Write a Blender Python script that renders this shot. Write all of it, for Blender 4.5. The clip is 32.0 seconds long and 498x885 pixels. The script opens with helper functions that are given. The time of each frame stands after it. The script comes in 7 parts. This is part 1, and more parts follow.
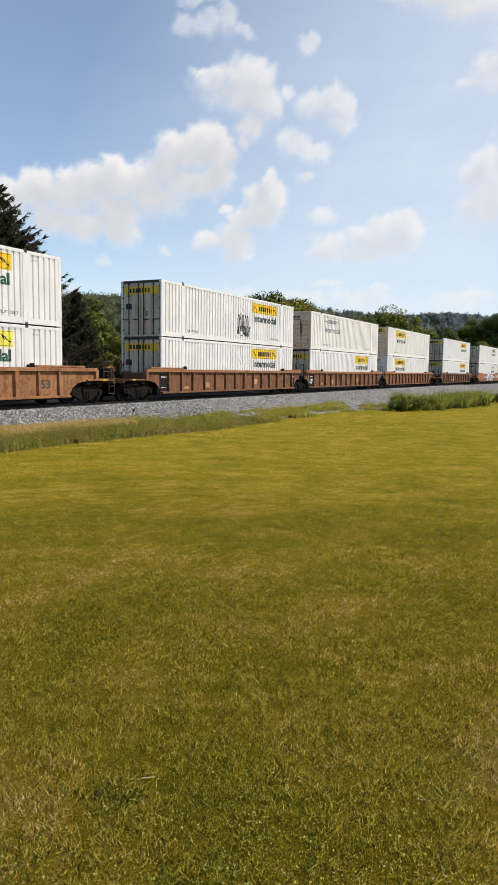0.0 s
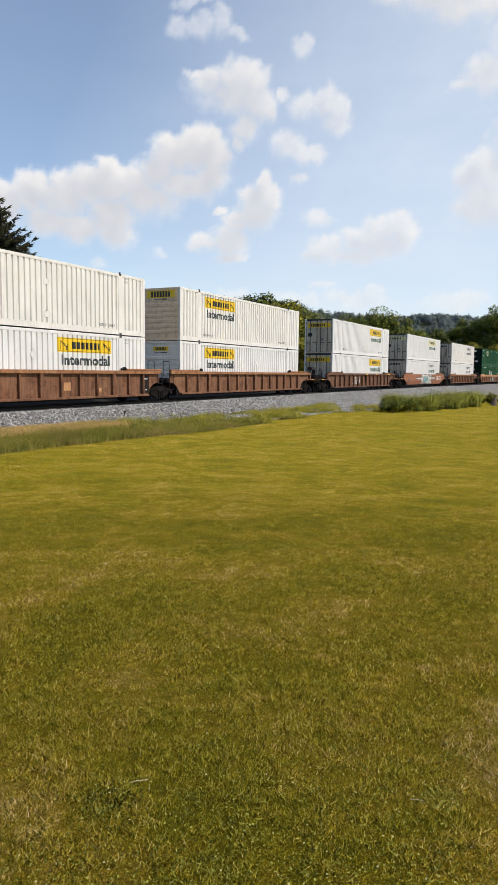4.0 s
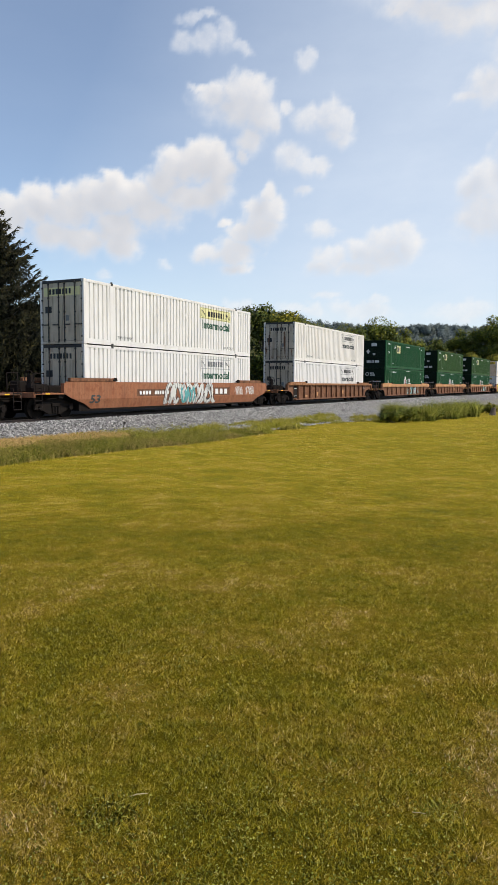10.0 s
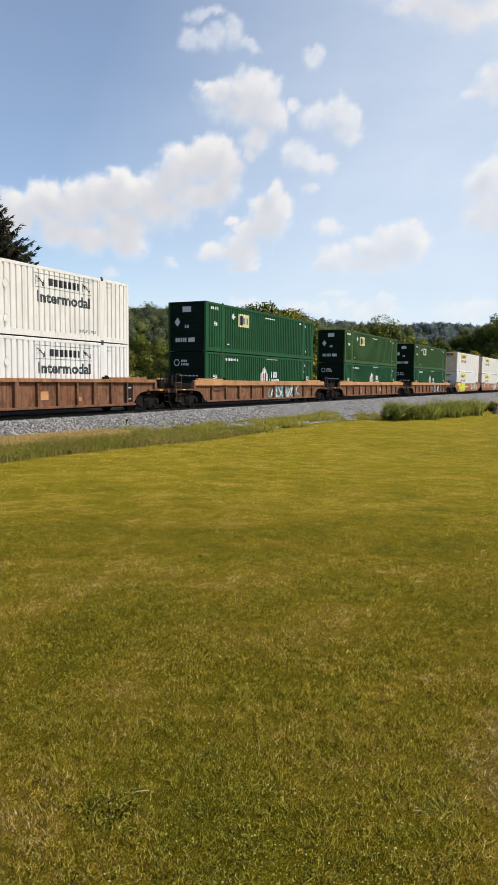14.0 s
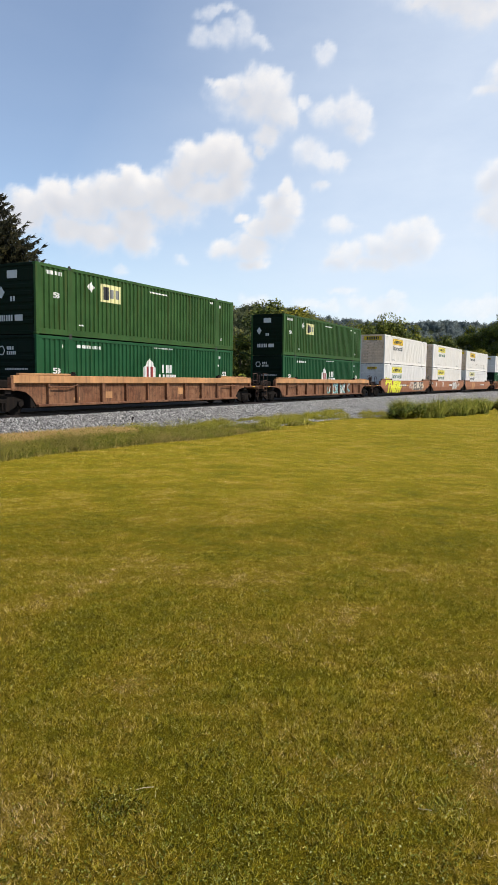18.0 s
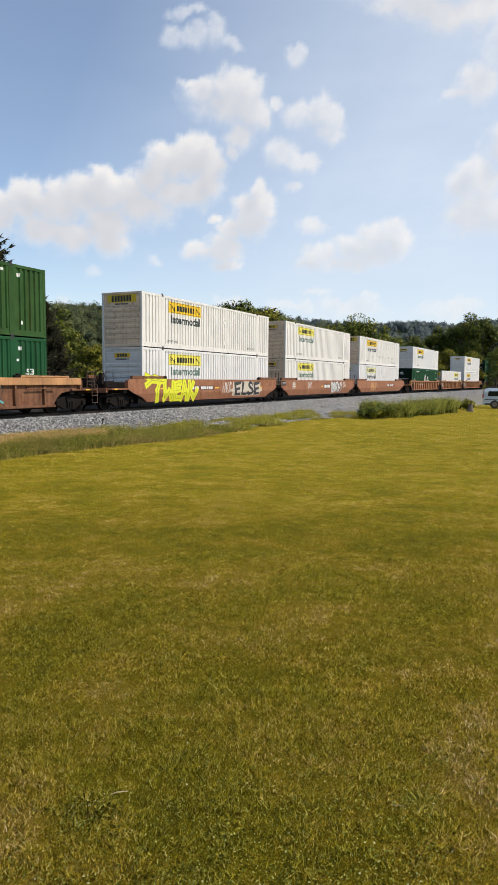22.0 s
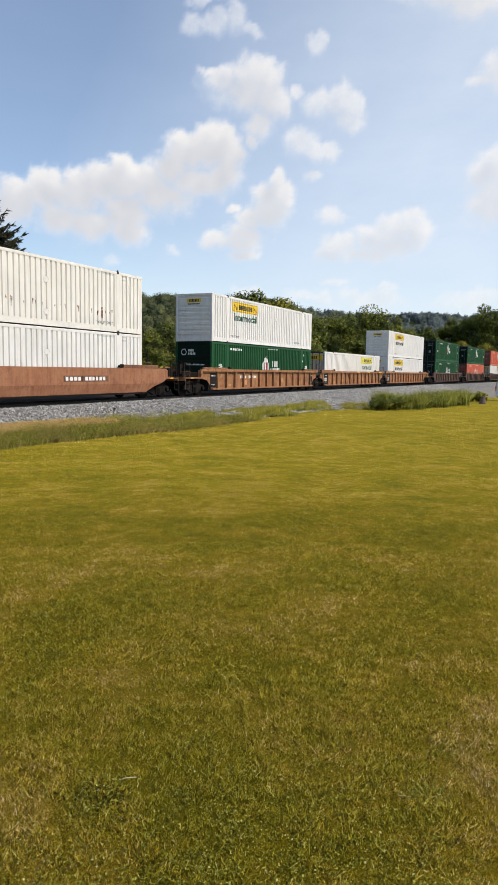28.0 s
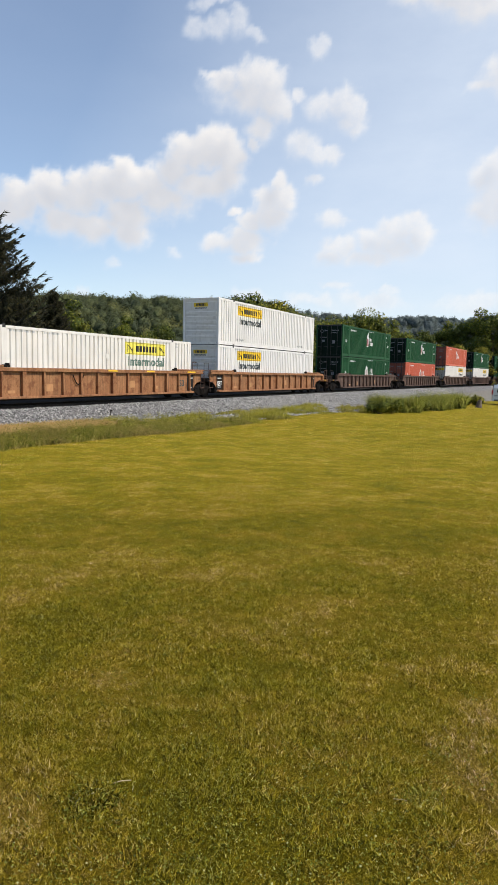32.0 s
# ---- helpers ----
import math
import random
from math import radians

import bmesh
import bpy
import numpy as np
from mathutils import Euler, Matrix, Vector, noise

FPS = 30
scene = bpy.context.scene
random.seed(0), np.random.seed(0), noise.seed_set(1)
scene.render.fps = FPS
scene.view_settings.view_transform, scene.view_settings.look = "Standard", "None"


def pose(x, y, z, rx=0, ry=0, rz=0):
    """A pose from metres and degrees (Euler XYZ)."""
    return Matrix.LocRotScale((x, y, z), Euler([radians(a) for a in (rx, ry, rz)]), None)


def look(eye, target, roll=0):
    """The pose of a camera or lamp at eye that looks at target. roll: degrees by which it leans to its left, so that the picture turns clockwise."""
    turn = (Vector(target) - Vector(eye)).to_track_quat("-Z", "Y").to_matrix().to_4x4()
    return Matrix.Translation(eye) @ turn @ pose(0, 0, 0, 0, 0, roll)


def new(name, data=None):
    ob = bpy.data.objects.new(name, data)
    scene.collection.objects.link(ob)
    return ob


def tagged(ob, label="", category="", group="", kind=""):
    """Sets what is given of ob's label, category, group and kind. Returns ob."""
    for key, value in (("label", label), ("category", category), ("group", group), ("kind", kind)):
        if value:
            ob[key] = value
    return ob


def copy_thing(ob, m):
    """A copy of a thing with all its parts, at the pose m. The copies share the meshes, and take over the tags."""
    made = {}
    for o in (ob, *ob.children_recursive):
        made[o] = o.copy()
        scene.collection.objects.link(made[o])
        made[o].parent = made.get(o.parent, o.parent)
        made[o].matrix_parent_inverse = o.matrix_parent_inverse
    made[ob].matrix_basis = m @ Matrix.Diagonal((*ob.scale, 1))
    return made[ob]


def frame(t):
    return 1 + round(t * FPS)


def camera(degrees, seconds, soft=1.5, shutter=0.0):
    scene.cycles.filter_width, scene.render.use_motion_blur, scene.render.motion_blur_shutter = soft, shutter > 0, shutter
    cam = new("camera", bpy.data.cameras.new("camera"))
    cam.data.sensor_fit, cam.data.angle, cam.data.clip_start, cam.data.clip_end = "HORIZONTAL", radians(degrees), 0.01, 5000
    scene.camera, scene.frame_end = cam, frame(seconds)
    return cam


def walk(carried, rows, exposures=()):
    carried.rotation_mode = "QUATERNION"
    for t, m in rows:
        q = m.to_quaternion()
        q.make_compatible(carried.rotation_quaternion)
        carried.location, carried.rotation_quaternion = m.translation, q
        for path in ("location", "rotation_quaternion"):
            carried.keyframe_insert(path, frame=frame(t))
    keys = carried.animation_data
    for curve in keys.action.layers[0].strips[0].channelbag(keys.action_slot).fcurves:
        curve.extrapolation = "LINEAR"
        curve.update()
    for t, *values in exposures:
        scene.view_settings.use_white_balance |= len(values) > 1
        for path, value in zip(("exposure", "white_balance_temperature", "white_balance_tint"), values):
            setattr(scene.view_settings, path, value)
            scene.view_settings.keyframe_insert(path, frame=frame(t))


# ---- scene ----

# ---------------- camera and its way ----------------
EYE = (0.0, 0.0, 2.3)
cam = camera(39.9, 32.0)
# seconds, yaw, pitch, roll: held in the hand at one spot
TURNS = [
    (0.0, 0.00, -6.00, -0.82),
    (0.5, -0.25, -6.15, -0.86),
    (1.0, -0.21, -6.11, -0.67),
    (1.5, -0.18, -5.85, -0.67),
    (2.0, -0.36, -5.99, -0.65),
    (2.5, -0.26, -6.06, -0.61),
    (3.0, -0.54, -5.99, -0.66),
    (3.5, -0.80, -5.90, -0.69),
    (5.5, -0.09, -5.80, -0.68),
    (6.0, -0.07, -5.37, -0.80),
    (6.5, -0.29, -5.55, -0.69),
    (7.0, -0.29, -5.56, -0.61),
    (7.5, -0.66, -5.39, -0.62),
    (8.0, -0.89, -5.52, -0.58),
    (8.5, -0.60, -5.09, -0.57),
    (9.0, -0.71, -4.73, -0.65),
    (9.5, -0.87, -4.74, -0.61),
    (10.0, -0.77, -4.98, -0.49),
    (10.5, -0.87, -5.16, -0.21),
    (11.0, -0.44, -5.36, -0.31),
    (11.5, -0.17, -5.19, -0.48),
    (12.0, -0.54, -5.02, -0.48),
    (12.5, -0.68, -5.38, -0.34),
    (13.0, -0.47, -5.28, -0.21),
    (13.5, -0.38, -5.32, -0.37),
    (14.0, -0.56, -5.15, -0.64),
    (14.5, -0.60, -5.30, -0.60),
    (16.5, -0.51, -5.21, -0.78),
    (17.0, -0.44, -5.28, -0.63),
    (17.5, -0.28, -5.26, -0.82),
    (18.0, -0.07, -5.34, -0.77),
    (18.5, -0.22, -5.62, -0.85),
    (19.0, -0.57, -4.51, -0.67),
    (19.5, -0.45, -4.47, -0.70),
    (20.0, -0.79, -4.62, -0.68),
    (20.5, -1.40, -4.46, -0.61),
    (21.0, -3.01, -4.88, -0.74),
    (21.5, -2.13, -4.96, -0.39),
    (22.0, -2.49, -5.25, -0.46),
    (22.5, -2.75, -5.34, -0.48),
    (23.0, -2.20, -5.31, -0.41),
    (23.5, -1.97, -5.57, -0.56),
    (24.0, -1.38, -5.78, -0.49),
    (24.5, -1.26, -5.31, -0.54),
    (25.0, -1.93, -5.70, -0.56),
    (25.5, -2.34, -6.04, -0.64),
    (27.5, -2.01, -6.36, -1.17),
    (28.0, -1.54, -6.06, -0.95),
    (28.5, -1.83, -5.82, -0.93),
    (29.0, -1.83, -5.56, -1.13),
    (29.5, -2.20, -5.50, -1.31),
    (30.0, -2.01, -5.90, -0.99),
    (30.5, -1.91, -6.17, -0.64),
    (31.0, -1.84, -6.16, -0.94),
    (31.5, -2.32, -6.15, -0.87),
    (32.0, -1.79, -5.84, -1.21),
]
walk(cam, [(t, pose(*EYE, 90 + p, r, y)) for t, y, p, r in TURNS], [(0.0, 0.34, 6830, 12), (9.0, 0.33, 6830, 12), (14.5, 0.36, 6830, 12), (17.0, 0.44, 6830, 12), (19.5, 0.43, 6830, 12), (21.5, 0.33, 6830, 12), (25.0, 0.34, 6830, 12), (28.0, 0.37, 6830, 12), (32.0, 0.38, 6830, 12)])

# ---------------- sky, sun ----------------
SUN_AZ, SUN_EL = 106.0, 46.0
world = bpy.data.worlds.new("sky")
scene.world = world
world.use_nodes = True
wt = world.node_tree
sky = wt.nodes.new("ShaderNodeTexSky")
sky.sky_type, sky.sun_disc = "NISHITA", False
sky.sun_elevation, sky.sun_rotation = radians(SUN_EL), radians(SUN_AZ)
sky.altitude, sky.air_density, sky.dust_density, sky.ozone_density = 200.0, 1.0, 0.4, 2.3
wt.nodes["Background"].inputs["Strength"].default_value = 0.125
wt.links.new(sky.outputs[0], wt.nodes["Background"].inputs["Color"])
sun = new("sun", bpy.data.lights.new("sun", "SUN"))
sun.data.energy, sun.data.angle, sun.data.color = 3.0, radians(0.53), (1.0, 0.94, 0.84)
_a, _e = radians(SUN_AZ), radians(SUN_EL)
SUN_WAY = Vector((math.sin(_a) * math.cos(_e), math.cos(_a) * math.cos(_e), math.sin(_e)))
sun.matrix_world = look(SUN_WAY * 100, (0, 0, 0))
CLOUD_GLOW = 0.71

# ---------------- plan of the railway ----------------
# s runs along the track, u across it, away from the lawn; the track bends very gently
HEAD, CENTRE, BEND = 27.494, 21.83, -0.000333
RAIL_TOP = 0.71
DIR = Vector((math.sin(radians(HEAD)), math.cos(radians(HEAD)), 0))
NRM = Vector((-math.cos(radians(HEAD)), math.sin(radians(HEAD)), 0))


def on_track(s, off=0.0, z=0.0):
    p = DIR * s + NRM * (CENTRE + off + BEND * s * s / 2)
    p.z = z
    return p


def track_yaw(s):
    return 90 - HEAD + math.degrees(BEND * s)


def su(x, y):
    s = x * DIR.x + y * DIR.y
    return s, x * NRM.x + y * NRM.y - BEND * s * s / 2


def smooth(a, b, x):
    t = min(1.0, max(0.0, (x - a) / (b - a)))
    return t * t * (3 - 2 * t)


def fbm(x, y, z=0.0, n=3):
    v, a = 0.0, 0.5
    for i in range(n):
        v += a * noise.noise(Vector((x, y, z + 7.3 * i)))
        x, y, a = x * 2.03, y * 2.03, a * 0.5
    return v


def crest(az):
    """Elevation of the wooded skyline's ground, in degrees, by azimuth."""
    return 4.78 - 0.75 * smooth(2.5, 9, az) + 0.10 * math.sin(az * 0.9) * smooth(-40, 0, az)


def lawn_z(x, y):
    """Height of the lawn; takes arrays too. The eye stands on a low rise."""
    r = np.hypot(x, y)
    t = np.clip((r * 0.8 - 1.5) / 13.5, 0, 1)
    far = np.clip((r - 3) / 9, 0, 1)
    z = 0.65 * (1 - t * t * (3 - 2 * t))
    z = z + far * (0.035 * np.sin(0.31 * x + 0.17 * y) + 0.025 * np.sin(0.23 * y - 0.41 * x + 1.7) + 0.012 * np.sin(0.9 * x + 0.7 * y))
    return z


def ground_z(x, y):
    s, u = su(x, y)
    r = math.hypot(x, y)
    az = math.degrees(math.atan2(x, y))
    z = float(lawn_z(x, y))
    if u > CENTRE - 6:
        z *= 1 - smooth(CENTRE - 7, CENTRE - 4.2, u)
        z -= 0.25 * smooth(CENTRE - 4.2, CENTRE - 3, u)
    if r > 90 and u > 30:
        near = 520 if az < 4 else 520 + 500 * smooth(4, 10, az)
        h = near * math.tan(radians(crest(az)))
        z += h * smooth(130 + 0.15 * near, near, r) * smooth(30, 80, u)
        z += 4 * fbm(x * 0.006, y * 0.006, 3.0) * smooth(200, 400, r)
    return z


# ---------------- materials ----------------
def mat(name, colour=(0.5, 0.5, 0.5), rough=0.6, metal=0.0, spec=0.5):
    m = bpy.data.materials.new(name)
    m.use_nodes = True
    b = m.node_tree.nodes["Principled BSDF"]
    b.inputs["Base Color"].default_value = (*colour, 1)
    b.inputs["Roughness"].default_value = rough
    b.inputs["Metallic"].default_value = metal
    b.inputs["Specular IOR Level"].default_value = spec
    return m


class Nodes:
    """Short hand for wiring a material."""

    def __init__(self, m):
        self.t, self.b = m.node_tree, m.node_tree.nodes.get("Principled BSDF")

    def add(self, kind, operation="", blend=""):
        n = self.t.nodes.new("ShaderNode" + kind)
        if operation:
            n.operation = operation
        if blend:
            n.data_type, n.blend_type = "RGBA", blend
        return n

    def link(self, a, b):
        self.t.links.new(a, b)

    def coord(self, out="Object"):
        return self.add("TexCoord").outputs[out]

    def noise(self, scale, detail=4.0, rough=0.55, vec=None, stretch=None):
        n = self.add("TexNoise")
        n.inputs["Scale"].default_value = scale
        n.inputs["Detail"].default_value = detail
        n.inputs["Roughness"].default_value = rough
        v = vec or self.coord()
        if stretch:
            mp = self.add("Mapping")
            mp.inputs["Scale"].default_value = stretch
            self.link(v, mp.inputs["Vector"])
            v = mp.outputs[0]
        self.link(v, n.inputs["Vector"])
        return n.outputs["Fac"]

    def ramp(self, fac, stops):
        r = self.add("ValToRGB")
        e = r.color_ramp.elements
        while len(e) < len(stops):
            e.new(0.5)
        for el, (p, c) in zip(e, stops):
            el.position = p
            el.color = (*c, 1) if len(c) == 3 else c
        self.link(fac, r.inputs["Fac"])
        return r.outputs["Color"]

    def mix(self, fac, a, b, how="MIX"):
        m = self.add("Mix", blend=how)
        for v, i in ((fac, 0), (a, 6), (b, 7)):
            if isinstance(v, (int, float)):
                m.inputs[i].default_value = v
            elif isinstance(v, tuple):
                m.inputs[i].default_value = (*v, 1)
            else:
                self.link(v, m.inputs[i])
        return m.outputs[2]

    def math(self, op, a, b=0.0):
        m = self.add("Math", operation=op)
        for v, i in ((a, 0), (b, 1)):
            if isinstance(v, (int, float)):
                m.inputs[i].default_value = v
            else:
                self.link(v, m.inputs[i])
        return m.outputs[0]

    def vary(self):
        return self.add("ObjectInfo").outputs["Random"]

    def island(self):
        return self.add("NewGeometry").outputs["Random Per Island"]

    def bump(self, height, strength=0.3, dist=0.02):
        b = self.add("Bump")
        b.inputs["Strength"].default_value = strength
        b.inputs["Distance"].default_value = dist
        self.link(height, b.inputs["Height"])
        self.link(b.outputs[0], self.b.inputs["Normal"])

    def colour(self, c):
        self.link(c, self.b.inputs["Base Color"])

    def roughness(self, f):
        self.link(f, self.b.inputs["Roughness"])


# ---------------- mesh helpers ----------------
def finish(bm, name, material, smooth_faces=False):
    me = bpy.data.meshes.new(name)
    bm.normal_update()
    bm.to_mesh(me)
    bm.free()
    if isinstance(material, (list, tuple)):
        for m in material:
            me.materials.append(m)
    else:
        me.materials.append(material)
    if smooth_faces:
        for p in me.polygons:
            p.use_smooth = True
    return me


def part(name, data, parent, m=None, label=""):
    ob = new(name, data)
    ob.parent = parent
    if m is not None:
        ob.matrix_basis = m
    if label:
        tagged(ob, label)
    return ob


def thing(name, label, category, group="", kind="", data=None):
    return tagged(new(name, data), label, category, group, kind)


def box(bm, x0, x1, y0, y1, z0, z1, bevel=0.0):
    vs = [bm.verts.new((x, y, z)) for z in (z0, z1) for x, y in ((x0, y0), (x1, y0), (x1, y1), (x0, y1))]
    fs = [bm.faces.new([vs[i] for i in f]) for f in ((3, 2, 1, 0), (4, 5, 6, 7), (0, 1, 5, 4), (1, 2, 6, 5), (2, 3, 7, 6), (3, 0, 4, 7))]
    if bevel:
        es = {e for f in fs for e in f.edges}
        bmesh.ops.bevel(bm, geom=list(es), offset=bevel, segments=1, affect="EDGES", clamp_overlap=True)
    return vs


def prism(bm, outline, y0, y1):
    """An outline in x and z, drawn out from y0 to y1."""
    a = [bm.verts.new((x, y0, z)) for x, z in outline]
    b = [bm.verts.new((x, y1, z)) for x, z in outline]
    bm.faces.new(a)
    bm.faces.new(b[::-1])
    n = len(a)
    for i in range(n):
        bm.faces.new((a[i], b[i], b[(i + 1) % n], a[(i + 1) % n]))


def rod(bm, p, q, r, seg=6):
    p, q = Vector(p), Vector(q)
    m = (q - p).to_track_quat("Z", "Y").to_matrix().to_4x4()
    m.translation = (p + q) / 2
    bmesh.ops.create_cone(bm, cap_ends=True, segments=seg, radius1=r, radius2=r, depth=(q - p).length, matrix=m)


def grid_mesh(name, xs, ys, zf, material):
    nx, ny = len(xs), len(ys)
    co = [(x, y, zf(x, y)) for y in ys for x in xs]
    fa = [(j * nx + i, j * nx + i + 1, (j + 1) * nx + i + 1, (j + 1) * nx + i) for j in range(ny - 1) for i in range(nx - 1)]
    me = bpy.data.meshes.new(name)
    me.from_pydata(co, [], fa)
    me.materials.append(material)
    for p in me.polygons:
        p.use_smooth = True
    return me

# ---------------- ground ----------------
def lawn_colour(n):
    """Mown turf: green, olive and straw patches at several sizes."""
    v = n.coord()
    big = n.noise(0.22, 4, 0.6, v, (1.0, 1.15, 1.0))
    mid = n.noise(1.1, 5, 0.68, v)
    small = n.noise(6.5, 4, 0.68, v)
    f = n.math("ADD", n.math("MULTIPLY", big, 0.16), n.math("ADD", n.math("MULTIPLY", mid, 0.46), n.math("ADD", n.math("MULTIPLY", small, 0.26), n.math("MULTIPLY", n.noise(30.0, 2, 0.6, v), 0.12))))
    c = n.ramp(f, [(0.37, (0.140, 0.127, 0.011)), (0.455, (0.203, 0.172, 0.009)), (0.54, (0.282, 0.208, 0.015)), (0.63, (0.398, 0.272, 0.048))])
    # faint stripes left by the mower, across the view and slightly curved
    sway = n.math("MULTIPLY", n.noise(0.09, 2, 0.5, v), 9.0)
    sep = n.add("SeparateXYZ")
    n.link(v, sep.inputs[0])
    run = n.math("ADD", n.math("MULTIPLY", sep.outputs["Y"], 4.6), n.math("ADD", n.math("MULTIPLY", sep.outputs["X"], 0.5), sway))
    band = n.math("ADD", n.math("MULTIPLY", n.math("SINE", run), 0.5), 0.5)
    c = n.mix(n.math("MULTIPLY", band, 0.22), c, n.mix(1.0, c, (1.20, 1.15, 1.05), "MULTIPLY"))
    # low-angle brightness painted in: turf paler out towards the track, darker round the rise
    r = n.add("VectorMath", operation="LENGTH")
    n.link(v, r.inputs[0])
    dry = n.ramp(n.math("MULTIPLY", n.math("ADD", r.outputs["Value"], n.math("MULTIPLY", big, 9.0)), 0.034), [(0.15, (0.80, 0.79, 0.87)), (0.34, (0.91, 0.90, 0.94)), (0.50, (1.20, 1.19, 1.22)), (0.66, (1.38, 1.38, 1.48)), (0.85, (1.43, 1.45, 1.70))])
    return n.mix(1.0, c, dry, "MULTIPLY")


def lawn_material():
    m = mat("lawn", rough=1.0, spec=0.05)
    n = Nodes(m)
    fine = n.noise(110, 4, 0.8)
    d = n.ramp(fine, [(0.34, (0.16, 0.17, 0.16)), (0.52, (0.72, 0.72, 0.72)), (0.70, (1.75, 1.65, 1.75))])
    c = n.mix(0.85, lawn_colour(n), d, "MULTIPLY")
    # beyond the track the ground is a dark litter of leaves
    dot = n.add("VectorMath", operation="DOT_PRODUCT")
    n.link(n.coord(), dot.inputs[0])
    dot.inputs[1].default_value = (NRM.x, NRM.y, 0)
    past = n.ramp(n.math("MULTIPLY", dot.outputs["Value"], 0.01), [(CENTRE / 100 + 0.035, (0, 0, 0)), (CENTRE / 100 + 0.06, (1, 1, 1))])
    litter = n.ramp(n.noise(1.5, 5, 0.7), [(0.3, (0.036, 0.045, 0.018)), (0.7, (0.085, 0.10, 0.036))])
    # bare gravelly dirt where the strip beside the stones is thin
    line = n.add("VectorMath", operation="DOT_PRODUCT")
    n.link(n.coord(), line.inputs[0])
    line.inputs[1].default_value = (NRM.x + 0.17 * DIR.x, NRM.y + 0.17 * DIR.y, 0)
    bare = n.ramp(n.math("ADD", n.math("MULTIPLY", n.math("SUBTRACT", line.outputs["Value"], 19.27), 0.5), n.math("MULTIPLY", n.math("SUBTRACT", n.noise(0.9, 4, 0.6), 0.5), 1.2)), [(0.1, (0, 0, 0)), (0.5, (1, 1, 1))])
    dirt = n.ramp(n.noise(14.0, 5, 0.75), [(0.35, (0.10, 0.092, 0.075)), (0.5, (0.24, 0.225, 0.19)), (0.68, (0.42, 0.40, 0.36))])
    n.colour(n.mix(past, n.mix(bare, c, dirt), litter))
    n.bump(fine, 0.7, 0.04)
    return m


LAWN = lawn_material()


def spread(a, b, first, grow):
    out, x, d = [a], a, first
    while x < b:
        x += d
        d *= grow
        out.append(min(x, b))
    return out


def make_ground():
    right = spread(0, 4200, 0.8, 1.055)
    xs = [-v for v in right[:0:-1]] + right
    ahead = spread(0, 4200, 0.8, 1.055)
    ys = [-v for v in ahead[:0:-1]] + ahead
    tagged(new("ground", grid_mesh("ground", xs, ys, ground_z, LAWN)), "wide mown lawn of green and straw-coloured grass", "lawn", kind="structure")


make_ground()


def sweep(name, profile, s0, s1, step, material, closed=False):
    """A profile of (u, z) drawn along the track."""
    n = int((s1 - s0) / step) + 1
    co, fa, k = [], [], len(profile)
    for i in range(n):
        s = s0 + (s1 - s0) * i / (n - 1)
        co += [on_track(s, u, z) for u, z in profile]
    for i in range(n - 1):
        for j in range(k if closed else k - 1):
            a, b = i * k + j, i * k + (j + 1) % k
            fa.append((a, b, b + k, a + k))
    me = bpy.data.meshes.new(name)
    me.from_pydata(co, [], fa)
    me.materials.append(material)
    return me


def stone_material():
    m = mat("ballast", (0.36, 0.36, 0.37), 0.9)
    n = Nodes(m)
    vo = n.add("TexVoronoi")
    vo.inputs["Scale"].default_value = 16.0
    n.link(n.coord(), vo.inputs["Vector"])
    sep = n.add("SeparateColor")
    n.link(vo.outputs["Color"], sep.inputs[0])
    c = n.ramp(sep.outputs[0], [(0.0, (0.10, 0.097, 0.09)), (0.5, (0.26, 0.25, 0.24)), (1.0, (0.44, 0.43, 0.41))])
    d = n.ramp(vo.outputs["Distance"], [(0.25, (1, 1, 1)), (0.75, (0.25, 0.25, 0.25))])
    coarse = n.ramp(n.noise(4.5, 6, 0.8), [(0.38, (0.55, 0.55, 0.55)), (0.5, (1, 1, 1)), (0.62, (1.6, 1.6, 1.6))])
    n.colour(n.mix(0.9, n.mix(0.8, c, d, "MULTIPLY"), coarse, "MULTIPLY"))
    n.bump(n.math("MULTIPLY", vo.outputs["Distance"], -1.0), 1.0, 0.06)
    return m


def loose_stone_material():
    m = mat("crushed_stone", rough=0.9)
    n = Nodes(m)
    n.colour(n.ramp(n.island(), [(0.0, (0.07, 0.067, 0.062)), (0.4, (0.23, 0.225, 0.215)), (0.8, (0.40, 0.39, 0.37)), (1.0, (0.56, 0.54, 0.50))]))
    return m


LAWN_SIDE = np.array([0.0, 0.0, 2.0])


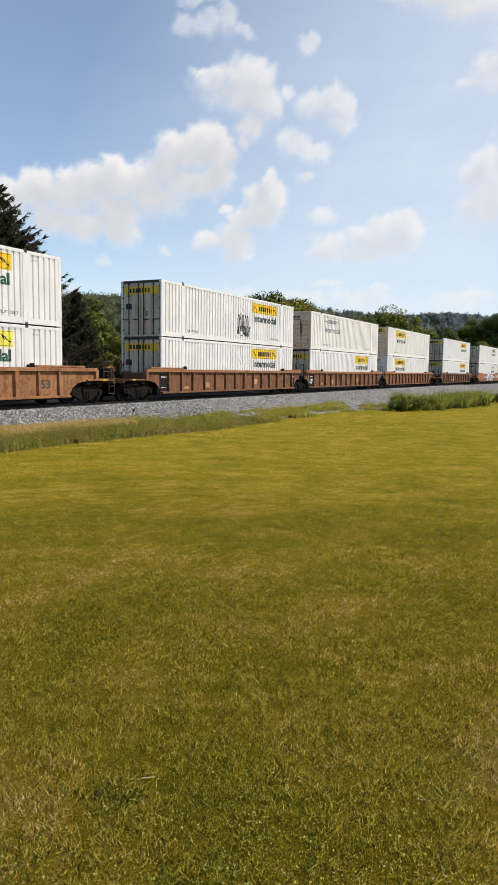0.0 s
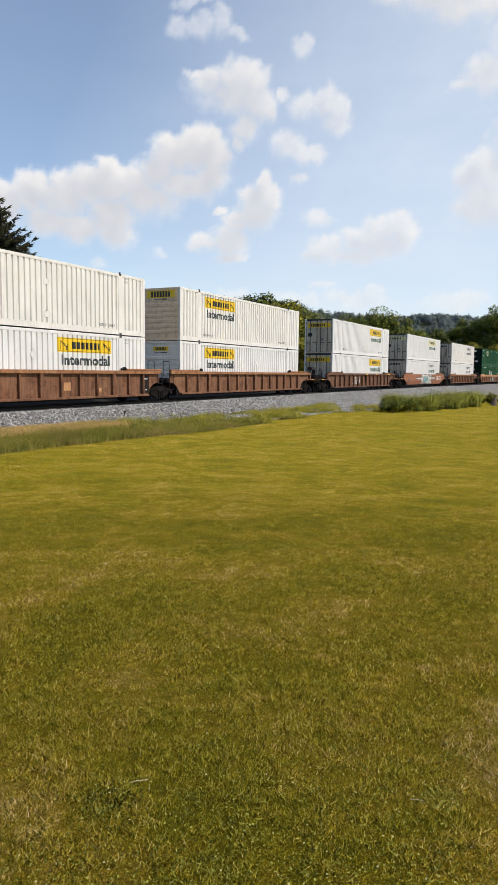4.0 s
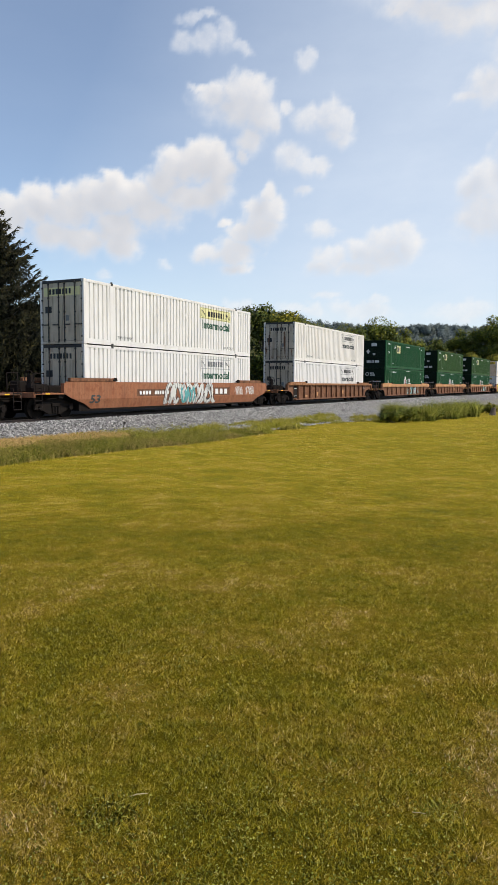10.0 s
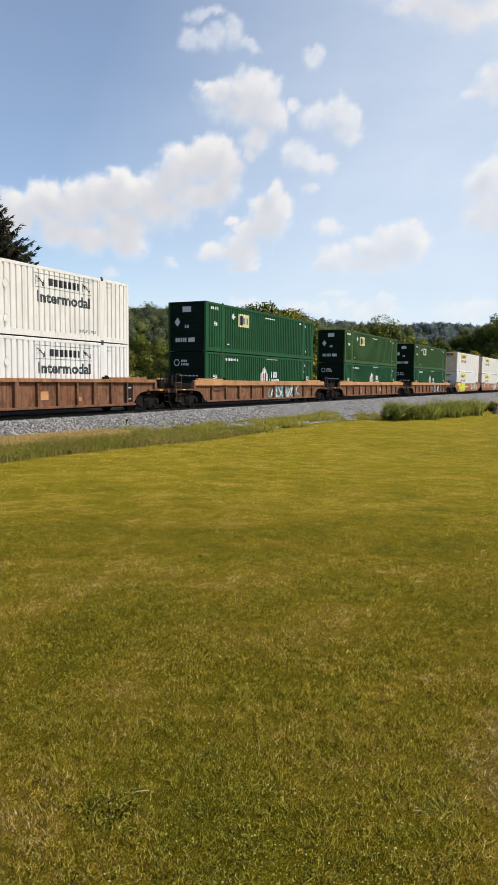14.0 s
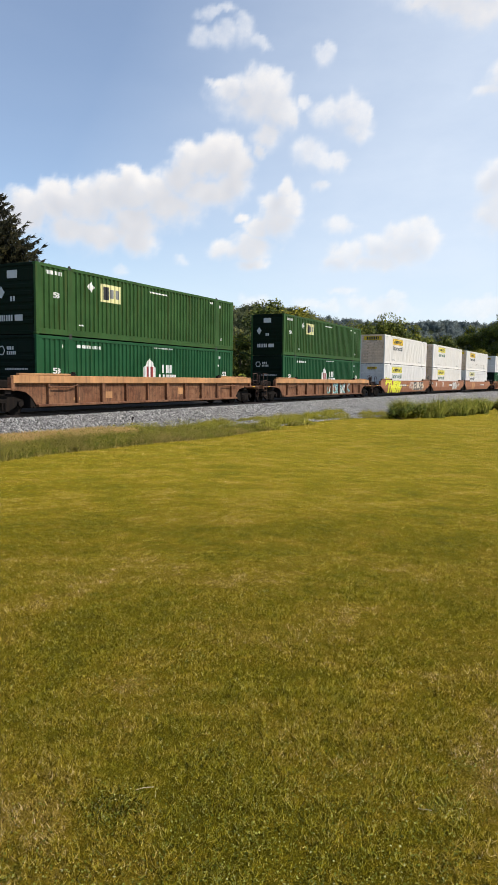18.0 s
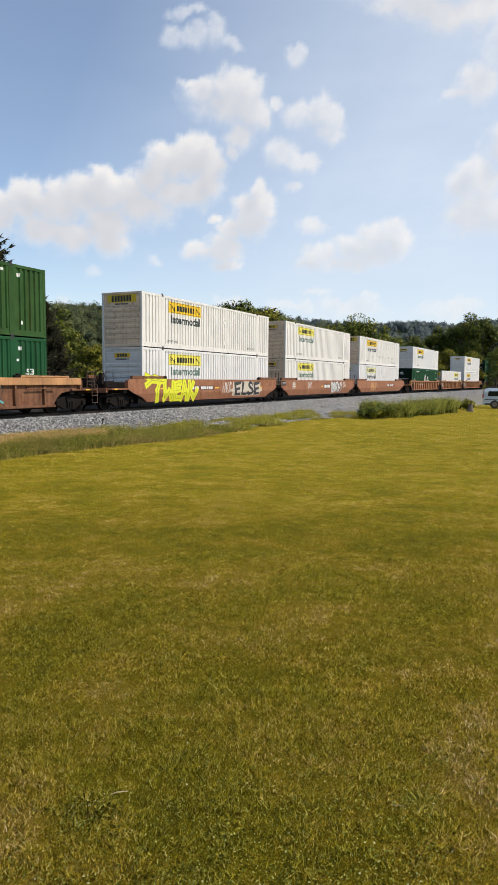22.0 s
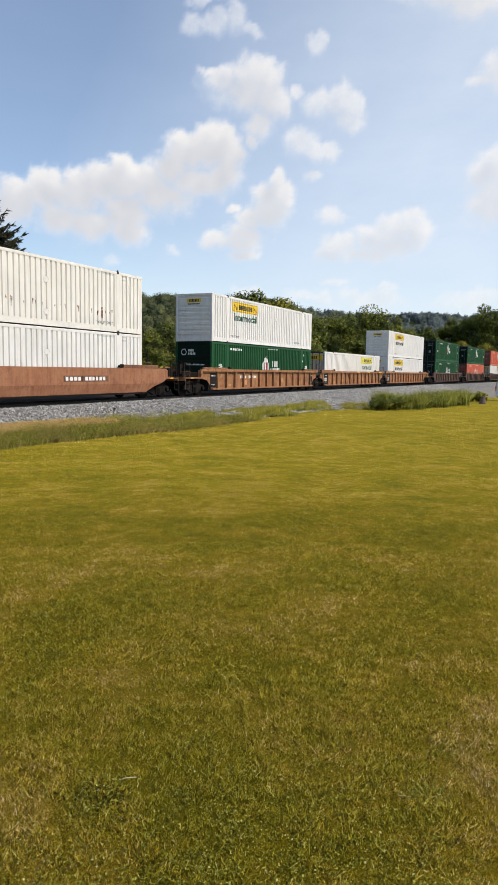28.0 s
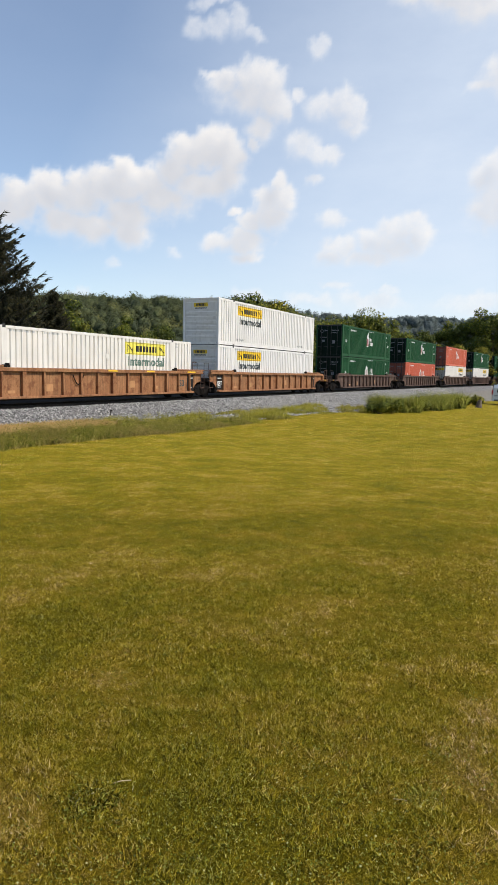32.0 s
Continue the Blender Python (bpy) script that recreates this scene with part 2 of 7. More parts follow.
def raw_mesh(name, co, faces, material, normals=None, spread_out=True, tint=None):
    """A mesh straight from arrays of corners and of triangles or quads."""
    co, faces = np.asarray(co, np.float32), np.array(faces, np.int32)
    k = faces.shape[1]
    if normals is not None:     # wind every leaf so that its front is the side towards the open lawn
        a, b, c = co[faces[:, 0]], co[faces[:, 1]], co[faces[:, 2]]
        away = np.einsum("ij,ij->i", np.cross(b - a, c - a), LAWN_SIDE - a if spread_out else np.broadcast_to(np.array([0.15, -1.0, 0.2]), a.shape)) < 0
        faces[away] = faces[away][:, ::-1]
    me = bpy.data.meshes.new(name)
    me.vertices.add(len(co))
    me.vertices.foreach_set("co", co.ravel())
    me.loops.add(faces.size)
    me.loops.foreach_set("vertex_index", faces.ravel())
    me.polygons.add(len(faces))
    me.polygons.foreach_set("loop_start", np.arange(len(faces), dtype=np.int32) * k)
    if normals is not None:
        me.polygons.foreach_set("use_smooth", np.ones(len(faces), bool))
    me.materials.append(material)
    me.update(calc_edges=True)
    if normals is not None:
        me.normals_split_custom_set_from_vertices(np.asarray(normals, np.float32))
    if tint is not None:
        me.attributes.new("tint", "FLOAT", "POINT").data.foreach_set("value", np.asarray(tint, np.float32))
    return me


BALLAST = stone_material()
STEEL = mat("rail_steel", (0.045, 0.032, 0.026), 0.6, 0.3)
TIE = mat("tie_wood", (0.035, 0.028, 0.023), 0.9)
TOE = -0.14
BED = [(-4.35, TOE), (-3.25, 0.20), (-2.05, 0.615), (-1.25, 0.60), (2.05, 0.50), (4.35, TOE)]
tagged(new("ballast_bed", sweep("ballast_bed", BED, -80, 420, 2, BALLAST)), "bed of grey crushed stone under the track", "ballast", kind="structure")


# dark sheet paints the shade under the train; its far heap hides lit ground
tagged(new("oily_track_bed", sweep("oily_track_bed", [(-1.28, 0.606), (1.9, 0.53), (3.4, 0.78), (5.0, 0.74), (6.6, -0.10), (10.0, -0.19)], -80, 420, 2, mat("oily_stone", (0.030, 0.026, 0.023), 0.95, 0.0, 0.1))), "stones between and behind the rails, coloured dark for shade", "ballast", kind="structure")


def bed_z(off):
    return np.interp(off, [p[0] for p in BED], [p[1] for p in BED])


def track_np(s, off):
    """Plan of places along the track, for arrays."""
    u = CENTRE + off + BEND * s * s / 2
    return s * DIR.x + u * NRM.x, s * DIR.y + u * NRM.y


def make_stones():
    """Loose angular stones all over the near slope."""
    rng = np.random.default_rng(3)
    n = 38000
    s = 7 + 95 * rng.random(n) ** 1.45
    off = -1.2 - 3.2 * rng.random(n)
    # the stones spread out wide over the flat ground farther along
    s = np.concatenate([s, 27 + 40 * rng.random(11000)])
    e = np.interp(s[n:], [27, 36, 41, 60, 67], [13.9, 13.7, 12.6, 9.6, 9.2])
    off = np.concatenate([off, e + (17.7 - e) * rng.random(11000) ** 0.8 - CENTRE])
    x, y = track_np(s, off)
    level = lawn_z(x, y) * (1 - np.clip((off + 7) / 2.8, 0, 1)) - 0.01
    z = np.where(off < -4.3, level, bed_z(off)) + rng.random(len(s)) * 0.02
    n = len(s)
    r = (0.022 + 0.03 * rng.random(n)) * (1 + s / 110)
    base = np.array([(1, 0, 0), (-1, 0, 0), (0, 1, 0), (0, -1, 0), (0, 0, 1), (0, 0, -1)], float)
    tri = np.array([(0, 2, 4), (2, 1, 4), (1, 3, 4), (3, 0, 4), (2, 0, 5), (1, 2, 5), (3, 1, 5), (0, 3, 5)])
    a = rng.random(n) * 6.28
    jit = 0.65 + 0.7 * rng.random((n, 6, 3))
    p = base[None] * jit * r[:, None, None]
    p += 0.35 * r[:, None, None] * (rng.random((n, 6, 3)) - 0.5)
    c, d = np.cos(a)[:, None], np.sin(a)[:, None]
    q = np.stack([p[..., 0] * c - p[..., 1] * d, p[..., 0] * d + p[..., 1] * c, p[..., 2] * 0.8], -1)
    q += np.stack([x, y, z], -1)[:, None]
    faces = (tri[None] + (np.arange(n) * 6)[:, None, None]).reshape(-1, 3)
    me = raw_mesh("loose_stones", q.reshape(-1, 3), faces, loose_stone_material())
    tagged(new("loose_stones", me), "loose grey angular crushed stones on the railway bank", "stones", kind="stuff")


make_stones()
RAIL = [(-0.07, 0.0), (-0.07, 0.012), (-0.012, 0.035), (-0.010, 0.125), (-0.036, 0.14), (-0.036, 0.172), (0.036, 0.172), (0.036, 0.14), (0.010, 0.125), (0.012, 0.035), (0.07, 0.012), (0.07, 0.0)]
for side in (-0.755, 0.755):
    tagged(new("rail", sweep("rail", [(side + u, RAIL_TOP - 0.172 + z) for u, z in RAIL], -80, 420, 4, STEEL, True)), "long rust-brown steel rail on wooden ties", "rail", group="rails", kind="structure")


def make_ties():
    bm = bmesh.new()
    for i in range(330):
        p = on_track(-10 + i * 0.52, 0, 0)
        m = pose(p.x, p.y, 0.425, 0, 0, track_yaw(-10 + i * 0.52))
        vs = box(bm, -0.115, 0.115, -1.3, 1.3, -0.1, 0.075)
        for v in vs:
            v.co = m @ v.co
    tagged(new("railway_ties", finish(bm, "railway_ties", TIE)), "dark weathered wooden railway ties", "ties", kind="stuff")


make_ties()

# ---------------- clouds: a thin far shell of sky that drifts with the wind ----------------
# azimuth, elevation, half width, half height in degrees
CLOUDS = {
    "bank": [(-18.7, 12.8, 1.66, 1.42), (-16.4, 13.5, 1.61, 1.63), (-14.5, 13.5, 1.94, 1.56), (-12.5, 14.2, 1.75, 1.56), (-10.8, 14.5, 1.69, 1.56), (-9.2, 14.6, 1.79, 1.36), (-6.9, 15.7, 1.72, 1.35), (-5.6, 17.0, 1.72, 1.21), (-4.0, 17.1, 1.82, 1.45), (-2.4, 16.7, 1.1, 1.71), (-2.6, 15.2, 1.37, 1.16), (-4.7, 14.6, 2.65, 1.08), (-7.9, 13.6, 2.26, 1.34), (-10.8, 12.2, 2.23, 1.78), (-10.3, 10.8, 1.57, 0.99), (-13.7, 11.2, 2.62, 1.18), (-15.8, 11.5, 2.14, 1.17), (-19.2, 11.9, 1.65, 1.02), (-21.8, 11.9, 2.39, 1.52)],
    "tower": [(-3.1, 21.9, 1.49, 0.9), (-4.0, 22.5, 0.63, 0.33), (-0.2, 22.1, 2.17, 1.35), (-1.1, 21.0, 2.36, 1.26), (1.0, 20.7, 1.5, 1.61), (0.1, 19.1, 1.09, 1.1), (-0.6, 17.7, 0.5, 0.56), (2.1, 20.1, 0.5, 0.77)],
    "puffs": [(3.2, 21.2, 0.5, 0.49), (4.8, 20.4, 1.04, 0.92), (6.2, 20.5, 1.26, 1.3), (7.2, 19.7, 0.98, 1.08), (7.7, 18.7, 0.49, 0.7), (3.5, 17.7, 1.23, 0.96), (4.9, 17.1, 1.45, 0.6), (6.0, 16.7, 0.77, 0.53), (4.2, 15.4, 0.64, 0.37)],
    "top": [(-5.1, 25.3, 0.89, 0.8), (-3.6, 25.4, 1.08, 0.63), (-1.8, 25.7, 0.81, 0.98), (-0.6, 24.9, 0.81, 0.39), (-4.3, 26.9, 1.25, 0.37), (4.6, 24.2, 0.63, 0.75)],
    "finger": [(1.4, 15.3, 0.73, 0.83), (2.0, 14.0, 0.92, 1.18), (0.8, 13.8, 1.06, 1.39), (1.1, 12.5, 1.52, 1.2), (-0.5, 11.9, 1.11, 0.73), (-1.9, 12.7, 0.64, 0.34), (-1.2, 10.6, 1.99, 0.87), (-3.5, 10.5, 1.2, 0.66), (-1.0, 9.5, 1.39, 0.49)],
    "right": [(6.1, 12.5, 1.23, 0.6), (12.3, 12.2, 0.97, 0.76), (13.0, 11.0, 1.22, 1.1), (10.9, 11.3, 1.46, 0.98), (9.1, 10.7, 1.48, 0.86), (6.6, 10.3, 1.37, 0.74), (5.9, 9.5, 1.1, 0.57), (8.7, 9.6, 2.17, 0.57), (10.9, 10.2, 2.58, 0.78), (18.6, 21.6, 1.54, 1.29), (16.9, 21.1, 0.91, 0.47), (18.6, 15.2, 1.96, 1.49), (17.5, 14.5, 1.49, 1.04), (19.1, 12.8, 2.45, 1.45), (17.7, 12.6, 1.5, 0.69)],
    "over": [(11.7, 27.1, 1.63, 0.6), (14.3, 26.5, 2.35, 0.86), (16.3, 25.9, 1.89, 1.13), (18.2, 26.0, 1.61, 0.92), (15.0, 28.2, 4.98, 1.15), (21.6, 24.3, 2.32, 1.67), (21.9, 17.6, 2.34, 1.49), (-24.7, 14.0, 1.9, 1.15)],
    "low": [(-6.7, 9.5, 0.64, 0.35), (-11.9, 8.4, 0.67, 0.39), (-14.3, 6.0, 1.05, 0.48), (-0.7, 6.1, 1.3, 0.59), (4.2, 6.1, 1.76, 0.54), (8.8, 6.0, 2.99, 0.72), (10.6, 6.8, 1.03, 0.4), (17.1, 5.8, 2.45, 0.78), (6.4, 7.2, 1.37, 0.31)],
}
THICK = {"bank": 0.90, "tower": 0.80, "puffs": 0.62, "top": 0.50, "finger": 0.82, "right": 0.66, "over": 0.76, "low": 0.45}


def lumps(x, y, size, seed):
    """Soft random swells in plan, 0 to 1, about `size` across."""
    tab = np.random.default_rng(seed).random((256, 256))
    u, v = x / size, y / size
    i, j = np.floor(u).astype(int), np.floor(v).astype(int)
    fu, fv = u - i, v - j
    fu, fv = fu * fu * (3 - 2 * fu), fv * fv * (3 - 2 * fv)
    a = tab[i % 256, j % 256] * (1 - fu) + tab[(i + 1) % 256, j % 256] * fu
    b = tab[i % 256, (j + 1) % 256] * (1 - fu) + tab[(i + 1) % 256, (j + 1) % 256] * fu
    return a * (1 - fv) + b * fv


def billow(x, y, size, seed, octaves=4):
    """Rounded heaps, each carrying smaller ones, 0 to 1."""
    v, k = 0.0, 0.5
    for i in range(octaves):
        c, d = math.cos(0.6 + 1.3 * i), math.sin(0.6 + 1.3 * i)
        v = v + k * (1 - np.abs(2 * lumps(c * x - d * y + 3.7 * i, d * x + c * y - 2.1 * i, size, seed + i) - 1))
        size, k = size * 0.5, k * 0.55
    return v


def cloud_material():
    m = bpy.data.materials.new("cloud")
    m.use_nodes = True
    t = m.node_tree
    t.nodes.clear()
    out, mix = t.nodes.new("ShaderNodeOutputMaterial"), t.nodes.new("ShaderNodeMixShader")
    clear, glow = t.nodes.new("ShaderNodeBsdfTransparent"), t.nodes.new("ShaderNodeEmission")
    n = Nodes(m)

    def given(name):
        at = n.add("Attribute")
        at.attribute_name = name
        return at.outputs["Fac"]
    v = n.add("VectorMath", operation="SCALE")
    n.link(n.coord(), v.inputs[0])
    v.inputs["Scale"].default_value = 1 / 4000
    fine = n.noise(95.0, 5, 0.62, v.outputs[0])
    wisp = n.noise(5.0, 6, 0.6, v.outputs[0], (1, 1, 2.5))
    cover = given("cover")
    # wisps fray the thin edges; the thick middle stays whole
    thin = n.math("MULTIPLY", cover, n.math("SUBTRACT", 1.0, cover))
    dens = n.math("ADD", cover, n.math("MULTIPLY", n.math("MULTIPLY", n.math("SUBTRACT", fine, 0.5), thin), 1.9))
    veil = n.ramp(wisp, [(0.30, (0.12, 0.12, 0.12)), (0.78, (0.25, 0.25, 0.25))])
    veil = n.math("MULTIPLY", n.math("ADD", veil, 0.25), given("haze"))
    # cloud in front of the haze
    a = n.math("SUBTRACT", 1.0, n.math("MULTIPLY", n.math("SUBTRACT", 1.0, dens), n.math("SUBTRACT", 1.0, veil)))
    lit = n.math("ADD", given("lit"), n.math("MULTIPLY", n.math("SUBTRACT", fine, 0.5), 0.12))
    col = n.ramp(lit, [(0.0, (0.67, 0.70, 0.76)), (0.5, (0.81, 0.83, 0.87)), (1.0, (1.05, 1.045, 1.03))])
    n.link(n.mix(dens, (0.84, 0.97, 1.13), col), glow.inputs["Color"])
    glow.inputs["Strength"].default_value = CLOUD_GLOW
    n.link(a, mix.inputs[0])
    n.link(clear.outputs[0], mix.inputs[1])
    n.link(glow.outputs[0], mix.inputs[2])
    n.link(mix.outputs[0], out.inputs["Surface"])
    return m


def make_clouds():
    az = np.concatenate([np.linspace(-48, -26, 24), np.linspace(-25.9, 25.9, 312), np.linspace(26, 48, 24)])
    el = np.concatenate([np.linspace(-1, 29, 181), np.linspace(29.5, 46, 30)])
    A, E = np.meshgrid(az, el)
    wa = A + 1.5 * (billow(A, E, 2.6, 40) - 0.55)
    we = E + 1.1 * (billow(A, E, 2.2, 50) - 0.55)
    heap = billow(A, E, 1.5, 60, 5)
    field, under, thick = np.full(A.shape, -2.0), np.zeros(A.shape), np.ones(A.shape)
    for name, blobs in CLOUDS.items():
        for a, e, w, h in blobs:
            d = np.sqrt(((wa - a) * np.cos(np.radians(E)) / w) ** 2 + ((we - e) / h) ** 2)
            c = 1.22 - d
            here = c > field
            under = np.where(here, np.clip(0.45 - 0.55 * (we - e + 0.2 * (wa - a)) / h, 0, 1), under)
            thick = np.where(here, THICK[name], thick)
            field = np.maximum(field, c)
    # away from the view the same sort of broken cloud goes on
    out = (np.abs(A - 1) > 25) | (E > 29.5)
    field = np.where(out, np.maximum(field, 2.2 * lumps(A, E, 9.0, 70) - 1.4), field)
    for grid in (under, thick):
        for _ in range(14):
            grid[1:-1, 1:-1] = (grid[1:-1, 1:-1] * 2 + grid[:-2, 1:-1] + grid[2:, 1:-1] + grid[1:-1, :-2] + grid[1:-1, 2:]) / 6
    field = field + 0.55 * (heap - 0.6)
    t = np.clip((field + 0.10 + 0.22 * under) / (0.54 + 1.05 * under), 0, 1)
    cover = t * t * (3 - 2 * t) * thick
    # each heap shades what lies below it, away from the sun
    shade = np.zeros(A.shape)
    for k in range(1, 12):
        shade += np.roll(np.roll(cover, -k, axis=0), -(k // 2), axis=1) / 11
    lit = 1.0 - 0.92 * shade + 0.7 * (heap - 0.6)
    for _ in range(4):
        lit[1:-1, 1:-1] = (lit[1:-1, 1:-1] * 2 + lit[:-2, 1:-1] + lit[2:, 1:-1] + lit[1:-1, :-2] + lit[1:-1, 2:]) / 6
    lit = np.clip(lit, 0, 1)
    ra, re = np.radians(A), np.radians(E)
    co = np.stack([np.sin(ra) * np.cos(re), np.cos(ra) * np.cos(re), np.sin(re)], -1).reshape(-1, 3) * 4000
    nx, ny = len(az), len(el)
    i, j = np.meshgrid(np.arange(nx - 1), np.arange(ny - 1))
    k = (j * nx + i).ravel()
    me = raw_mesh("cloud_backdrop", co, np.stack([k, k + nx, k + nx + 1, k + 1], -1), cloud_material())
    for name, values in (("cover", cover), ("lit", lit), ("haze", np.clip(0.52 + 0.046 * (A + 8) + 0.024 * (20 - E), 0.24, 1.55))):
        me.attributes.new(name, "FLOAT", "POINT").data.foreach_set("value", values.ravel().astype(np.float32))
    me.polygons.foreach_set("use_smooth", np.ones(len(me.polygons), bool))
    return tagged(new("cloud_backdrop", me), "broken white fair-weather clouds in a pale blue sky", "sky", kind="structure")


clouds = make_clouds()

# ---------------- the train: materials ----------------
COUPLED, JOINED, FIRST = 23.35, 19.39, 6.10
CLEN, CWID, CHGT, FLOOR = 16.15, 2.59, 2.9, 0.36


def run_out(t):
    """How far the train has gone after t seconds."""
    return 9.008 * t + 0.0118 * t * t / 2 + 0.0001 * t ** 3 / 6 + 0.22 * math.exp(-((t - 6) / 2) ** 2) - 0.22 * math.exp(-((t - 13) / 2) ** 2)


movers = []          # (object, s of its middle at the start, height over the rail)
rollers = []         # (wheelset, place on its car, s of it at the start)


def shifted(n):
    """Object coordinates, moved about from piece to piece."""
    c = n.add("CombineXYZ")
    r = n.vary()
    for i, k in enumerate((37.0, 11.0, 23.0)):
        n.link(n.math("MULTIPLY", r, k), c.inputs[i])
    a = n.add("VectorMath", operation="ADD")
    n.link(n.coord(), a.inputs[0])
    n.link(c.outputs[0], a.inputs[1])
    return a.outputs[0]


def painted(name, colour, grime, amount=0.5, rough=0.45, rust=(0.16, 0.07, 0.035), rust_at=0.72, fade=0.06, spec=0.4):
    """Weathered paint: streaks that run down, blotches, a few rust spots, slight dents."""
    m = mat(name, colour, rough, 0.0, spec)
    n = Nodes(m)
    v = shifted(n)
    streak = n.noise(1.0, 6, 0.65, v, (5.0, 5.0, 0.35))
    blot = n.noise(0.9, 5, 0.6, v)
    spot = n.noise(6.0, 6, 0.7, v)
    fine = n.noise(45.0, 3, 0.6, v)
    c = n.mix(n.ramp(blot, [(0.35, (0, 0, 0)), (0.7, (1, 1, 1))]), tuple(k * (1 - fade) for k in colour), tuple(min(1, k * (1 + fade) + fade * 0.05) for k in colour))
    c = n.mix(n.math("MULTIPLY", n.ramp(streak, [(0.5, (0, 0, 0)), (0.75, (1, 1, 1))]), amount), c, grime)
    c = n.mix(n.ramp(spot, [(rust_at, (0, 0, 0)), (rust_at + 0.06, (1, 1, 1))]), c, rust)
    c = n.mix(n.math("MULTIPLY", fine, 0.12), c, grime)
    n.colour(c)
    n.roughness(n.ramp(blot, [(0.3, (rough - 0.08,) * 3), (0.7, (rough + 0.15,) * 3)]))
    n.bump(n.math("ADD", n.math("MULTIPLY", blot, 0.6), n.math("MULTIPLY", fine, 0.05)), 0.25, 0.02)
    return m


def scuffed(name, colour, grime, rust, pale, amount=0.8):
    """Old freight-car paint: scoured pale, rusted through in patches, streaked with brake dust."""
    m = mat(name, colour, 0.75, 0.0, 0.2)
    n = Nodes(m)
    v = shifted(n)
    blot = n.noise(0.8, 6, 0.68, v)
    patch = n.noise(2.6, 7, 0.72, v)
    streak = n.noise(1.2, 6, 0.7, v, (6.0, 6.0, 0.5))
    grain = n.noise(26.0, 5, 0.7, v)
    c = n.mix(n.ramp(blot, [(0.36, (0, 0, 0)), (0.66, (1, 1, 1))]), colour, pale)
    c = n.mix(n.math("MULTIPLY", n.ramp(patch, [(0.50, (0, 0, 0)), (0.62, (1, 1, 1))]), 0.75), c, rust)
    c = n.mix(n.math("MULTIPLY", n.ramp(streak, [(0.42, (0, 0, 0)), (0.70, (1, 1, 1))]), amount), c, grime)
    c = n.mix(n.math("MULTIPLY", n.ramp(grain, [(0.40, (0, 0, 0)), (0.72, (1, 1, 1))]), 0.45), c, grime)
    n.colour(c)
    n.bump(n.math("ADD", n.math("MULTIPLY", patch, 0.5), n.math("MULTIPLY", grain, 0.15)), 0.35, 0.02)
    return m


DIRT = (0.30, 0.26, 0.20)
PAINT = {
    "white": painted("white_paint", (0.76, 0.745, 0.72), DIRT, 0.28, rust_at=0.80),
    "cream": painted("yellowed_white_paint", (0.765, 0.742, 0.695), (0.40, 0.29, 0.18), 0.34, rust_at=0.74),
    "green": painted("green_paint", (0.007, 0.074, 0.024), (0.020, 0.040, 0.012), 0.5, 0.55, rust_at=0.80, fade=0.15, spec=0.18),
    "red": painted("red_paint", (0.62, 0.13, 0.065), (0.25, 0.10, 0.06), 0.35, rust_at=0.78),
    "brown": scuffed("oxide_brown_paint", (0.235, 0.100, 0.050), (0.045, 0.026, 0.018), (0.115, 0.042, 0.020), (0.30, 0.150, 0.080)),
    "umber": scuffed("grey_brown_paint", (0.120, 0.070, 0.050), (0.035, 0.026, 0.022), (0.07, 0.03, 0.02), (0.17, 0.11, 0.08)),
    "orange": scuffed("faded_oxide_paint", (0.36, 0.155, 0.066), (0.085, 0.042, 0.024), (0.20, 0.070, 0.028), (0.44, 0.225, 0.105), 0.65),
    "smooth": scuffed("oxide_red_paint", (0.33, 0.125, 0.060), (0.130, 0.060, 0.036), (0.25, 0.085, 0.038), (0.38, 0.165, 0.085), 0.55),
    "sooty": scuffed("sooty_brown_paint", (0.190, 0.085, 0.045), (0.032, 0.022, 0.017), (0.09, 0.035, 0.019), (0.25, 0.125, 0.07), 0.85),
    "faded": scuffed("faded_red_paint", (0.34, 0.140, 0.070), (0.150, 0.070, 0.042), (0.25, 0.095, 0.048), (0.41, 0.195, 0.105), 0.5),
    "olive": painted("faded_green_paint", (0.024, 0.082, 0.017), (0.060, 0.056, 0.012), 0.6, 0.55, rust_at=0.72, fade=0.2, spec=0.18),
    "tan": painted("tan_paint", (0.50, 0.25, 0.10), (0.16, 0.08, 0.042), 0.6, 0.65, rust_at=0.66, fade=0.25)}
# end paints: grimier than the sides, with their shade put into darker base colours
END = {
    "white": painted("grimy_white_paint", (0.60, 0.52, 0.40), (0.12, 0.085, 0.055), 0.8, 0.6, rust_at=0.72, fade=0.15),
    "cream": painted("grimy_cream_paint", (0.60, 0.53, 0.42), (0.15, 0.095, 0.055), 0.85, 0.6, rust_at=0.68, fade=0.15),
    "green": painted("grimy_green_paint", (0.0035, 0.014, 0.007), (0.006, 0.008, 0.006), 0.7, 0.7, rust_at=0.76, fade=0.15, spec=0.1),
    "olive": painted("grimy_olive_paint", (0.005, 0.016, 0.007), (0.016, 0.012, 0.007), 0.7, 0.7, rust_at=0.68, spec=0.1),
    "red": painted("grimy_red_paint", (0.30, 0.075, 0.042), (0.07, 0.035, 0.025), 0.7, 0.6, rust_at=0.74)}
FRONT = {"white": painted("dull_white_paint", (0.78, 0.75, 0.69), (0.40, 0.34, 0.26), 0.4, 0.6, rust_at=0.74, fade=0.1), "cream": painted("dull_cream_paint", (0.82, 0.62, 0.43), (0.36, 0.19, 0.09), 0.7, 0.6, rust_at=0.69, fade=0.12)}
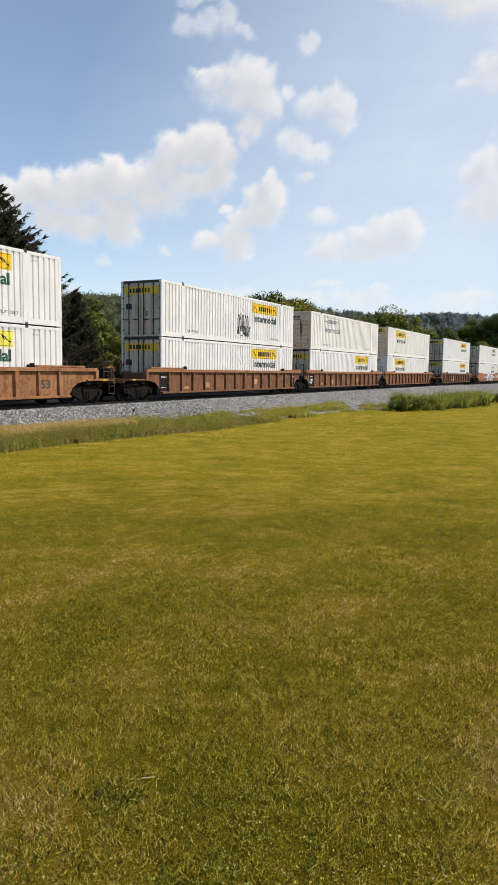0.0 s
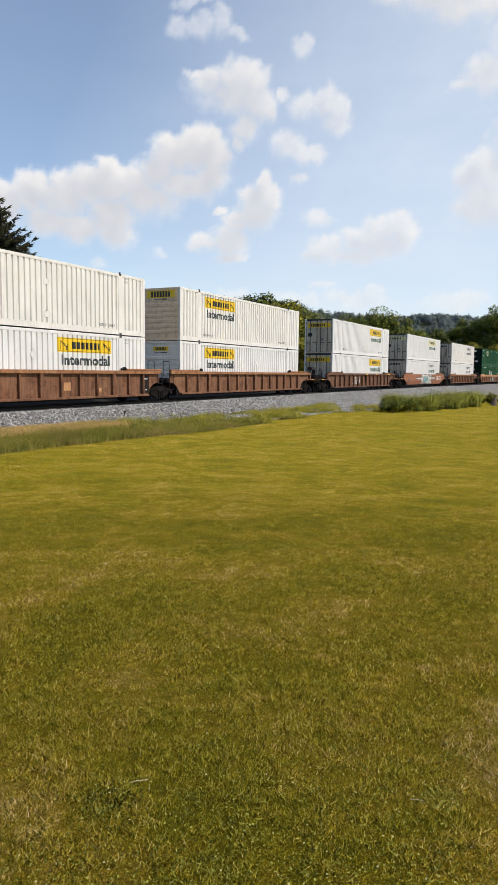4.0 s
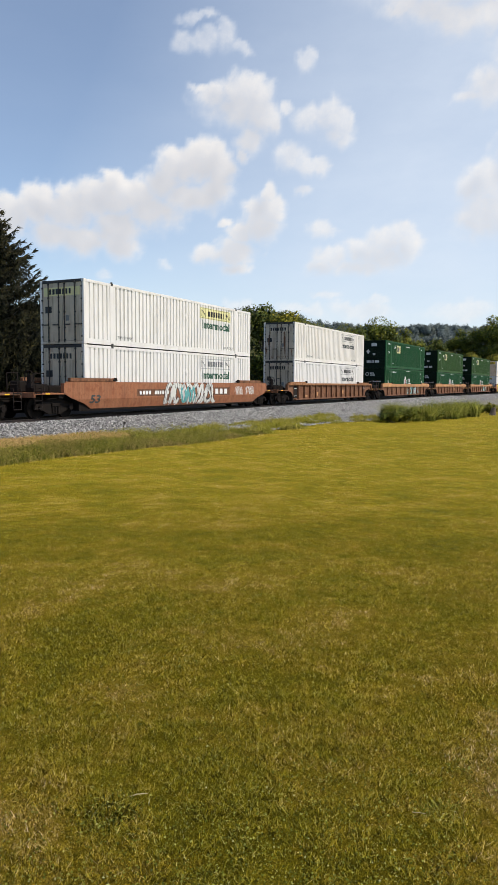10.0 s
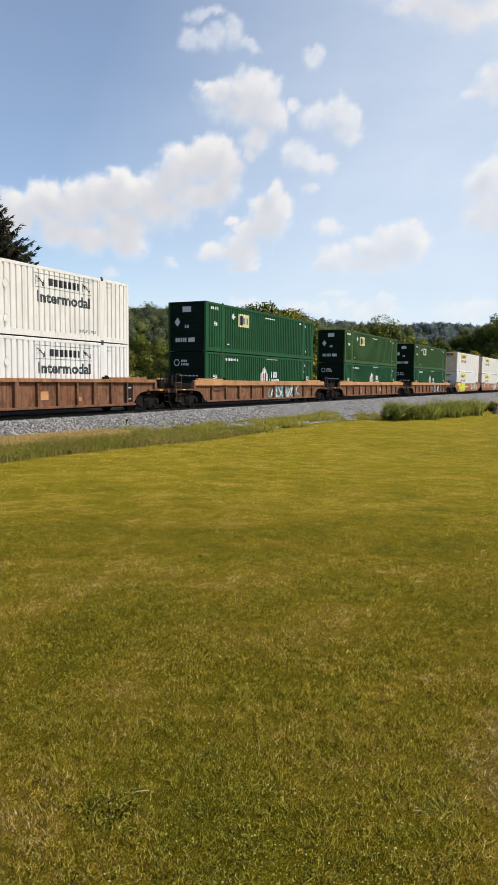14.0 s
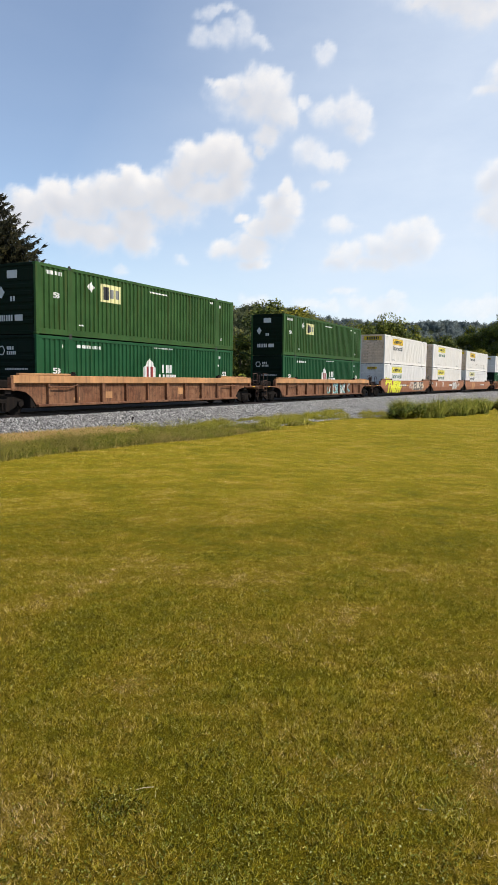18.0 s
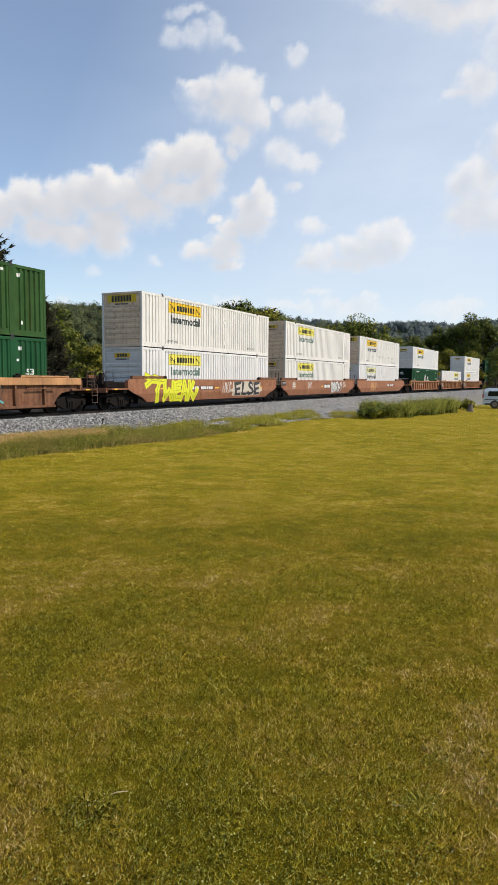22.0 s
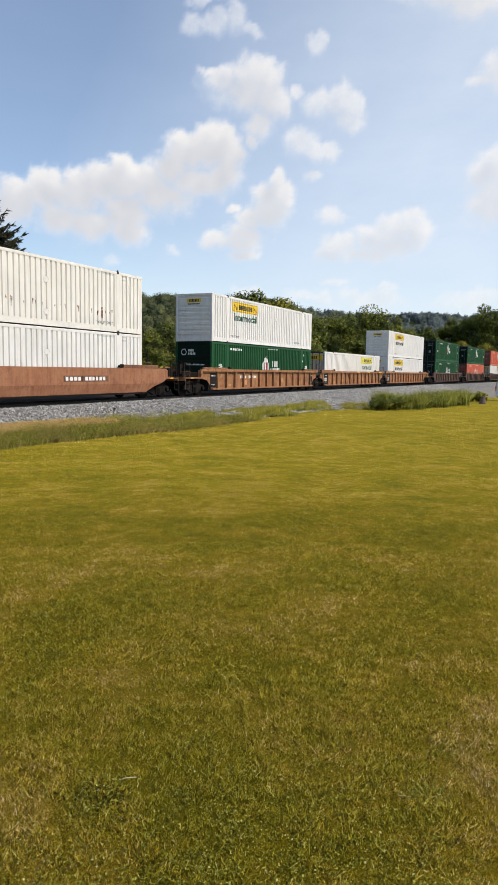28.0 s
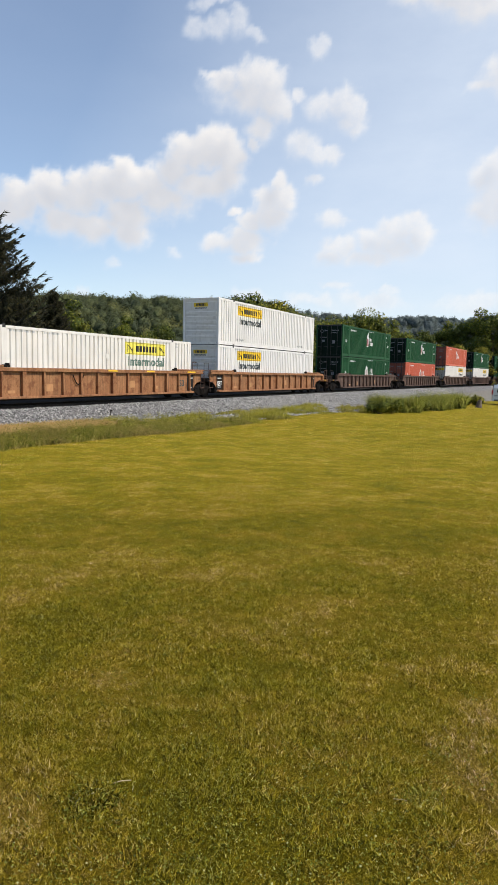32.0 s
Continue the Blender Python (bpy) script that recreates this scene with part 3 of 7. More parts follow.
GREASE = painted("greasy_iron", (0.012, 0.010, 0.009), (0.030, 0.021, 0.015), 0.5, 0.85, (0.02, 0.012, 0.008), spec=0.08)
IRON = painted("dark_iron", (0.017, 0.014, 0.013), (0.045, 0.027, 0.018), 0.5, 0.75, spec=0.12)
BLACK = mat("black_paint", (0.02, 0.02, 0.022), 0.55)
CASTING = mat("casting_black", (0.028, 0.027, 0.026), 0.6)
GALV = painted("galvanised_bar", (0.030, 0.029, 0.028), (0.05, 0.035, 0.028), 0.5, 0.5)
WHITE_INK, GREY_INK, PALE_INK = mat("white_lettering", (0.72, 0.72, 0.70), 0.6), mat("grey_lettering", (0.20, 0.21, 0.21), 0.6), mat("pale_lettering", (0.62, 0.63, 0.60), 0.6)
PALE_GREY = mat("worn_grey_lettering", (0.52, 0.52, 0.51), 0.6)
GREEN_INK, DARK_INK, FADED_GREEN = mat("green_lettering", (0.012, 0.075, 0.040), 0.55), mat("dark_lettering", (0.030, 0.040, 0.040), 0.55), mat("faded_green_lettering", (0.11, 0.18, 0.14), 0.6)
YELLOW, PALE_YELLOW, LEMON = mat("yellow_panel", (0.80, 0.52, 0.012), 0.5), mat("pale_yellow_panel", (0.74, 0.70, 0.36), 0.55), mat("lemon_panel", (0.80, 0.70, 0.10), 0.5)
SIGN_YELLOW = mat("yellow_reflector", (0.85, 0.50, 0.02), 0.4)
SPRAY_OLIVE, SPRAY_YELLOW, SPRAY_TEAL, SPRAY_WHITE, SPRAY_CREAM, SPRAY_BLACK = mat("olive_spray", (0.30, 0.27, 0.02), 0.6), mat("yellow_spray", (0.72, 0.72, 0.03), 0.6), mat("teal_spray", (0.10, 0.36, 0.36), 0.6), mat("white_spray", (0.68, 0.68, 0.64), 0.6), mat("cream_spray", (0.58, 0.50, 0.39), 0.6), mat("black_spray", (0.028, 0.028, 0.030), 0.6)

STORE = {}


def kept(key, make):
    if key not in STORE:
        STORE[key] = make()
    return STORE[key]


# ---------------- containers ----------------
def waves(kind):
    """Break points (x, depth) of a corrugated side, left free at the posts."""
    if kind == "white":
        pitch, flat, slope, low, deep = 0.305, 0.200, 0.022, 0.061, 0.056
    else:
        pitch, flat, slope, low, deep = 0.288, 0.104, 0.034, 0.116, 0.058
    pts = []
    for a, b in ((-7.92, -6.24), (-5.96, 5.96), (6.24, 7.92)):
        n = int((b - a) / pitch)
        edge = ((b - a) - n * pitch) / 2
        pts.append((a, 0.0))
        for i in range(n):
            x = a + edge + i * pitch + flat / 2
            pts += [(x, 0.0), (x + slope, deep), (x + slope + low, deep), (x + 2 * slope + low, 0.0)]
        pts.append((b, 0.0))
    return pts


WAVES = {k: waves(k) for k in ("white", "green")}
SIDE_Y = -CWID / 2 + 0.012


def wave_depth(kind, x):
    pts = WAVES[kind]
    if x <= pts[0][0] or x >= pts[-1][0]:
        return 0.0
    xs = kept("xs" + kind, lambda: np.array([p[0] for p in pts]))
    ds = kept("ds" + kind, lambda: np.array([p[1] for p in pts]))
    return float(np.interp(x, xs, ds))


def side_mesh(kind, colour):
    bm = bmesh.new()
    prev = None
    for x, d in WAVES[kind]:
        v = (bm.verts.new((x, SIDE_Y + d, 0.15)), bm.verts.new((x, SIDE_Y + d, 2.80)))
        if prev:
            bm.faces.new((prev[0], v[0], v[1], prev[1]))
        prev = v
    return finish(bm, "side_panel", PAINT[colour])


def drape(bm, kind):
    """Lays a flat shape (in x and z) on the corrugated side."""
    xs = [v.co.x for v in bm.verts]
    lo, hi = min(xs), max(xs)
    for x, _ in WAVES[kind]:
        if lo < x < hi:
            bmesh.ops.bisect_plane(bm, geom=bm.verts[:] + bm.edges[:] + bm.faces[:], plane_co=(x, 0, 0), plane_no=(1, 0, 0), dist=1e-5)
    for v in bm.verts:
        v.co.y = SIDE_Y + wave_depth(kind, v.co.x) - 0.004 + v.co.y
    return bm


def rect(bm, x0, x1, z0, z1, y=0.0):
    return bm.faces.new([bm.verts.new((x, y, z)) for x, z in ((x0, z0), (x1, z0), (x1, z1), (x0, z1))])


def poly(bm, pts, y=0.0):
    return bm.faces.new([bm.verts.new((x, y, z)) for x, z in pts])


def letters(text, x0, x1, z0, z1, y=0.0, lean=0.0):
    """Words in the built-in font, drawn to fill a box in x and z."""
    def make():
        cu = bpy.data.curves.new("lettering", "FONT")
        cu.body, cu.resolution_u, cu.offset = text, 3, 0.03
        ob = bpy.data.objects.new("lettering", cu)
        me = bpy.data.meshes.new_from_object(ob)
        bpy.data.objects.remove(ob)
        bpy.data.curves.remove(cu)
        return me
    me = kept("text " + text, make)
    bm = bmesh.new()
    bm.from_mesh(me)
    bm.faces.ensure_lookup_table()
    xs, ys = [v.co.x for v in bm.verts], [v.co.y for v in bm.verts]
    ax, bx, ay, by = min(xs), max(xs), min(ys), max(ys)
    for v in bm.verts:
        fx, fz = (v.co.x - ax) / (bx - ax), (v.co.y - ay) / (by - ay)
        v.co = (x0 + fx * (x1 - x0) + lean * fz, y, z0 + fz * (z1 - z0))
    for f in bm.faces:
        f.normal_update()
        if f.normal.y > 0:
            f.normal_flip()
    return bm


def word_bars(bm, x0, x1, z0, z1, n, seed=0, y=0.0):
    """Plain bars in place of letters that are not to be spelt."""
    rnd = random.Random(seed)
    w = (x1 - x0) / n
    for i in range(n):
        a = x0 + (i + 0.1) * w
        rect(bm, a, a + w * rnd.uniform(0.60, 0.78), z0, z1, y)


def ring(bm, cx, cz, r, t, n=10, y=0.0):
    pts = [(math.cos(2 * math.pi * i / n), math.sin(2 * math.pi * i / n)) for i in range(n)]
    for i in range(n):
        (a, b), (c, d) = pts[i], pts[(i + 1) % n]
        poly(bm, [(cx + r * a, cz + r * b), (cx + r * c, cz + r * d), (cx + (r - t) * c, cz + (r - t) * d), (cx + (r - t) * a, cz + (r - t) * b)], y)


def scribble(seed, x0, x1, z0, z1, stroke, loops, wide=1.0):
    """Sprayed strokes: wavy ribbons that cross one another."""
    rnd = random.Random(seed)
    bm = bmesh.new()
    for k in range(loops):
        cx = x0 + (x1 - x0) * (k + 0.5) / loops
        w, h = (x1 - x0) / loops * rnd.uniform(0.5, 0.9) * wide, (z1 - z0) / 2
        a0, turn, cz = rnd.uniform(0, 6.28), rnd.choice((-1, 1)) * rnd.uniform(3.2, 5.8), (z0 + z1) / 2
        pts = []
        for i in range(15):
            a = a0 + turn * i / 14
            pts.append((cx + w * math.cos(a) * (1 - 0.3 * i / 14), min(z1, max(z0, cz + h * math.sin(a * 1.3 + k)))))
        for (ax, az), (bx, bz) in zip(pts, pts[1:]):
            d = math.hypot(bx - ax, bz - az) or 1e-6
            nx, nz = -(bz - az) / d * stroke / 2, (bx - ax) / d * stroke / 2
            poly(bm, [(ax - nx, az - nz), (bx - nx, bz - nz), (bx + nx, bz + nz), (ax + nx, az + nz)], 0.0005 * (k % 5))
    bmesh.ops.recalc_face_normals(bm, faces=bm.faces[:])
    for f in bm.faces:
        if f.normal.y > 0:
            f.normal_flip()
    return bm


def bubble_tag(seed, x0, x1, z0, z1, stroke, loops, face):
    """Fat sprayed letters in white with black outlines and thin inner lines: (ink, mesh) layers."""
    out = []
    for ink, sd, w, y, n in ((SPRAY_BLACK, seed, stroke + 0.09, 0.0, loops), (SPRAY_WHITE, seed, stroke, -0.004, loops), (SPRAY_BLACK, seed + 1, 0.03, -0.008, loops)):
        bm = scribble(sd, x0, x1, z0 + w / 2 - stroke / 2, z1 - w / 2 + stroke / 2, w, n, 1.5)
        for v in bm.verts:
            v.co.y += face + y
        out.append((ink, bm))
    return out


def boxes_mesh(name, material, rows, bevel=0.0):
    bm = bmesh.new()
    for r in rows:
        box(bm, *r, bevel)
    return finish(bm, name, material)


HW, HL = CWID / 2, CLEN / 2


def container(colour, doors_left, logo="", label="", high=True, marks=""):
    """A 53-foot container on its own base; the near side is -y. Its left end (-x) has the doors or is the plain front."""
    kind = "white" if colour in ("white", "cream") else "green"
    doors_left = bool(doors_left)
    top = thing("container", label, "container", group="containers on the train")

    def piece(name, key, make, m=None, lab="", parent=None):
        ob = part(name, kept(key, make), parent or top, m, lab)
        if name in ("stencil", "name_lettering", "end_marks", "panel_marks", "placard_holder", "shield_marks"):
            tagged(ob, kind="stuff")
        return ob

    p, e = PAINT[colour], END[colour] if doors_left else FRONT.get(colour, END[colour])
    c = colour
    near = piece("side_panel", "side" + c, lambda: side_mesh(kind, c))
    piece("side_panel", "side" + c, None, pose(0, 0, 0, 0, 0, 180))
    rail_top = lambda: boxes_mesh("top_rail", p, [(-HL + 0.12, HL - 0.12, -HW, -HW + 0.07, 2.75, 2.878)], 0.008)
    rail_low = lambda: boxes_mesh("bottom_rail", p, [(-HL + 0.12, HL - 0.12, -HW, -HW + 0.08, 0.034, 0.16), (-HL + 0.15, HL - 0.15, -HW + 0.004, -HW + 0.07, 0.16, 0.262), (-5.9, 5.9, -HW - 0.006, -HW + 0.02, 0.258, 0.285)], 0.004)
    post = lambda: boxes_mesh("side_post", p, [(-0.145, 0.145, -HW, -HW + 0.06, 0.17, 2.76), (-0.16, -0.12, -HW - 0.012, -HW + 0.01, 0.03, 2.79)], 0.006)
    corner = lambda: boxes_mesh("corner_post", p, [(-HL, -HL + 0.16, -HW, -HW + 0.12, 0.12, 2.78)], 0.012)
    cast = lambda: boxes_mesh("corner_casting", p, [(-HL - 0.004, -HL + 0.175, -HW - 0.004, -HW + 0.16, 0.0, 0.12)], 0.015)
    cast_hi = lambda: boxes_mesh("corner_casting", p, [(-HL - 0.004, -HL + 0.175, -HW - 0.004, -HW + 0.16, 2.76, 2.885)], 0.015)
    lift = lambda: boxes_mesh("lift_casting", CASTING, [(-0.09, 0.09, -HW - 0.006, -HW + 0.15, 2.78, 2.895), (-0.05, 0.05, -HW + 0.0, -HW + 0.05, 2.895, 2.955)], 0.01)
    foot = lambda: boxes_mesh("lift_casting", CASTING, [(-0.09, 0.09, -HW - 0.006, -HW + 0.15, 0.0, 0.11)], 0.01)
    for turn in (0, 180):
        m = pose(0, 0, 0, 0, 0, turn)
        piece("top_rail", "toprail" + c, rail_top, m)
        piece("bottom_rail", "lowrail" + c, rail_low, m)
        for x in (-6.1, 6.1):
            mm = m @ Matrix.Translation((x, 0, 0))
            piece("side_post", "post" + c, post, mm)
            piece("lift_casting", "lift", lift, mm, "black steel lifting casting")
            piece("lift_casting", "liftfoot", foot, mm, "black steel lifting casting")
        for x in (0, 1):
            mm = m if x == 0 else m @ Matrix.Diagonal((-1, 1, 1, 1))
            piece("corner_post", "corner" + c, corner, mm)
            piece("corner_casting", "cast" + c, cast, mm)
            piece("corner_casting", "casthi" + c, cast_hi, mm)
    piece("roof", "roof" + c, lambda: boxes_mesh("roof", p, [(-HL + 0.05, HL - 0.05, -HW + 0.06, HW - 0.06, 2.79, 2.838)]))
    piece("floor", "floor" + c, lambda: boxes_mesh("floor", IRON, [(-HL + 0.02, HL - 0.02, -HW + 0.07, HW - 0.07, 0.03, 0.14)]))
    piece("end_panel", "rear" + c, lambda: boxes_mesh("end_panel", p, [(HL - 0.07, HL - 0.03, -HW + 0.1, HW - 0.1, 0.12, 2.80)]))
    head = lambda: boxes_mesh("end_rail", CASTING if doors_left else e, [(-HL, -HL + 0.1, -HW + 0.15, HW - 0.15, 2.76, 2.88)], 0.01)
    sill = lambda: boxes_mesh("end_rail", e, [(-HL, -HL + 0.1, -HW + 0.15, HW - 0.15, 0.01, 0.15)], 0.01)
    piece("end_rail", "head%s%d" % (c, doors_left), head)
    piece("end_rail", "sill%s%d" % (c, doors_left), sill)
    if doors_left:
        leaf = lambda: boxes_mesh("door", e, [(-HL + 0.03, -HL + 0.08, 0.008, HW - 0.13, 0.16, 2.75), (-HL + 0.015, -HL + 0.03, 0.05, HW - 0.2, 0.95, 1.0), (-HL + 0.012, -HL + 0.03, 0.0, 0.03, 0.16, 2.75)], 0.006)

        def bar():
            bm = bmesh.new()
            rod(bm, (-HL - 0.012, 0, 0.08), (-HL - 0.012, 0, 2.83), 0.026, 8)
            for z in (0.2, 0.75, 1.45, 2.1, 2.7):
                box(bm, -HL - 0.035, -HL + 0.03, -0.035, 0.035, z - 0.025, z + 0.025)
            box(bm, -HL - 0.05, -HL - 0.02, -0.02, 0.34, 0.86, 0.91)
            return finish(bm, "locking_bar", GALV)
        hinge = lambda: boxes_mesh("hinge", GALV, [(-HL - 0.015, -HL + 0.04, HW - 0.17, HW - 0.09, 0.02, 0.08)])
        seal = lambda: boxes_mesh("door_seal", BLACK, [(-HL + 0.024, -HL + 0.04, 0.0, 0.012, 0.16, 2.75), (-HL + 0.024, -HL + 0.04, HW - 0.15, HW - 0.13, 0.16, 2.75), (-HL + 0.024, -HL + 0.04, 0.0, HW - 0.13, 2.75, 2.77), (-HL + 0.024, -HL + 0.04, 0.0, HW - 0.13, 0.14, 0.16)])
        for flip in (1, -1):
            d = piece("door", "leaf" + c, leaf, Matrix.Diagonal((1, flip, 1, 1)))
            piece("door_seal", "seal", seal, None, "black rubber seal", d)
            for y in (0.17, 0.78):
                piece("locking_bar", "bar", bar, Matrix.Translation((0, y, 0)), "dark galvanised locking bar", d)
            for z in (0.3, 0.85, 1.4, 1.95, 2.5):
                piece("hinge", "hinge", hinge, Matrix.Translation((0, 0, z)), "", d)
        if kind == "white":
            sign = YELLOW if logo in ("yellow", "lemon") else PALE_YELLOW if logo == "pale" else e
            piece("name_panel", "doorsign" + sign.name, lambda: boxes_mesh("name_panel", sign, [(-HL + 0.008, -HL + 0.026, -1.05, 1.05, 2.18, 2.56)]), None, "yellow name panel across the doors")

            def ink():
                bm = bmesh.new()
                word_bars(bm, -0.75, 0.6, 2.25, 2.49, 7, 3)
                for q in bm.verts:
                    q.co = (-HL + 0.004, -q.co.x, q.co.z)
                return finish(bm, "name_lettering", BLACK)
            piece("name_lettering", "doorink", ink, None, "black block lettering")
            piece("notice_plate", "notice", lambda: boxes_mesh("notice_plate", BLACK, [(-HL + 0.02, -HL + 0.028, 0.62, 1.0, 1.42, 1.72)]), None, "black notice plate")
            piece("notice_plate", "notice2", lambda: boxes_mesh("notice_plate", GREY_INK, [(-HL + 0.02, -HL + 0.028, -0.42, -0.22, 1.05, 1.3)]), None, "small grey notice plate")
        else:
            def door_marks():
                bm = bmesh.new()
                ring(bm, -0.75, 2.3, 0.17, 0.05, 6)
                word_bars(bm, -0.5, -0.12, 2.3, 2.4, 3, 2)
                word_bars(bm, 0.2, 0.95, 2.3, 2.4, 6, 3)
                word_bars(bm, 0.2, 0.8, 2.1, 2.18, 5, 4)
                rect(bm, -0.7, -0.45, 1.3, 1.5)
                rect(bm, 0.3, 0.55, 1.15, 1.45)
                word_bars(bm, -0.9, -0.25, 1.7, 1.76, 8, 5)
                for q in bm.verts:
                    q.co = (-HL + 0.006, -q.co.x, q.co.z)
                return finish(bm, "end_marks", GREY_INK)
            piece("end_marks", "doormarks", door_marks, None, "grey painted marks and plates")
    else:
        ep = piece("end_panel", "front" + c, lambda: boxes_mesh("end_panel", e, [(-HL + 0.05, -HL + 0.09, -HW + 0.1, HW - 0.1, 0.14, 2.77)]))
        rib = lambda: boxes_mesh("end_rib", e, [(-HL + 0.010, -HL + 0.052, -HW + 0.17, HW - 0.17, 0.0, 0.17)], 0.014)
        for i in range(6):
            piece("end_rib", "endrib" + c, rib, Matrix.Translation((0, 0, 0.42 + i * 0.29)), "", ep)
        piece("sign_plate", "plate" + c, lambda: boxes_mesh("sign_plate", e, [(-HL + 0.03, -HL + 0.052, -HW + 0.17, HW - 0.17, 2.16, 2.62)], 0.01), None, "", ep)
        if kind == "white":
            half = 0.92 if colour == "cream" and logo == "yellow" else 0.5
            sign = YELLOW if logo in ("yellow", "lemon") else PALE_YELLOW if logo == "pale" else e
            piece("name_panel", "frontsign%s%d" % (sign.name, half * 100), lambda: boxes_mesh("name_panel", sign, [(-HL + 0.018, -HL + 0.028, -half, half, 2.34, 2.40 + 0.36 * half)]), None, "yellow name panel on the front")

            def ink2(half=half):
                bm = bmesh.new()
                word_bars(bm, -0.72 * half, 0.72 * half, 2.38, 2.36 + 0.36 * half, 7, 5)
                word_bars(bm, -0.42, 0.42, 2.22, 2.29, 12, 6)
                for q in bm.verts:
                    q.co = (-HL + 0.014, -q.co.x, q.co.z)
                return finish(bm, "name_lettering", BLACK)
            piece("name_lettering", "frontink%d" % (half * 100), ink2, None, "black block lettering")
        else:
            def ink3():
                bm = bmesh.new()
                if logo == "frame":
                    rect(bm, -0.3, 0.28, 2.28, 2.6)
                    poly(bm, [(-0.85, 1.72), (-0.65, 1.98), (-0.45, 1.72), (-0.65, 1.46)])
                    word_bars(bm, -0.15, 0.15, 1.35, 1.55, 2, 1)
                    rect(bm, 0.1, 0.55, 0.55, 0.8)
                    word_bars(bm, -0.8, 0.0, 0.55, 0.8, 6, 2)
                else:
                    ring(bm, -0.7, 2.25, 0.22, 0.06, 6)
                    word_bars(bm, -0.4, 0.05, 2.28, 2.42, 3, 2)
                    word_bars(bm, -0.4, 0.15, 2.08, 2.22, 5, 3)
                    word_bars(bm, -0.5, 0.8, 1.45, 1.53, 14, 4)
                for q in bm.verts:
                    q.co = (-HL + 0.006, -q.co.x, q.co.z)
                return finish(bm, "end_marks", PALE_INK)
            piece("end_marks", "ink3" + logo, ink3, None, "pale painted marks")
    # paint and lettering on the near side
    side = "R" if doors_left else "L"
    x0, x1 = (1.85, 5.40) if doors_left else (-5.45, -1.90)
    if kind == "white" and logo:
        panel = {"yellow": YELLOW, "lemon": LEMON, "pale": PALE_YELLOW, "grey": PALE_INK}[logo]
        word = {"yellow": DARK_INK, "lemon": FADED_GREEN, "pale": DARK_INK, "grey": GREY_INK}[logo]
        if "g" in marks:
            word = GREEN_INK
        if "d" in marks:
            word = DARK_INK

        def yellow():
            bm = bmesh.new()
            if logo == "grey":
                for a in ((x0, x1, 2.59, 2.62), (x0, x1, 2.0, 2.03), (x0, x0 + 0.03, 2.03, 2.59), (x1 - 0.03, x1, 2.03, 2.59)):
                    rect(bm, *a)
            else:
                rect(bm, x0, x1, 2.0, 2.62)
            return finish(drape(bm, kind), "logo_panel", panel)
        lp = piece("logo_panel", "panel" + side + panel.name, yellow, None, "painted yellow name panel" if logo != "grey" else "faded outline of a name panel")

        def ink4():
            bm = bmesh.new()
            a, b, y = x0 + 0.88, x1 - 0.72, -0.004
            word_bars(bm, a, b, 2.15, 2.45, 7, 11, y)
            for q, k in ((x0 + 0.12, 1), (x1 - 0.62, 1)):
                for dx, dz in ((0.0, 0.0), (0.22, -0.16)):
                    poly(bm, [(q + dx, 2.50 + dz), (q + dx + 0.28, 2.36 + dz), (q + dx + 0.28, 2.31 + dz), (q + dx, 2.45 + dz)], y)
                    poly(bm, [(q + dx + 0.10, 2.46 + dz), (q + dx + 0.14, 2.44 + dz), (q + dx + 0.20, 2.24 + dz), (q + dx + 0.16, 2.24 + dz)], y)
                rect(bm, q, q + 0.025, 2.12, 2.50, y)
                rect(bm, q + 0.48, q + 0.505, 2.10, 2.34, y)
            for a in ((x0 + 0.05, x1 - 0.05, 2.575, 2.59), (x0 + 0.05, x1 - 0.05, 2.03, 2.045)):
                rect(bm, *a, y)
            return finish(drape(bm, kind), "name_lettering", BLACK if logo != "grey" or "d" in marks else GREY_INK)
        piece("name_lettering", "name" + side + logo + str("d" in marks), ink4, None, "black block lettering", lp)
        piece("lettering", "word" + side + word.name, lambda: finish(drape(letters("Intermodal", x0 + 0.2, x1 - 0.12, 1.43, 1.90), kind), "lettering", word), None, "painted word Intermodal")
        for q in (-5.1, 5.1):
            piece("stencil", "toplift%d" % q, lambda: finish(drape(letters("TOP LIFT ONLY", q - 0.6, q + 0.6, 0.36, 0.49), kind), "stencil", GREY_INK), None, "small stencilled words")

        def small():
            bm = bmesh.new()
            for a, b, k in ((-5.8, -4.4, 9), (-3.9, -2.9, 7), (4.5, 5.8, 9), (6.5, 6.8, 2), (-7.4, -7.2, 1)):
                word_bars(bm, a, b, 2.66, 2.74, k, k)
            word_bars(bm, 6.45, 6.75, 2.5, 2.58, 2, 2)
            return finish(drape(bm, kind), "stencil", PALE_GREY)
        piece("stencil", "smallmarks", small, None, "small unreadable stencilled marks")

        def holders():
            bm = bmesh.new()
            q = 0.4 if doors_left else 1.2
            for z in ((0.62, 1.95) if high else (1.85,)):
                for k in range(4):
                    a, b = math.pi / 2 * k, math.pi / 2 * (k + 1)
                    rod(bm, (q + 0.17 * math.cos(a), SIDE_Y - 0.012, z + 0.22 * math.sin(a)), (q + 0.17 * math.cos(b), SIDE_Y - 0.012, z + 0.22 * math.sin(b)), 0.012, 4)
                box(bm, q - 0.13, q + 0.13, SIDE_Y - 0.01, SIDE_Y - 0.004, z - 0.12, z + 0.12)
            return finish(bm, "placard_holder", p)
        piece("placard_holder", "holder" + side + c + str(high), holders)
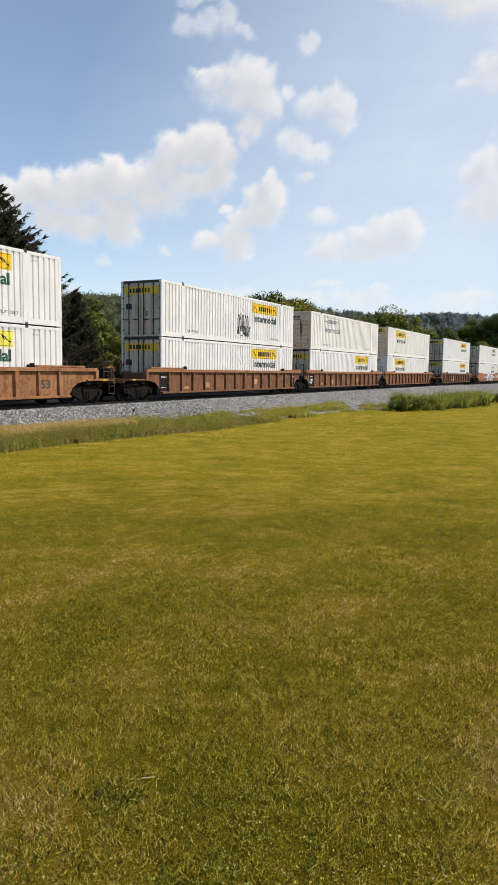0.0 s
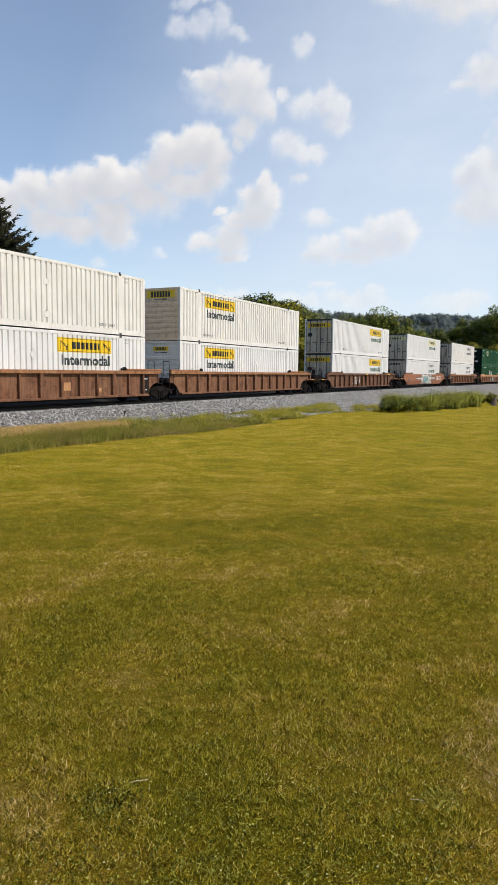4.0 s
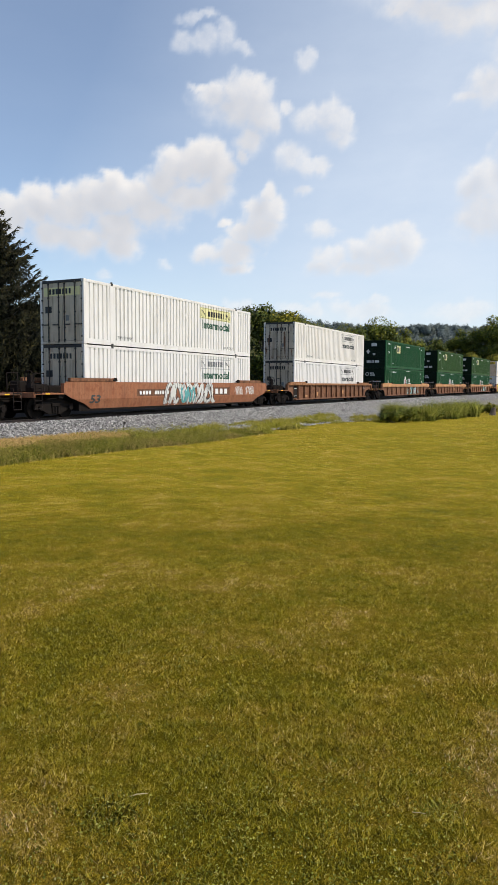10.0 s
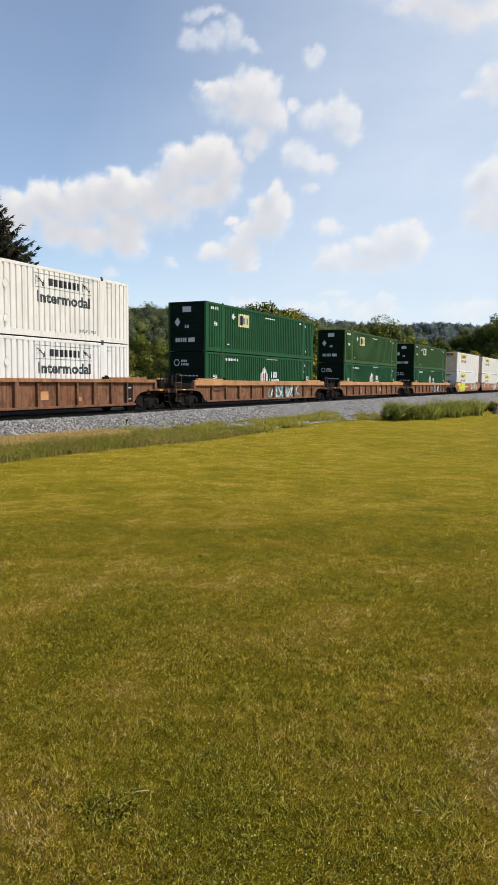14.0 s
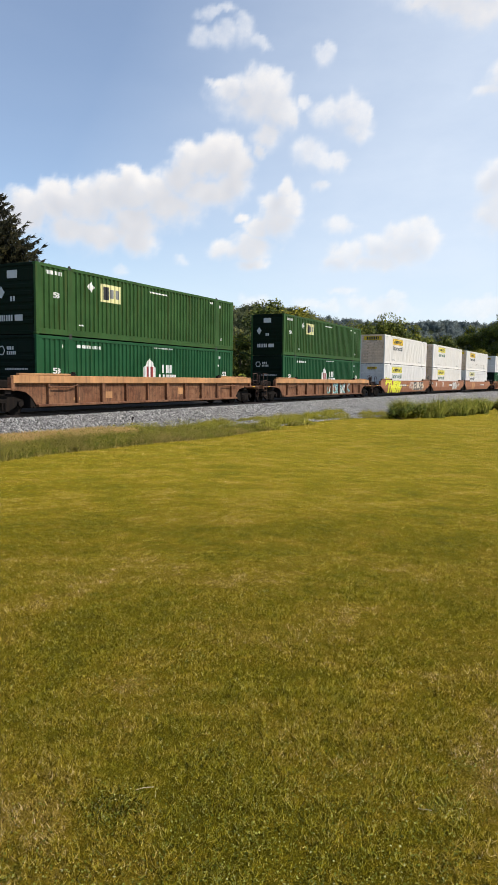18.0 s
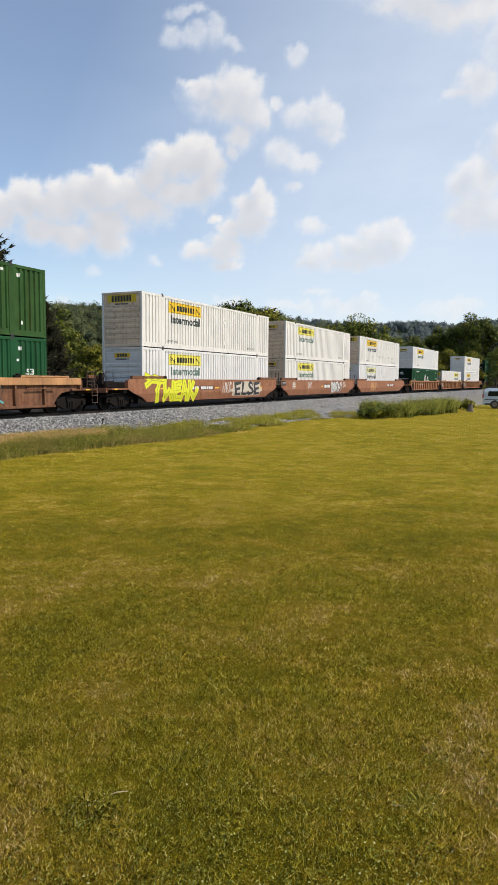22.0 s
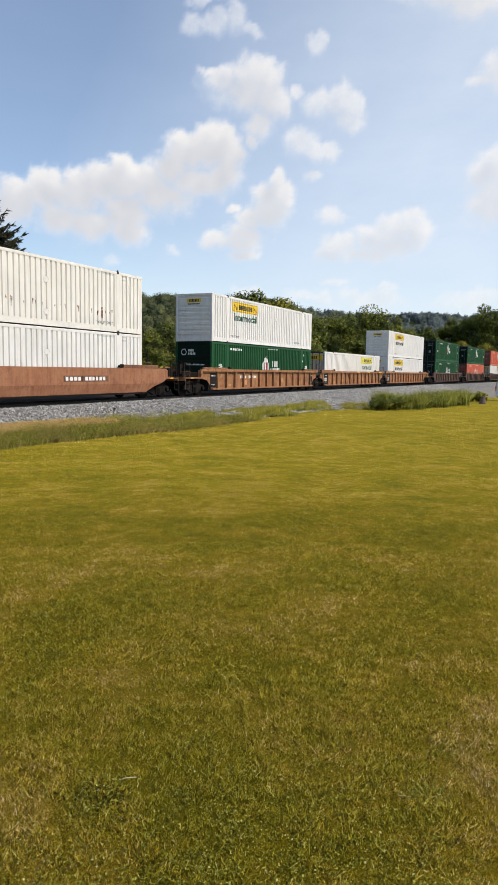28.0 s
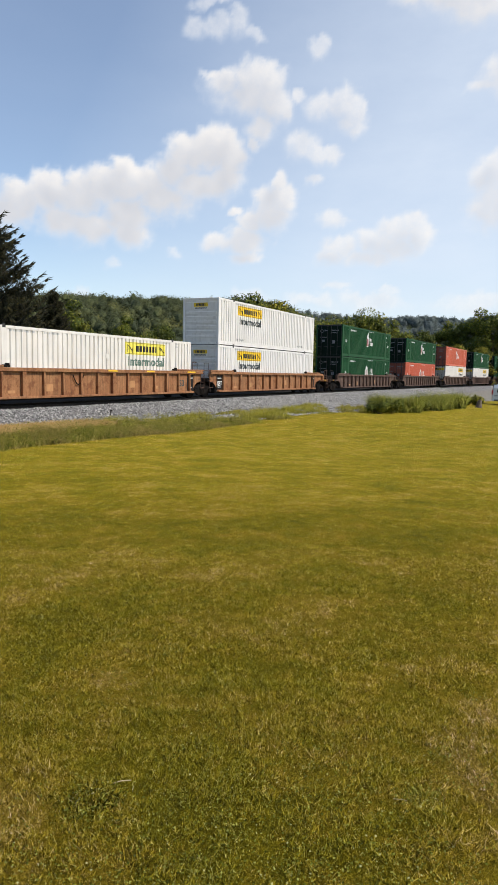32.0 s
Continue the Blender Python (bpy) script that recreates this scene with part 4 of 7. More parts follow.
    if kind == "green":
        ink = WHITE_INK
        if logo == "frame":
            piece("logo_panel", "emframe", lambda: finish(drape(_r([(-4.05, -2.7, 1.70, 2.5)]), kind), "logo_panel", PALE_YELLOW), None, "square pale yellow panel")

            def em():
                return finish(drape(_r([(-3.93, -3.52, 1.80, 2.38)], -0.004), kind), "panel_marks", BLACK)

            def em3():
                return finish(drape(_r([(-3.42, -3.14, 1.90, 2.30), (-3.06, -2.80, 1.90, 2.30)], -0.004), kind), "panel_marks", GREY_INK)
            piece("panel_marks", "emmarks", em, None, "black block shape")
            piece("panel_marks", "emgrey", em3, None, "grey block shapes")

            def em2():
                bm = _r([(6.4, 6.6, 2.4, 2.55), (6.6, 6.75, 0.5, 0.65), (5.4, 5.75, 2.55, 2.65), (-5.5, -5.2, 0.5, 0.56), (-0.4, 1.2, 2.50, 2.57)])
                poly(bm, [(-4.95, 2.26), (-4.72, 2.5), (-4.49, 2.26), (-4.72, 2.02)])
                word_bars(bm, -7.5, -6.5, 2.48, 2.64, 8, 3)
                return finish(drape(bm, kind), "stencil", ink)
            piece("stencil", "emsmall", em2, None, "white stencilled marks")
            piece("lettering", "n53a", lambda: finish(drape(letters("53", -7.05, -6.7, 1.55, 1.78), kind), "lettering", ink), None, "white number")
        else:
            z = 0.95 if logo == "low" else 1.15
            k0 = -0.85 if logo == "low" else -0.75
            back = {"low": 1.25, "mid": 1.55}.get(logo, 1.25)

            def shield():
                bm = bmesh.new()
                poly(bm, [(k0, z), (k0 + 0.95, z), (k0 + 0.95, z + 0.75), (k0 + 0.48, z + back), (k0, z + 0.75)])
                if logo == "mid":
                    for v in bm.verts:
                        if v.co.z <= z + 0.01:
                            v.co.x = k0 + 0.2 if v.co.x < k0 + 0.4 else k0 + 0.75
                return finish(drape(bm, kind), "shield_sign", ink)
            piece("shield_sign", "shield" + logo, shield, None, "white shield sign")

            def hub():
                bm = bmesh.new()
                if logo == "low":
                    word_bars(bm, k0 + 1.5, k0 + 2.5, z + 0.5, z + 0.92, 3, 8)
                    word_bars(bm, k0 + 1.2, k0 + 2.9, z - 0.05, z + 0.42, 5, 9)
                else:
                    word_bars(bm, k0 + 1.1, k0 + 1.75, z + 0.6, z + 0.9, 3, 8)
                    word_bars(bm, k0 + 1.1, k0 + 2.2, z + 0.15, z + 0.5, 4, 9)
                return finish(drape(bm, kind), "name_lettering", ink)
            piece("name_lettering", "hubname" + logo, hub, None, "white block lettering")

            def cross():
                bm = _r([(k0 + 0.2, k0 + 0.36, z + 0.1, z + 0.8), (k0 + 0.58, k0 + 0.74, z + 0.1, z + 0.8)], -0.004)
                return finish(drape(bm, kind), "shield_marks", kept("ox", lambda: mat("red_mark", (0.30, 0.05, 0.05), 0.6)))
            piece("shield_marks", "cross" + logo, cross, None, "dark red strokes on the shield")

            def hub2():
                bm = _r([(-6.6, -6.5, 2.4, 2.55), (6.4, 6.6, 2.35, 2.5), (6.3, 6.5, 1.9, 2.0)])
                word_bars(bm, -5.7, -4.1, 2.44, 2.58, 10, 3)
                word_bars(bm, -0.1, 1.7, 2.66, 2.73, 16, 4)
                return finish(drape(bm, kind), "stencil", ink)
            piece("stencil", "hubsmall", hub2, None, "white stencilled marks")
            piece("lettering", "n53b", lambda: finish(drape(letters("53", 6.85, 7.3, 1.35, 1.6), kind), "lettering", ink), None, "white number")
            piece("lettering", "n53c", lambda: finish(drape(letters("53", -7.1, -6.7, 1.32, 1.56), kind), "lettering", ink), None, "white number")
    if "s" in marks:      # rust weeping from the seams
        def weeps():
            rnd = random.Random(23)
            bm = bmesh.new()
            for _ in range(46):
                x, z1 = rnd.uniform(-6.0, 5.8), 1.02 + 0.10 * rnd.uniform(-1, 1)
                w, h = rnd.uniform(0.012, 0.035), rnd.uniform(0.06, 0.34) * rnd.random() + 0.05
                poly(bm, [(x - w, z1), (x - w * 0.3, z1 - h), (x + w * 0.3, z1 - h), (x + w, z1)])
            return finish(drape(bm, kind), "rust_run", kept("rustmat", lambda: painted("rust_stain", (0.15, 0.065, 0.03), (0.34, 0.22, 0.13), 0.7)))
        tagged(piece("rust_run", "weeps", weeps, None, "small brown rust weeps along the side"), kind="stuff")
    if "t" in marks:      # black tag sprayed on the side
        piece("graffiti", "tag1", lambda: finish(drape(scribble(4, -0.1, 1.3, 0.55, 1.75, 0.045, 9, 1.3), kind), "graffiti", SPRAY_BLACK), None, "thin black sprayed tag")
        piece("graffiti", "tag2", lambda: finish(drape(scribble(9, 0.3, 1.5, 0.45, 1.1, 0.05, 9, 1.4), kind), "graffiti", SPRAY_BLACK), None, "thin black sprayed tag")
    if "r" in marks:      # rust runs on the end
        def runs():
            rnd = random.Random(17)
            bm = bmesh.new()
            for mid, span, low, high, count in ((-0.45, 0.13, 0.35, 2.25, 22), (0.86, 0.06, 0.9, 2.1, 9), (1.08, 0.08, 0.15, 1.2, 8), (0.0, 1.05, 0.15, 0.42, 26), (-1.05, 0.06, 0.15, 1.0, 7)):
                for _ in range(count):
                    y, w = mid + span * rnd.uniform(-1, 1) * rnd.random() ** 0.5, rnd.uniform(0.006, 0.022)
                    z1 = low + (high - low) * rnd.uniform(0.55, 1.0)
                    z0 = max(low, z1 - (high - low) * rnd.uniform(0.25, 0.7))
                    x = -HL + 0.004 - 0.0002 * rnd.random()
                    bm.faces.new([bm.verts.new((x, a, z)) for a, z in ((y + w * 0.3, z0), (y - w * 0.3, z0), (y - w, z1 - 0.1), (y, z1), (y + w, z1 - 0.1))])
            return finish(bm, "rust_run", kept("rustmat", lambda: painted("rust_stain", (0.15, 0.065, 0.03), (0.34, 0.22, 0.13), 0.7)))
        tagged(piece("rust_run", "rust", runs, None, "brown rust runs"), kind="stuff")
    return top


def _r(rows, y=0.0):
    bm = bmesh.new()
    for r in rows:
        rect(bm, *r, y)
    return bm


# ---------------- well cars ----------------
WELL_Y = -1.47
WHEEL = 0.46


def wheelset_mesh():
    bm = bmesh.new()
    rod(bm, (0, -1.12, 0), (0, 1.12, 0), 0.075, 10)
    for y in (-0.76, 0.76):
        k = 1 if y > 0 else -1
        rod(bm, (0, y - 0.06, 0), (0, y + 0.06, 0), WHEEL, 26)
        rod(bm, (0, y - k * 0.08, 0), (0, y - k * 0.055, 0), WHEEL + 0.03, 26)
        rod(bm, (0, y + k * 0.055, 0), (0, y + k * 0.10, 0), 0.16, 12)
        for a in range(4):
            c, s = math.cos(a * math.pi / 2 + 0.5), math.sin(a * math.pi / 2 + 0.5)
            rod(bm, (0.28 * c, y + k * 0.055, 0.28 * s), (0.28 * c, y + k * 0.068, 0.28 * s), 0.05, 6)
    return finish(bm, "wheelset", GREASE)


def side_frame_mesh():
    bm = bmesh.new()
    a = [(-1.15, 0.40), (-1.12, 0.62), (-0.75, 0.70), (-0.35, 0.80), (0.35, 0.80), (0.75, 0.70), (1.12, 0.62), (1.15, 0.40), (0.98, 0.38), (0.96, 0.50), (0.80, 0.50), (0.78, 0.38), (0.35, 0.17), (-0.35, 0.17), (-0.78, 0.38), (-0.80, 0.50), (-0.96, 0.50), (-0.98, 0.38)]
    prism(bm, a, -1.09, -0.95)
    for x in (-0.89, 0.89):
        rod(bm, (x, -1.20, 0.46), (x, -1.0, 0.46), 0.115, 12)
    for x in (-0.16, 0.0, 0.16):
        rod(bm, (x, -1.12, 0.24), (x, -1.12, 0.50), 0.055, 8)
    box(bm, -0.24, 0.24, -1.16, -1.0, 0.50, 0.66, 0.02)
    bmesh.ops.recalc_face_normals(bm, faces=bm.faces[:])
    return finish(bm, "side_frame", GREASE)


def truck(car, x):
    t = part("truck", kept("bolster", lambda: boxes_mesh("truck", GREASE, [(-0.2, 0.2, -1.0, 1.0, 0.42, 0.74), (-0.35, 0.35, -0.3, 0.3, 0.70, 0.82)], 0.02)), car, pose(x, 0, 0), "black greasy two-axle truck")
    for turn in (0, 180):
        part("side_frame", kept("sideframe", side_frame_mesh), t, pose(0, 0, 0, 0, 0, turn))
    for dx in (-0.89, 0.89):
        w = part("wheelset", kept("wheelset", wheelset_mesh), t, pose(dx, 0, WHEEL))
        rollers.append((w, dx, car, x + dx))


CREASE, TUCK = 0.80, 0.26


def tuck(bm):
    """Folds the lower part of a smooth side inward along its crease."""
    bmesh.ops.bisect_plane(bm, geom=bm.verts[:] + bm.edges[:] + bm.faces[:], plane_co=(0, 0, CREASE), plane_no=(0, 0, 1), dist=1e-5)
    for v in bm.verts:
        if v.co.z < CREASE:
            v.co.y += (CREASE - v.co.z) * TUCK


def side_mesh_car(style, joint_l, joint_r):
    """The flat wall of one side, with its wheel arches."""
    bm = bmesh.new()
    el, er = (-9.2 if joint_l else -9.5), (9.2 if joint_r else 10.1)
    if style == "smooth":
        a = [(el, 1.57), (el, 1.02), (el + 0.35, 0.86), (el + 1.25, 0.60), (el + 1.75, 0.36), (er - 1.75, 0.36), (er - 1.25, 0.60), (er - 0.35, 0.86), (er, 1.02), (er, 1.57)]
        y0, y1 = WELL_Y, WELL_Y + 0.05
    else:
        l0, r0 = el + (1.05 if joint_l else 1.36), er - (1.05 if joint_r else 1.74)
        a = [(el, 1.45), (el, 1.0), (l0 - 0.95, 0.99), (l0 - 0.57, 0.92), (l0 - 0.27, 0.72), (l0, 0.36), (r0, 0.36), (r0 + 0.27, 0.72), (r0 + 0.57, 0.92), (r0 + 0.95, 0.99), (er, 1.0), (er, 1.45)]
        y0, y1 = WELL_Y + 0.135, WELL_Y + 0.155
    prism(bm, a, y0, y1)
    bmesh.ops.recalc_face_normals(bm, faces=bm.faces[:])
    if style == "smooth":
        tuck(bm)
    return bm, el, er


def ladder_mesh(paint):
    bm = bmesh.new()
    for x in (-0.2, 0.2):
        rod(bm, (x, -1.46, 0.42), (x, -1.46, 1.28), 0.017)
        rod(bm, (x, -1.46, 1.28), (x, -1.30, 1.28), 0.017)
    for z in (0.45, 0.78, 1.08):
        box(bm, -0.2, 0.2, -1.48, -1.44, z - 0.015, z + 0.015)
    return finish(bm, "ladder", paint)


def handrail_mesh(paint):
    bm = bmesh.new()
    for x in (-0.28, 0.28):
        rod(bm, (x, -1.36, 1.06), (x, -1.36, 1.92), 0.02)
    rod(bm, (-0.28, -1.36, 1.90), (0.28, -1.36, 1.90), 0.02)
    rod(bm, (-0.28, -1.36, 1.45), (0.28, -1.36, 1.45), 0.015)
    return finish(bm, "handrail", paint)


def brake_wheel_mesh():
    bm = bmesh.new()
    for i in range(12):
        a, b = 2 * math.pi * i / 12, 2 * math.pi * (i + 1) / 12
        rod(bm, (0, 0.27 * math.cos(a), 0.27 * math.sin(a)), (0, 0.27 * math.cos(b), 0.27 * math.sin(b)), 0.018, 5)
        if i % 3 == 0:
            rod(bm, (0, 0, 0), (0, 0.27 * math.cos(a), 0.27 * math.sin(a)), 0.012, 5)
    box(bm, 0.0, 0.16, -0.1, 0.1, -0.45, 0.1)
    return finish(bm, "brake_wheel", IRON)


def coupler_mesh():
    bm = bmesh.new()
    box(bm, 10.6, 11.45, -0.10, 0.10, 0.72, 0.94, 0.02)
    box(bm, 11.38, 11.72, -0.17, 0.17, 0.68, 0.98, 0.04)
    rod(bm, (11.62, 0.05, 0.62), (11.62, 0.05, 1.04), 0.07, 8)
    rod(bm, (11.2, 0.25, 0.8), (11.5, 0.3, 0.45), 0.03, 6)
    rod(bm, (11.5, 0.3, 0.45), (11.68, 0.2, 0.55), 0.03, 6)
    rod(bm, (11.1, -1.2, 0.85), (11.1, 0.1, 0.85), 0.018, 5)
    return finish(bm, "coupler", GREASE)


TUCKED = set()


def well_car(style, colour, joint_l, joint_r, label, marks=()):
    car = thing("well_car", label, "rail car", group="well cars of the train")
    p = PAINT[colour]
    key = "%s%s%d%d" % (style, colour, joint_l, joint_r)
    el, er = (-9.2 if joint_l else -9.5), (9.2 if joint_r else 10.1)
    chord = PAINT["tan"] if style == "light" else PAINT["orange"] if colour == "brown" else p
    c0 = 1.28 if style == "light" else 1.43
    bars = PAINT["umber"] if style == "light" or colour == "orange" else IRON
    flip = Matrix.Diagonal((1, -1, 1, 1))
    for k, m in enumerate((None, flip)):
        part("side_wall", kept("wall" + key, lambda: finish(side_mesh_car(style, joint_l, joint_r)[0], "side_wall", p)), car, m)
        if style != "smooth":
            part("top_chord", kept("chord" + key, lambda: boxes_mesh("top_chord", chord, [(el, er, WELL_Y - 0.02, WELL_Y + 0.15, c0, 1.59)], 0.015)), car, m)
            part("bottom_sill", kept("sill" + key, lambda: boxes_mesh("bottom_sill", p, [(el + (1.02 if joint_l else 1.33), er - (1.02 if joint_r else 1.71), WELL_Y - 0.02, WELL_Y + 0.16, 0.33, 0.43)], 0.012)), car, m)
            n = 10 if style == "light" else 14
            x0, x1 = -7.55, 7.75

            def rib():
                bm = bmesh.new()
                box(bm, -0.05, 0.05, WELL_Y - 0.005, WELL_Y + 0.135, 0.43, c0)
                for v in bm.verts:
                    if v.co.z > 1.0 and v.co.y < WELL_Y + 0.05:
                        v.co.y += 0.02
                bmesh.ops.bevel(bm, geom=bm.edges[:], offset=0.008, segments=1, affect="EDGES")
                return finish(bm, "rib", p)

            def wide():
                return boxes_mesh("rib", p, [(-0.11, 0.11, WELL_Y - 0.012, WELL_Y + 0.135, 0.43, c0)], 0.008)
            for i in range(n):
                x = x0 + (x1 - x0) * i / (n - 1)
                if i in (2, n // 2, n - 3):
                    part("rib", kept("wide" + colour + style, wide), car, (m or Matrix()) @ Matrix.Translation((x, 0, 0)))
                else:
                    part("rib", kept("rib" + colour + style, rib), car, (m or Matrix()) @ Matrix.Translation((x, 0, 0)))
            if style == "light":
                def pipe():
                    bm = bmesh.new()
                    rod(bm, (-7.6, WELL_Y - 0.02, 1.12), (-6.3, WELL_Y - 0.02, 1.12), 0.03)
                    rod(bm, (-6.3, WELL_Y - 0.02, 1.12), (-5.9, WELL_Y - 0.02, 1.22), 0.03)
                    return finish(bm, "air_pipe", p)

                def straight():
                    bm = bmesh.new()
                    rod(bm, (6.6, WELL_Y - 0.02, 1.14), (8.4, WELL_Y - 0.02, 1.14), 0.03)
                    return finish(bm, "air_pipe", p)
                part("air_pipe", kept("pipe", pipe), car, m)
                part("air_pipe", kept("straight_pipe", straight), car, m)
        # raised guide plates and the locks that hold the boxes
        zt = 1.57 if style == "smooth" else 1.592
        h = 0.17 if style == "smooth" else 0.09
        pad = lambda: boxes_mesh("guide_plate", chord if style != "smooth" else PAINT["brown"], [(-1.55, 1.55, WELL_Y - 0.012, WELL_Y + 0.16, zt, zt + h)], 0.02)
        for x in (-7.65, 7.75):
            part("guide_plate", kept("pad" + key, pad), car, (m or Matrix()) @ Matrix.Translation((x, 0, 0)))
        lock = lambda: boxes_mesh("container_lock", GREASE, [(-0.17, 0.17, WELL_Y - 0.03, WELL_Y + 0.12, 1.60, 1.70), (-0.06, 0.12, WELL_Y - 0.04, WELL_Y + 0.08, 1.69, 1.76)], 0.02)
        for x in (-6.15, 6.15):
            part("container_lock", kept("lock" + style, lock), car, (m or Matrix()) @ Matrix.Translation((x, 0, 0)))
    if style == "smooth":
        # added black plates cover the box and stand in for the arches' dark
        shield = lambda: boxes_mesh("truck_shield", GREASE, [(6.9, 8.5, WELL_Y + 0.158, WELL_Y + 0.170, 0.28, 1.5)])
        for kx, ky in ((1, 1), (1, -1), (-1, 1), (-1, -1)):
            part("truck_shield", kept("shield", shield), car, Matrix.Diagonal((kx, ky, 1, 1)), "added black plate that keeps the wheel arch dark")
    # well floor, ends
    part("well_floor", kept("wfloor" + key, lambda: boxes_mesh("well_floor", GREASE, [(-8.3, 8.3, WELL_Y + 0.13, -WELL_Y - 0.13, 0.27, 0.35), (-8.45, -8.2, -1.3, 1.3, 0.3, 1.2), (8.2, 8.45, -1.3, 1.3, 0.3, 1.2)])), car)
    for side, joint in ((-1, joint_l), (1, joint_r)):
        m = Matrix.Diagonal((side, 1, 1, 1))
        if joint:
            part("end_sill", kept("esj" + colour, lambda: boxes_mesh("end_sill", IRON, [(8.4, 9.35, -1.30, 1.30, 0.98, 1.16), (9.2, 9.62, -0.35, 0.35, 0.72, 1.1)], 0.02)), car, m)
            part("ladder", kept("ladder" + bars.name, lambda: ladder_mesh(bars)), car, m @ Matrix.Translation((9.15, 0, 0.18)))
            part("handrail", kept("handrail" + bars.name, lambda: handrail_mesh(bars)), car, m @ Matrix.Translation((9.0, 0.35, 0.2)))
            if side > 0:
                truck(car, 9.695)
        else:
            part("end_sill", kept("es" + colour, lambda: boxes_mesh("end_sill", IRON, [(8.4, 11.0, -0.45, 0.45, 0.74, 1.04), (9.5, 9.8, -1.35, 1.35, 0.85, 1.04)], 0.02)), car, m)
            part("platform", kept("plat" + colour, lambda: boxes_mesh("platform", p, [(9.5, 11.35, -1.46, 1.46, 1.02, 1.09), (11.25, 11.36, -1.46, 1.46, 0.90, 1.12)], 0.01)), car, m)
            part("end_post", kept("epost" + colour, lambda: boxes_mesh("end_post", p, [(-0.1, 0.1, WELL_Y - 0.01, WELL_Y + 0.2, 1.05, 1.5)], 0.01)), car, Matrix.Translation((el if side < 0 else er, 0, 0)))
            part("end_post", kept("epost" + colour, None), car, Matrix.Translation((el if side < 0 else er, 0, 0)) @ flip)
            for f in (None, flip):
                part("ladder", kept("ladder" + bars.name, lambda: ladder_mesh(bars)), car, (m @ f if f else m) @ Matrix.Translation((11.1, 0, 0)))
                part("handrail", kept("handrail" + bars.name, lambda: handrail_mesh(bars)), car, (m @ f if f else m) @ Matrix.Translation((10.95, 0, 0)))
                part("step_light", kept("reflector", lambda: boxes_mesh("step_light", SIGN_YELLOW, [(10.45, 10.7, -1.475, -1.465, 1.03, 1.08)])), car, m @ f if f else m, "yellow reflector")
            part("coupler", kept("coupler", coupler_mesh), car, m)
            part("brake_gear", kept("brakegear", lambda: boxes_mesh("brake_gear", GREASE, [(9.9, 10.7, -0.9, -0.3, 1.1, 1.45), (10.0, 10.5, 0.2, 0.8, 1.1, 1.6), (8.5, 9.6, -0.6, 0.6, 1.05, 1.4)], 0.05)), car, m)
            truck(car, 9.75 * side)
            if side < 0:
                part("brake_wheel", kept("brakewheel", brake_wheel_mesh), car, pose(-10.9, -0.75, 1.75))
    # marks on the near side
    face = WELL_Y + (0.131 if style != "smooth" else -0.004)
    for k in marks:
        if k == "53r":
            part("lettering", kept("53r" + style, lambda: finish(letters("53", 6.75, 7.3, 0.72, 1.08, face), "lettering", DARK_INK)), car, None, "dark painted number")
        elif k == "53l":
            part("lettering", kept("53l", lambda: finish(letters("53", -7.95, -7.25, 0.60, 0.98, face, 0.08), "lettering", DARK_INK)), car, None, "dark painted number")
        elif k == "plates":
            for x in (-7.95, 7.95):
                pl = part("data_plate", kept("plate%d" % x, lambda: boxes_mesh("data_plate", IRON, [(x - 0.36, x + 0.36, face - 0.012, face, 0.48, 1.36)])), car, None, "black data plate")
                def dots():
                    bm = bmesh.new()
                    word_bars(bm, x - 0.25, x + 0.25, 1.15, 1.22, 5, 1, face - 0.016)
                    word_bars(bm, x - 0.25, x + 0.2, 0.62, 0.66, 7, 2, face - 0.016)
                    return finish(bm, "data_marks", PALE_INK)
                part("data_marks", kept("dots%d" % x, dots), pl)
        elif k == "1251":
            part("lettering", kept("1251", lambda: finish(letters("125T", -8.25, -7.65, 0.72, 1.0, face - 0.018), "lettering", WHITE_INK)), car, None, "white painted number")
        elif k == "251":
            part("lettering", kept("251", lambda: finish(letters("125T", -8.25, -7.65, 0.72, 1.0, face - 0.018), "lettering", WHITE_INK)), car, None, "white painted number")
        elif k == "name":
            def bars():
                bm = bmesh.new()
                word_bars(bm, -4.4, -3.5, 1.02, 1.2, 4, 1, face)
                word_bars(bm, -3.2, -2.0, 1.02, 1.2, 6, 2, face)
                return finish(bm, "car_marks", WHITE_INK)
            part("car_marks", kept("name" + style, bars), car, None, "white bars of a car number")
        elif k == "dark_name":
            def bars2():
                bm = _r([(-3.6, -0.5, 0.93, 1.2)], face)
                return finish(bm, "number_panel", PAINT["sooty"])
            def bars3():
                bm = bmesh.new()
                word_bars(bm, -3.5, -2.4, 0.98, 1.15, 4, 1, face - 0.004)
                word_bars(bm, -2.2, -0.7, 0.98, 1.15, 6, 2, face - 0.004)
                return finish(bm, "car_marks", WHITE_INK)
            nb = part("number_panel", kept("dn1", bars2), car, Matrix.Translation((5.6, 0, 0)) if "pale_patch" in marks else None, "dark brown panel")
            part("car_marks", kept("dn2", bars3), nb, None, "white bars of a car number")
        elif k == "logo":
            def tx():
                return finish(_r([(0.2, 2.0, 0.85, 1.25)], face), "logo_panel", PAINT["sooty"])
            def tx2():
                bm = bmesh.new()
                word_bars(bm, 0.35, 1.9, 0.92, 1.18, 3, 4, face - 0.004)
                return finish(bm, "logo_shapes", WHITE_INK)
            lb = part("logo_panel", kept("tx", tx), car, None, "dark brown panel")
            part("logo_shapes", kept("tx2", tx2), lb, None, "white block shapes")
        elif k == "tick":
            y = face if style == "smooth" else WELL_Y - 0.024
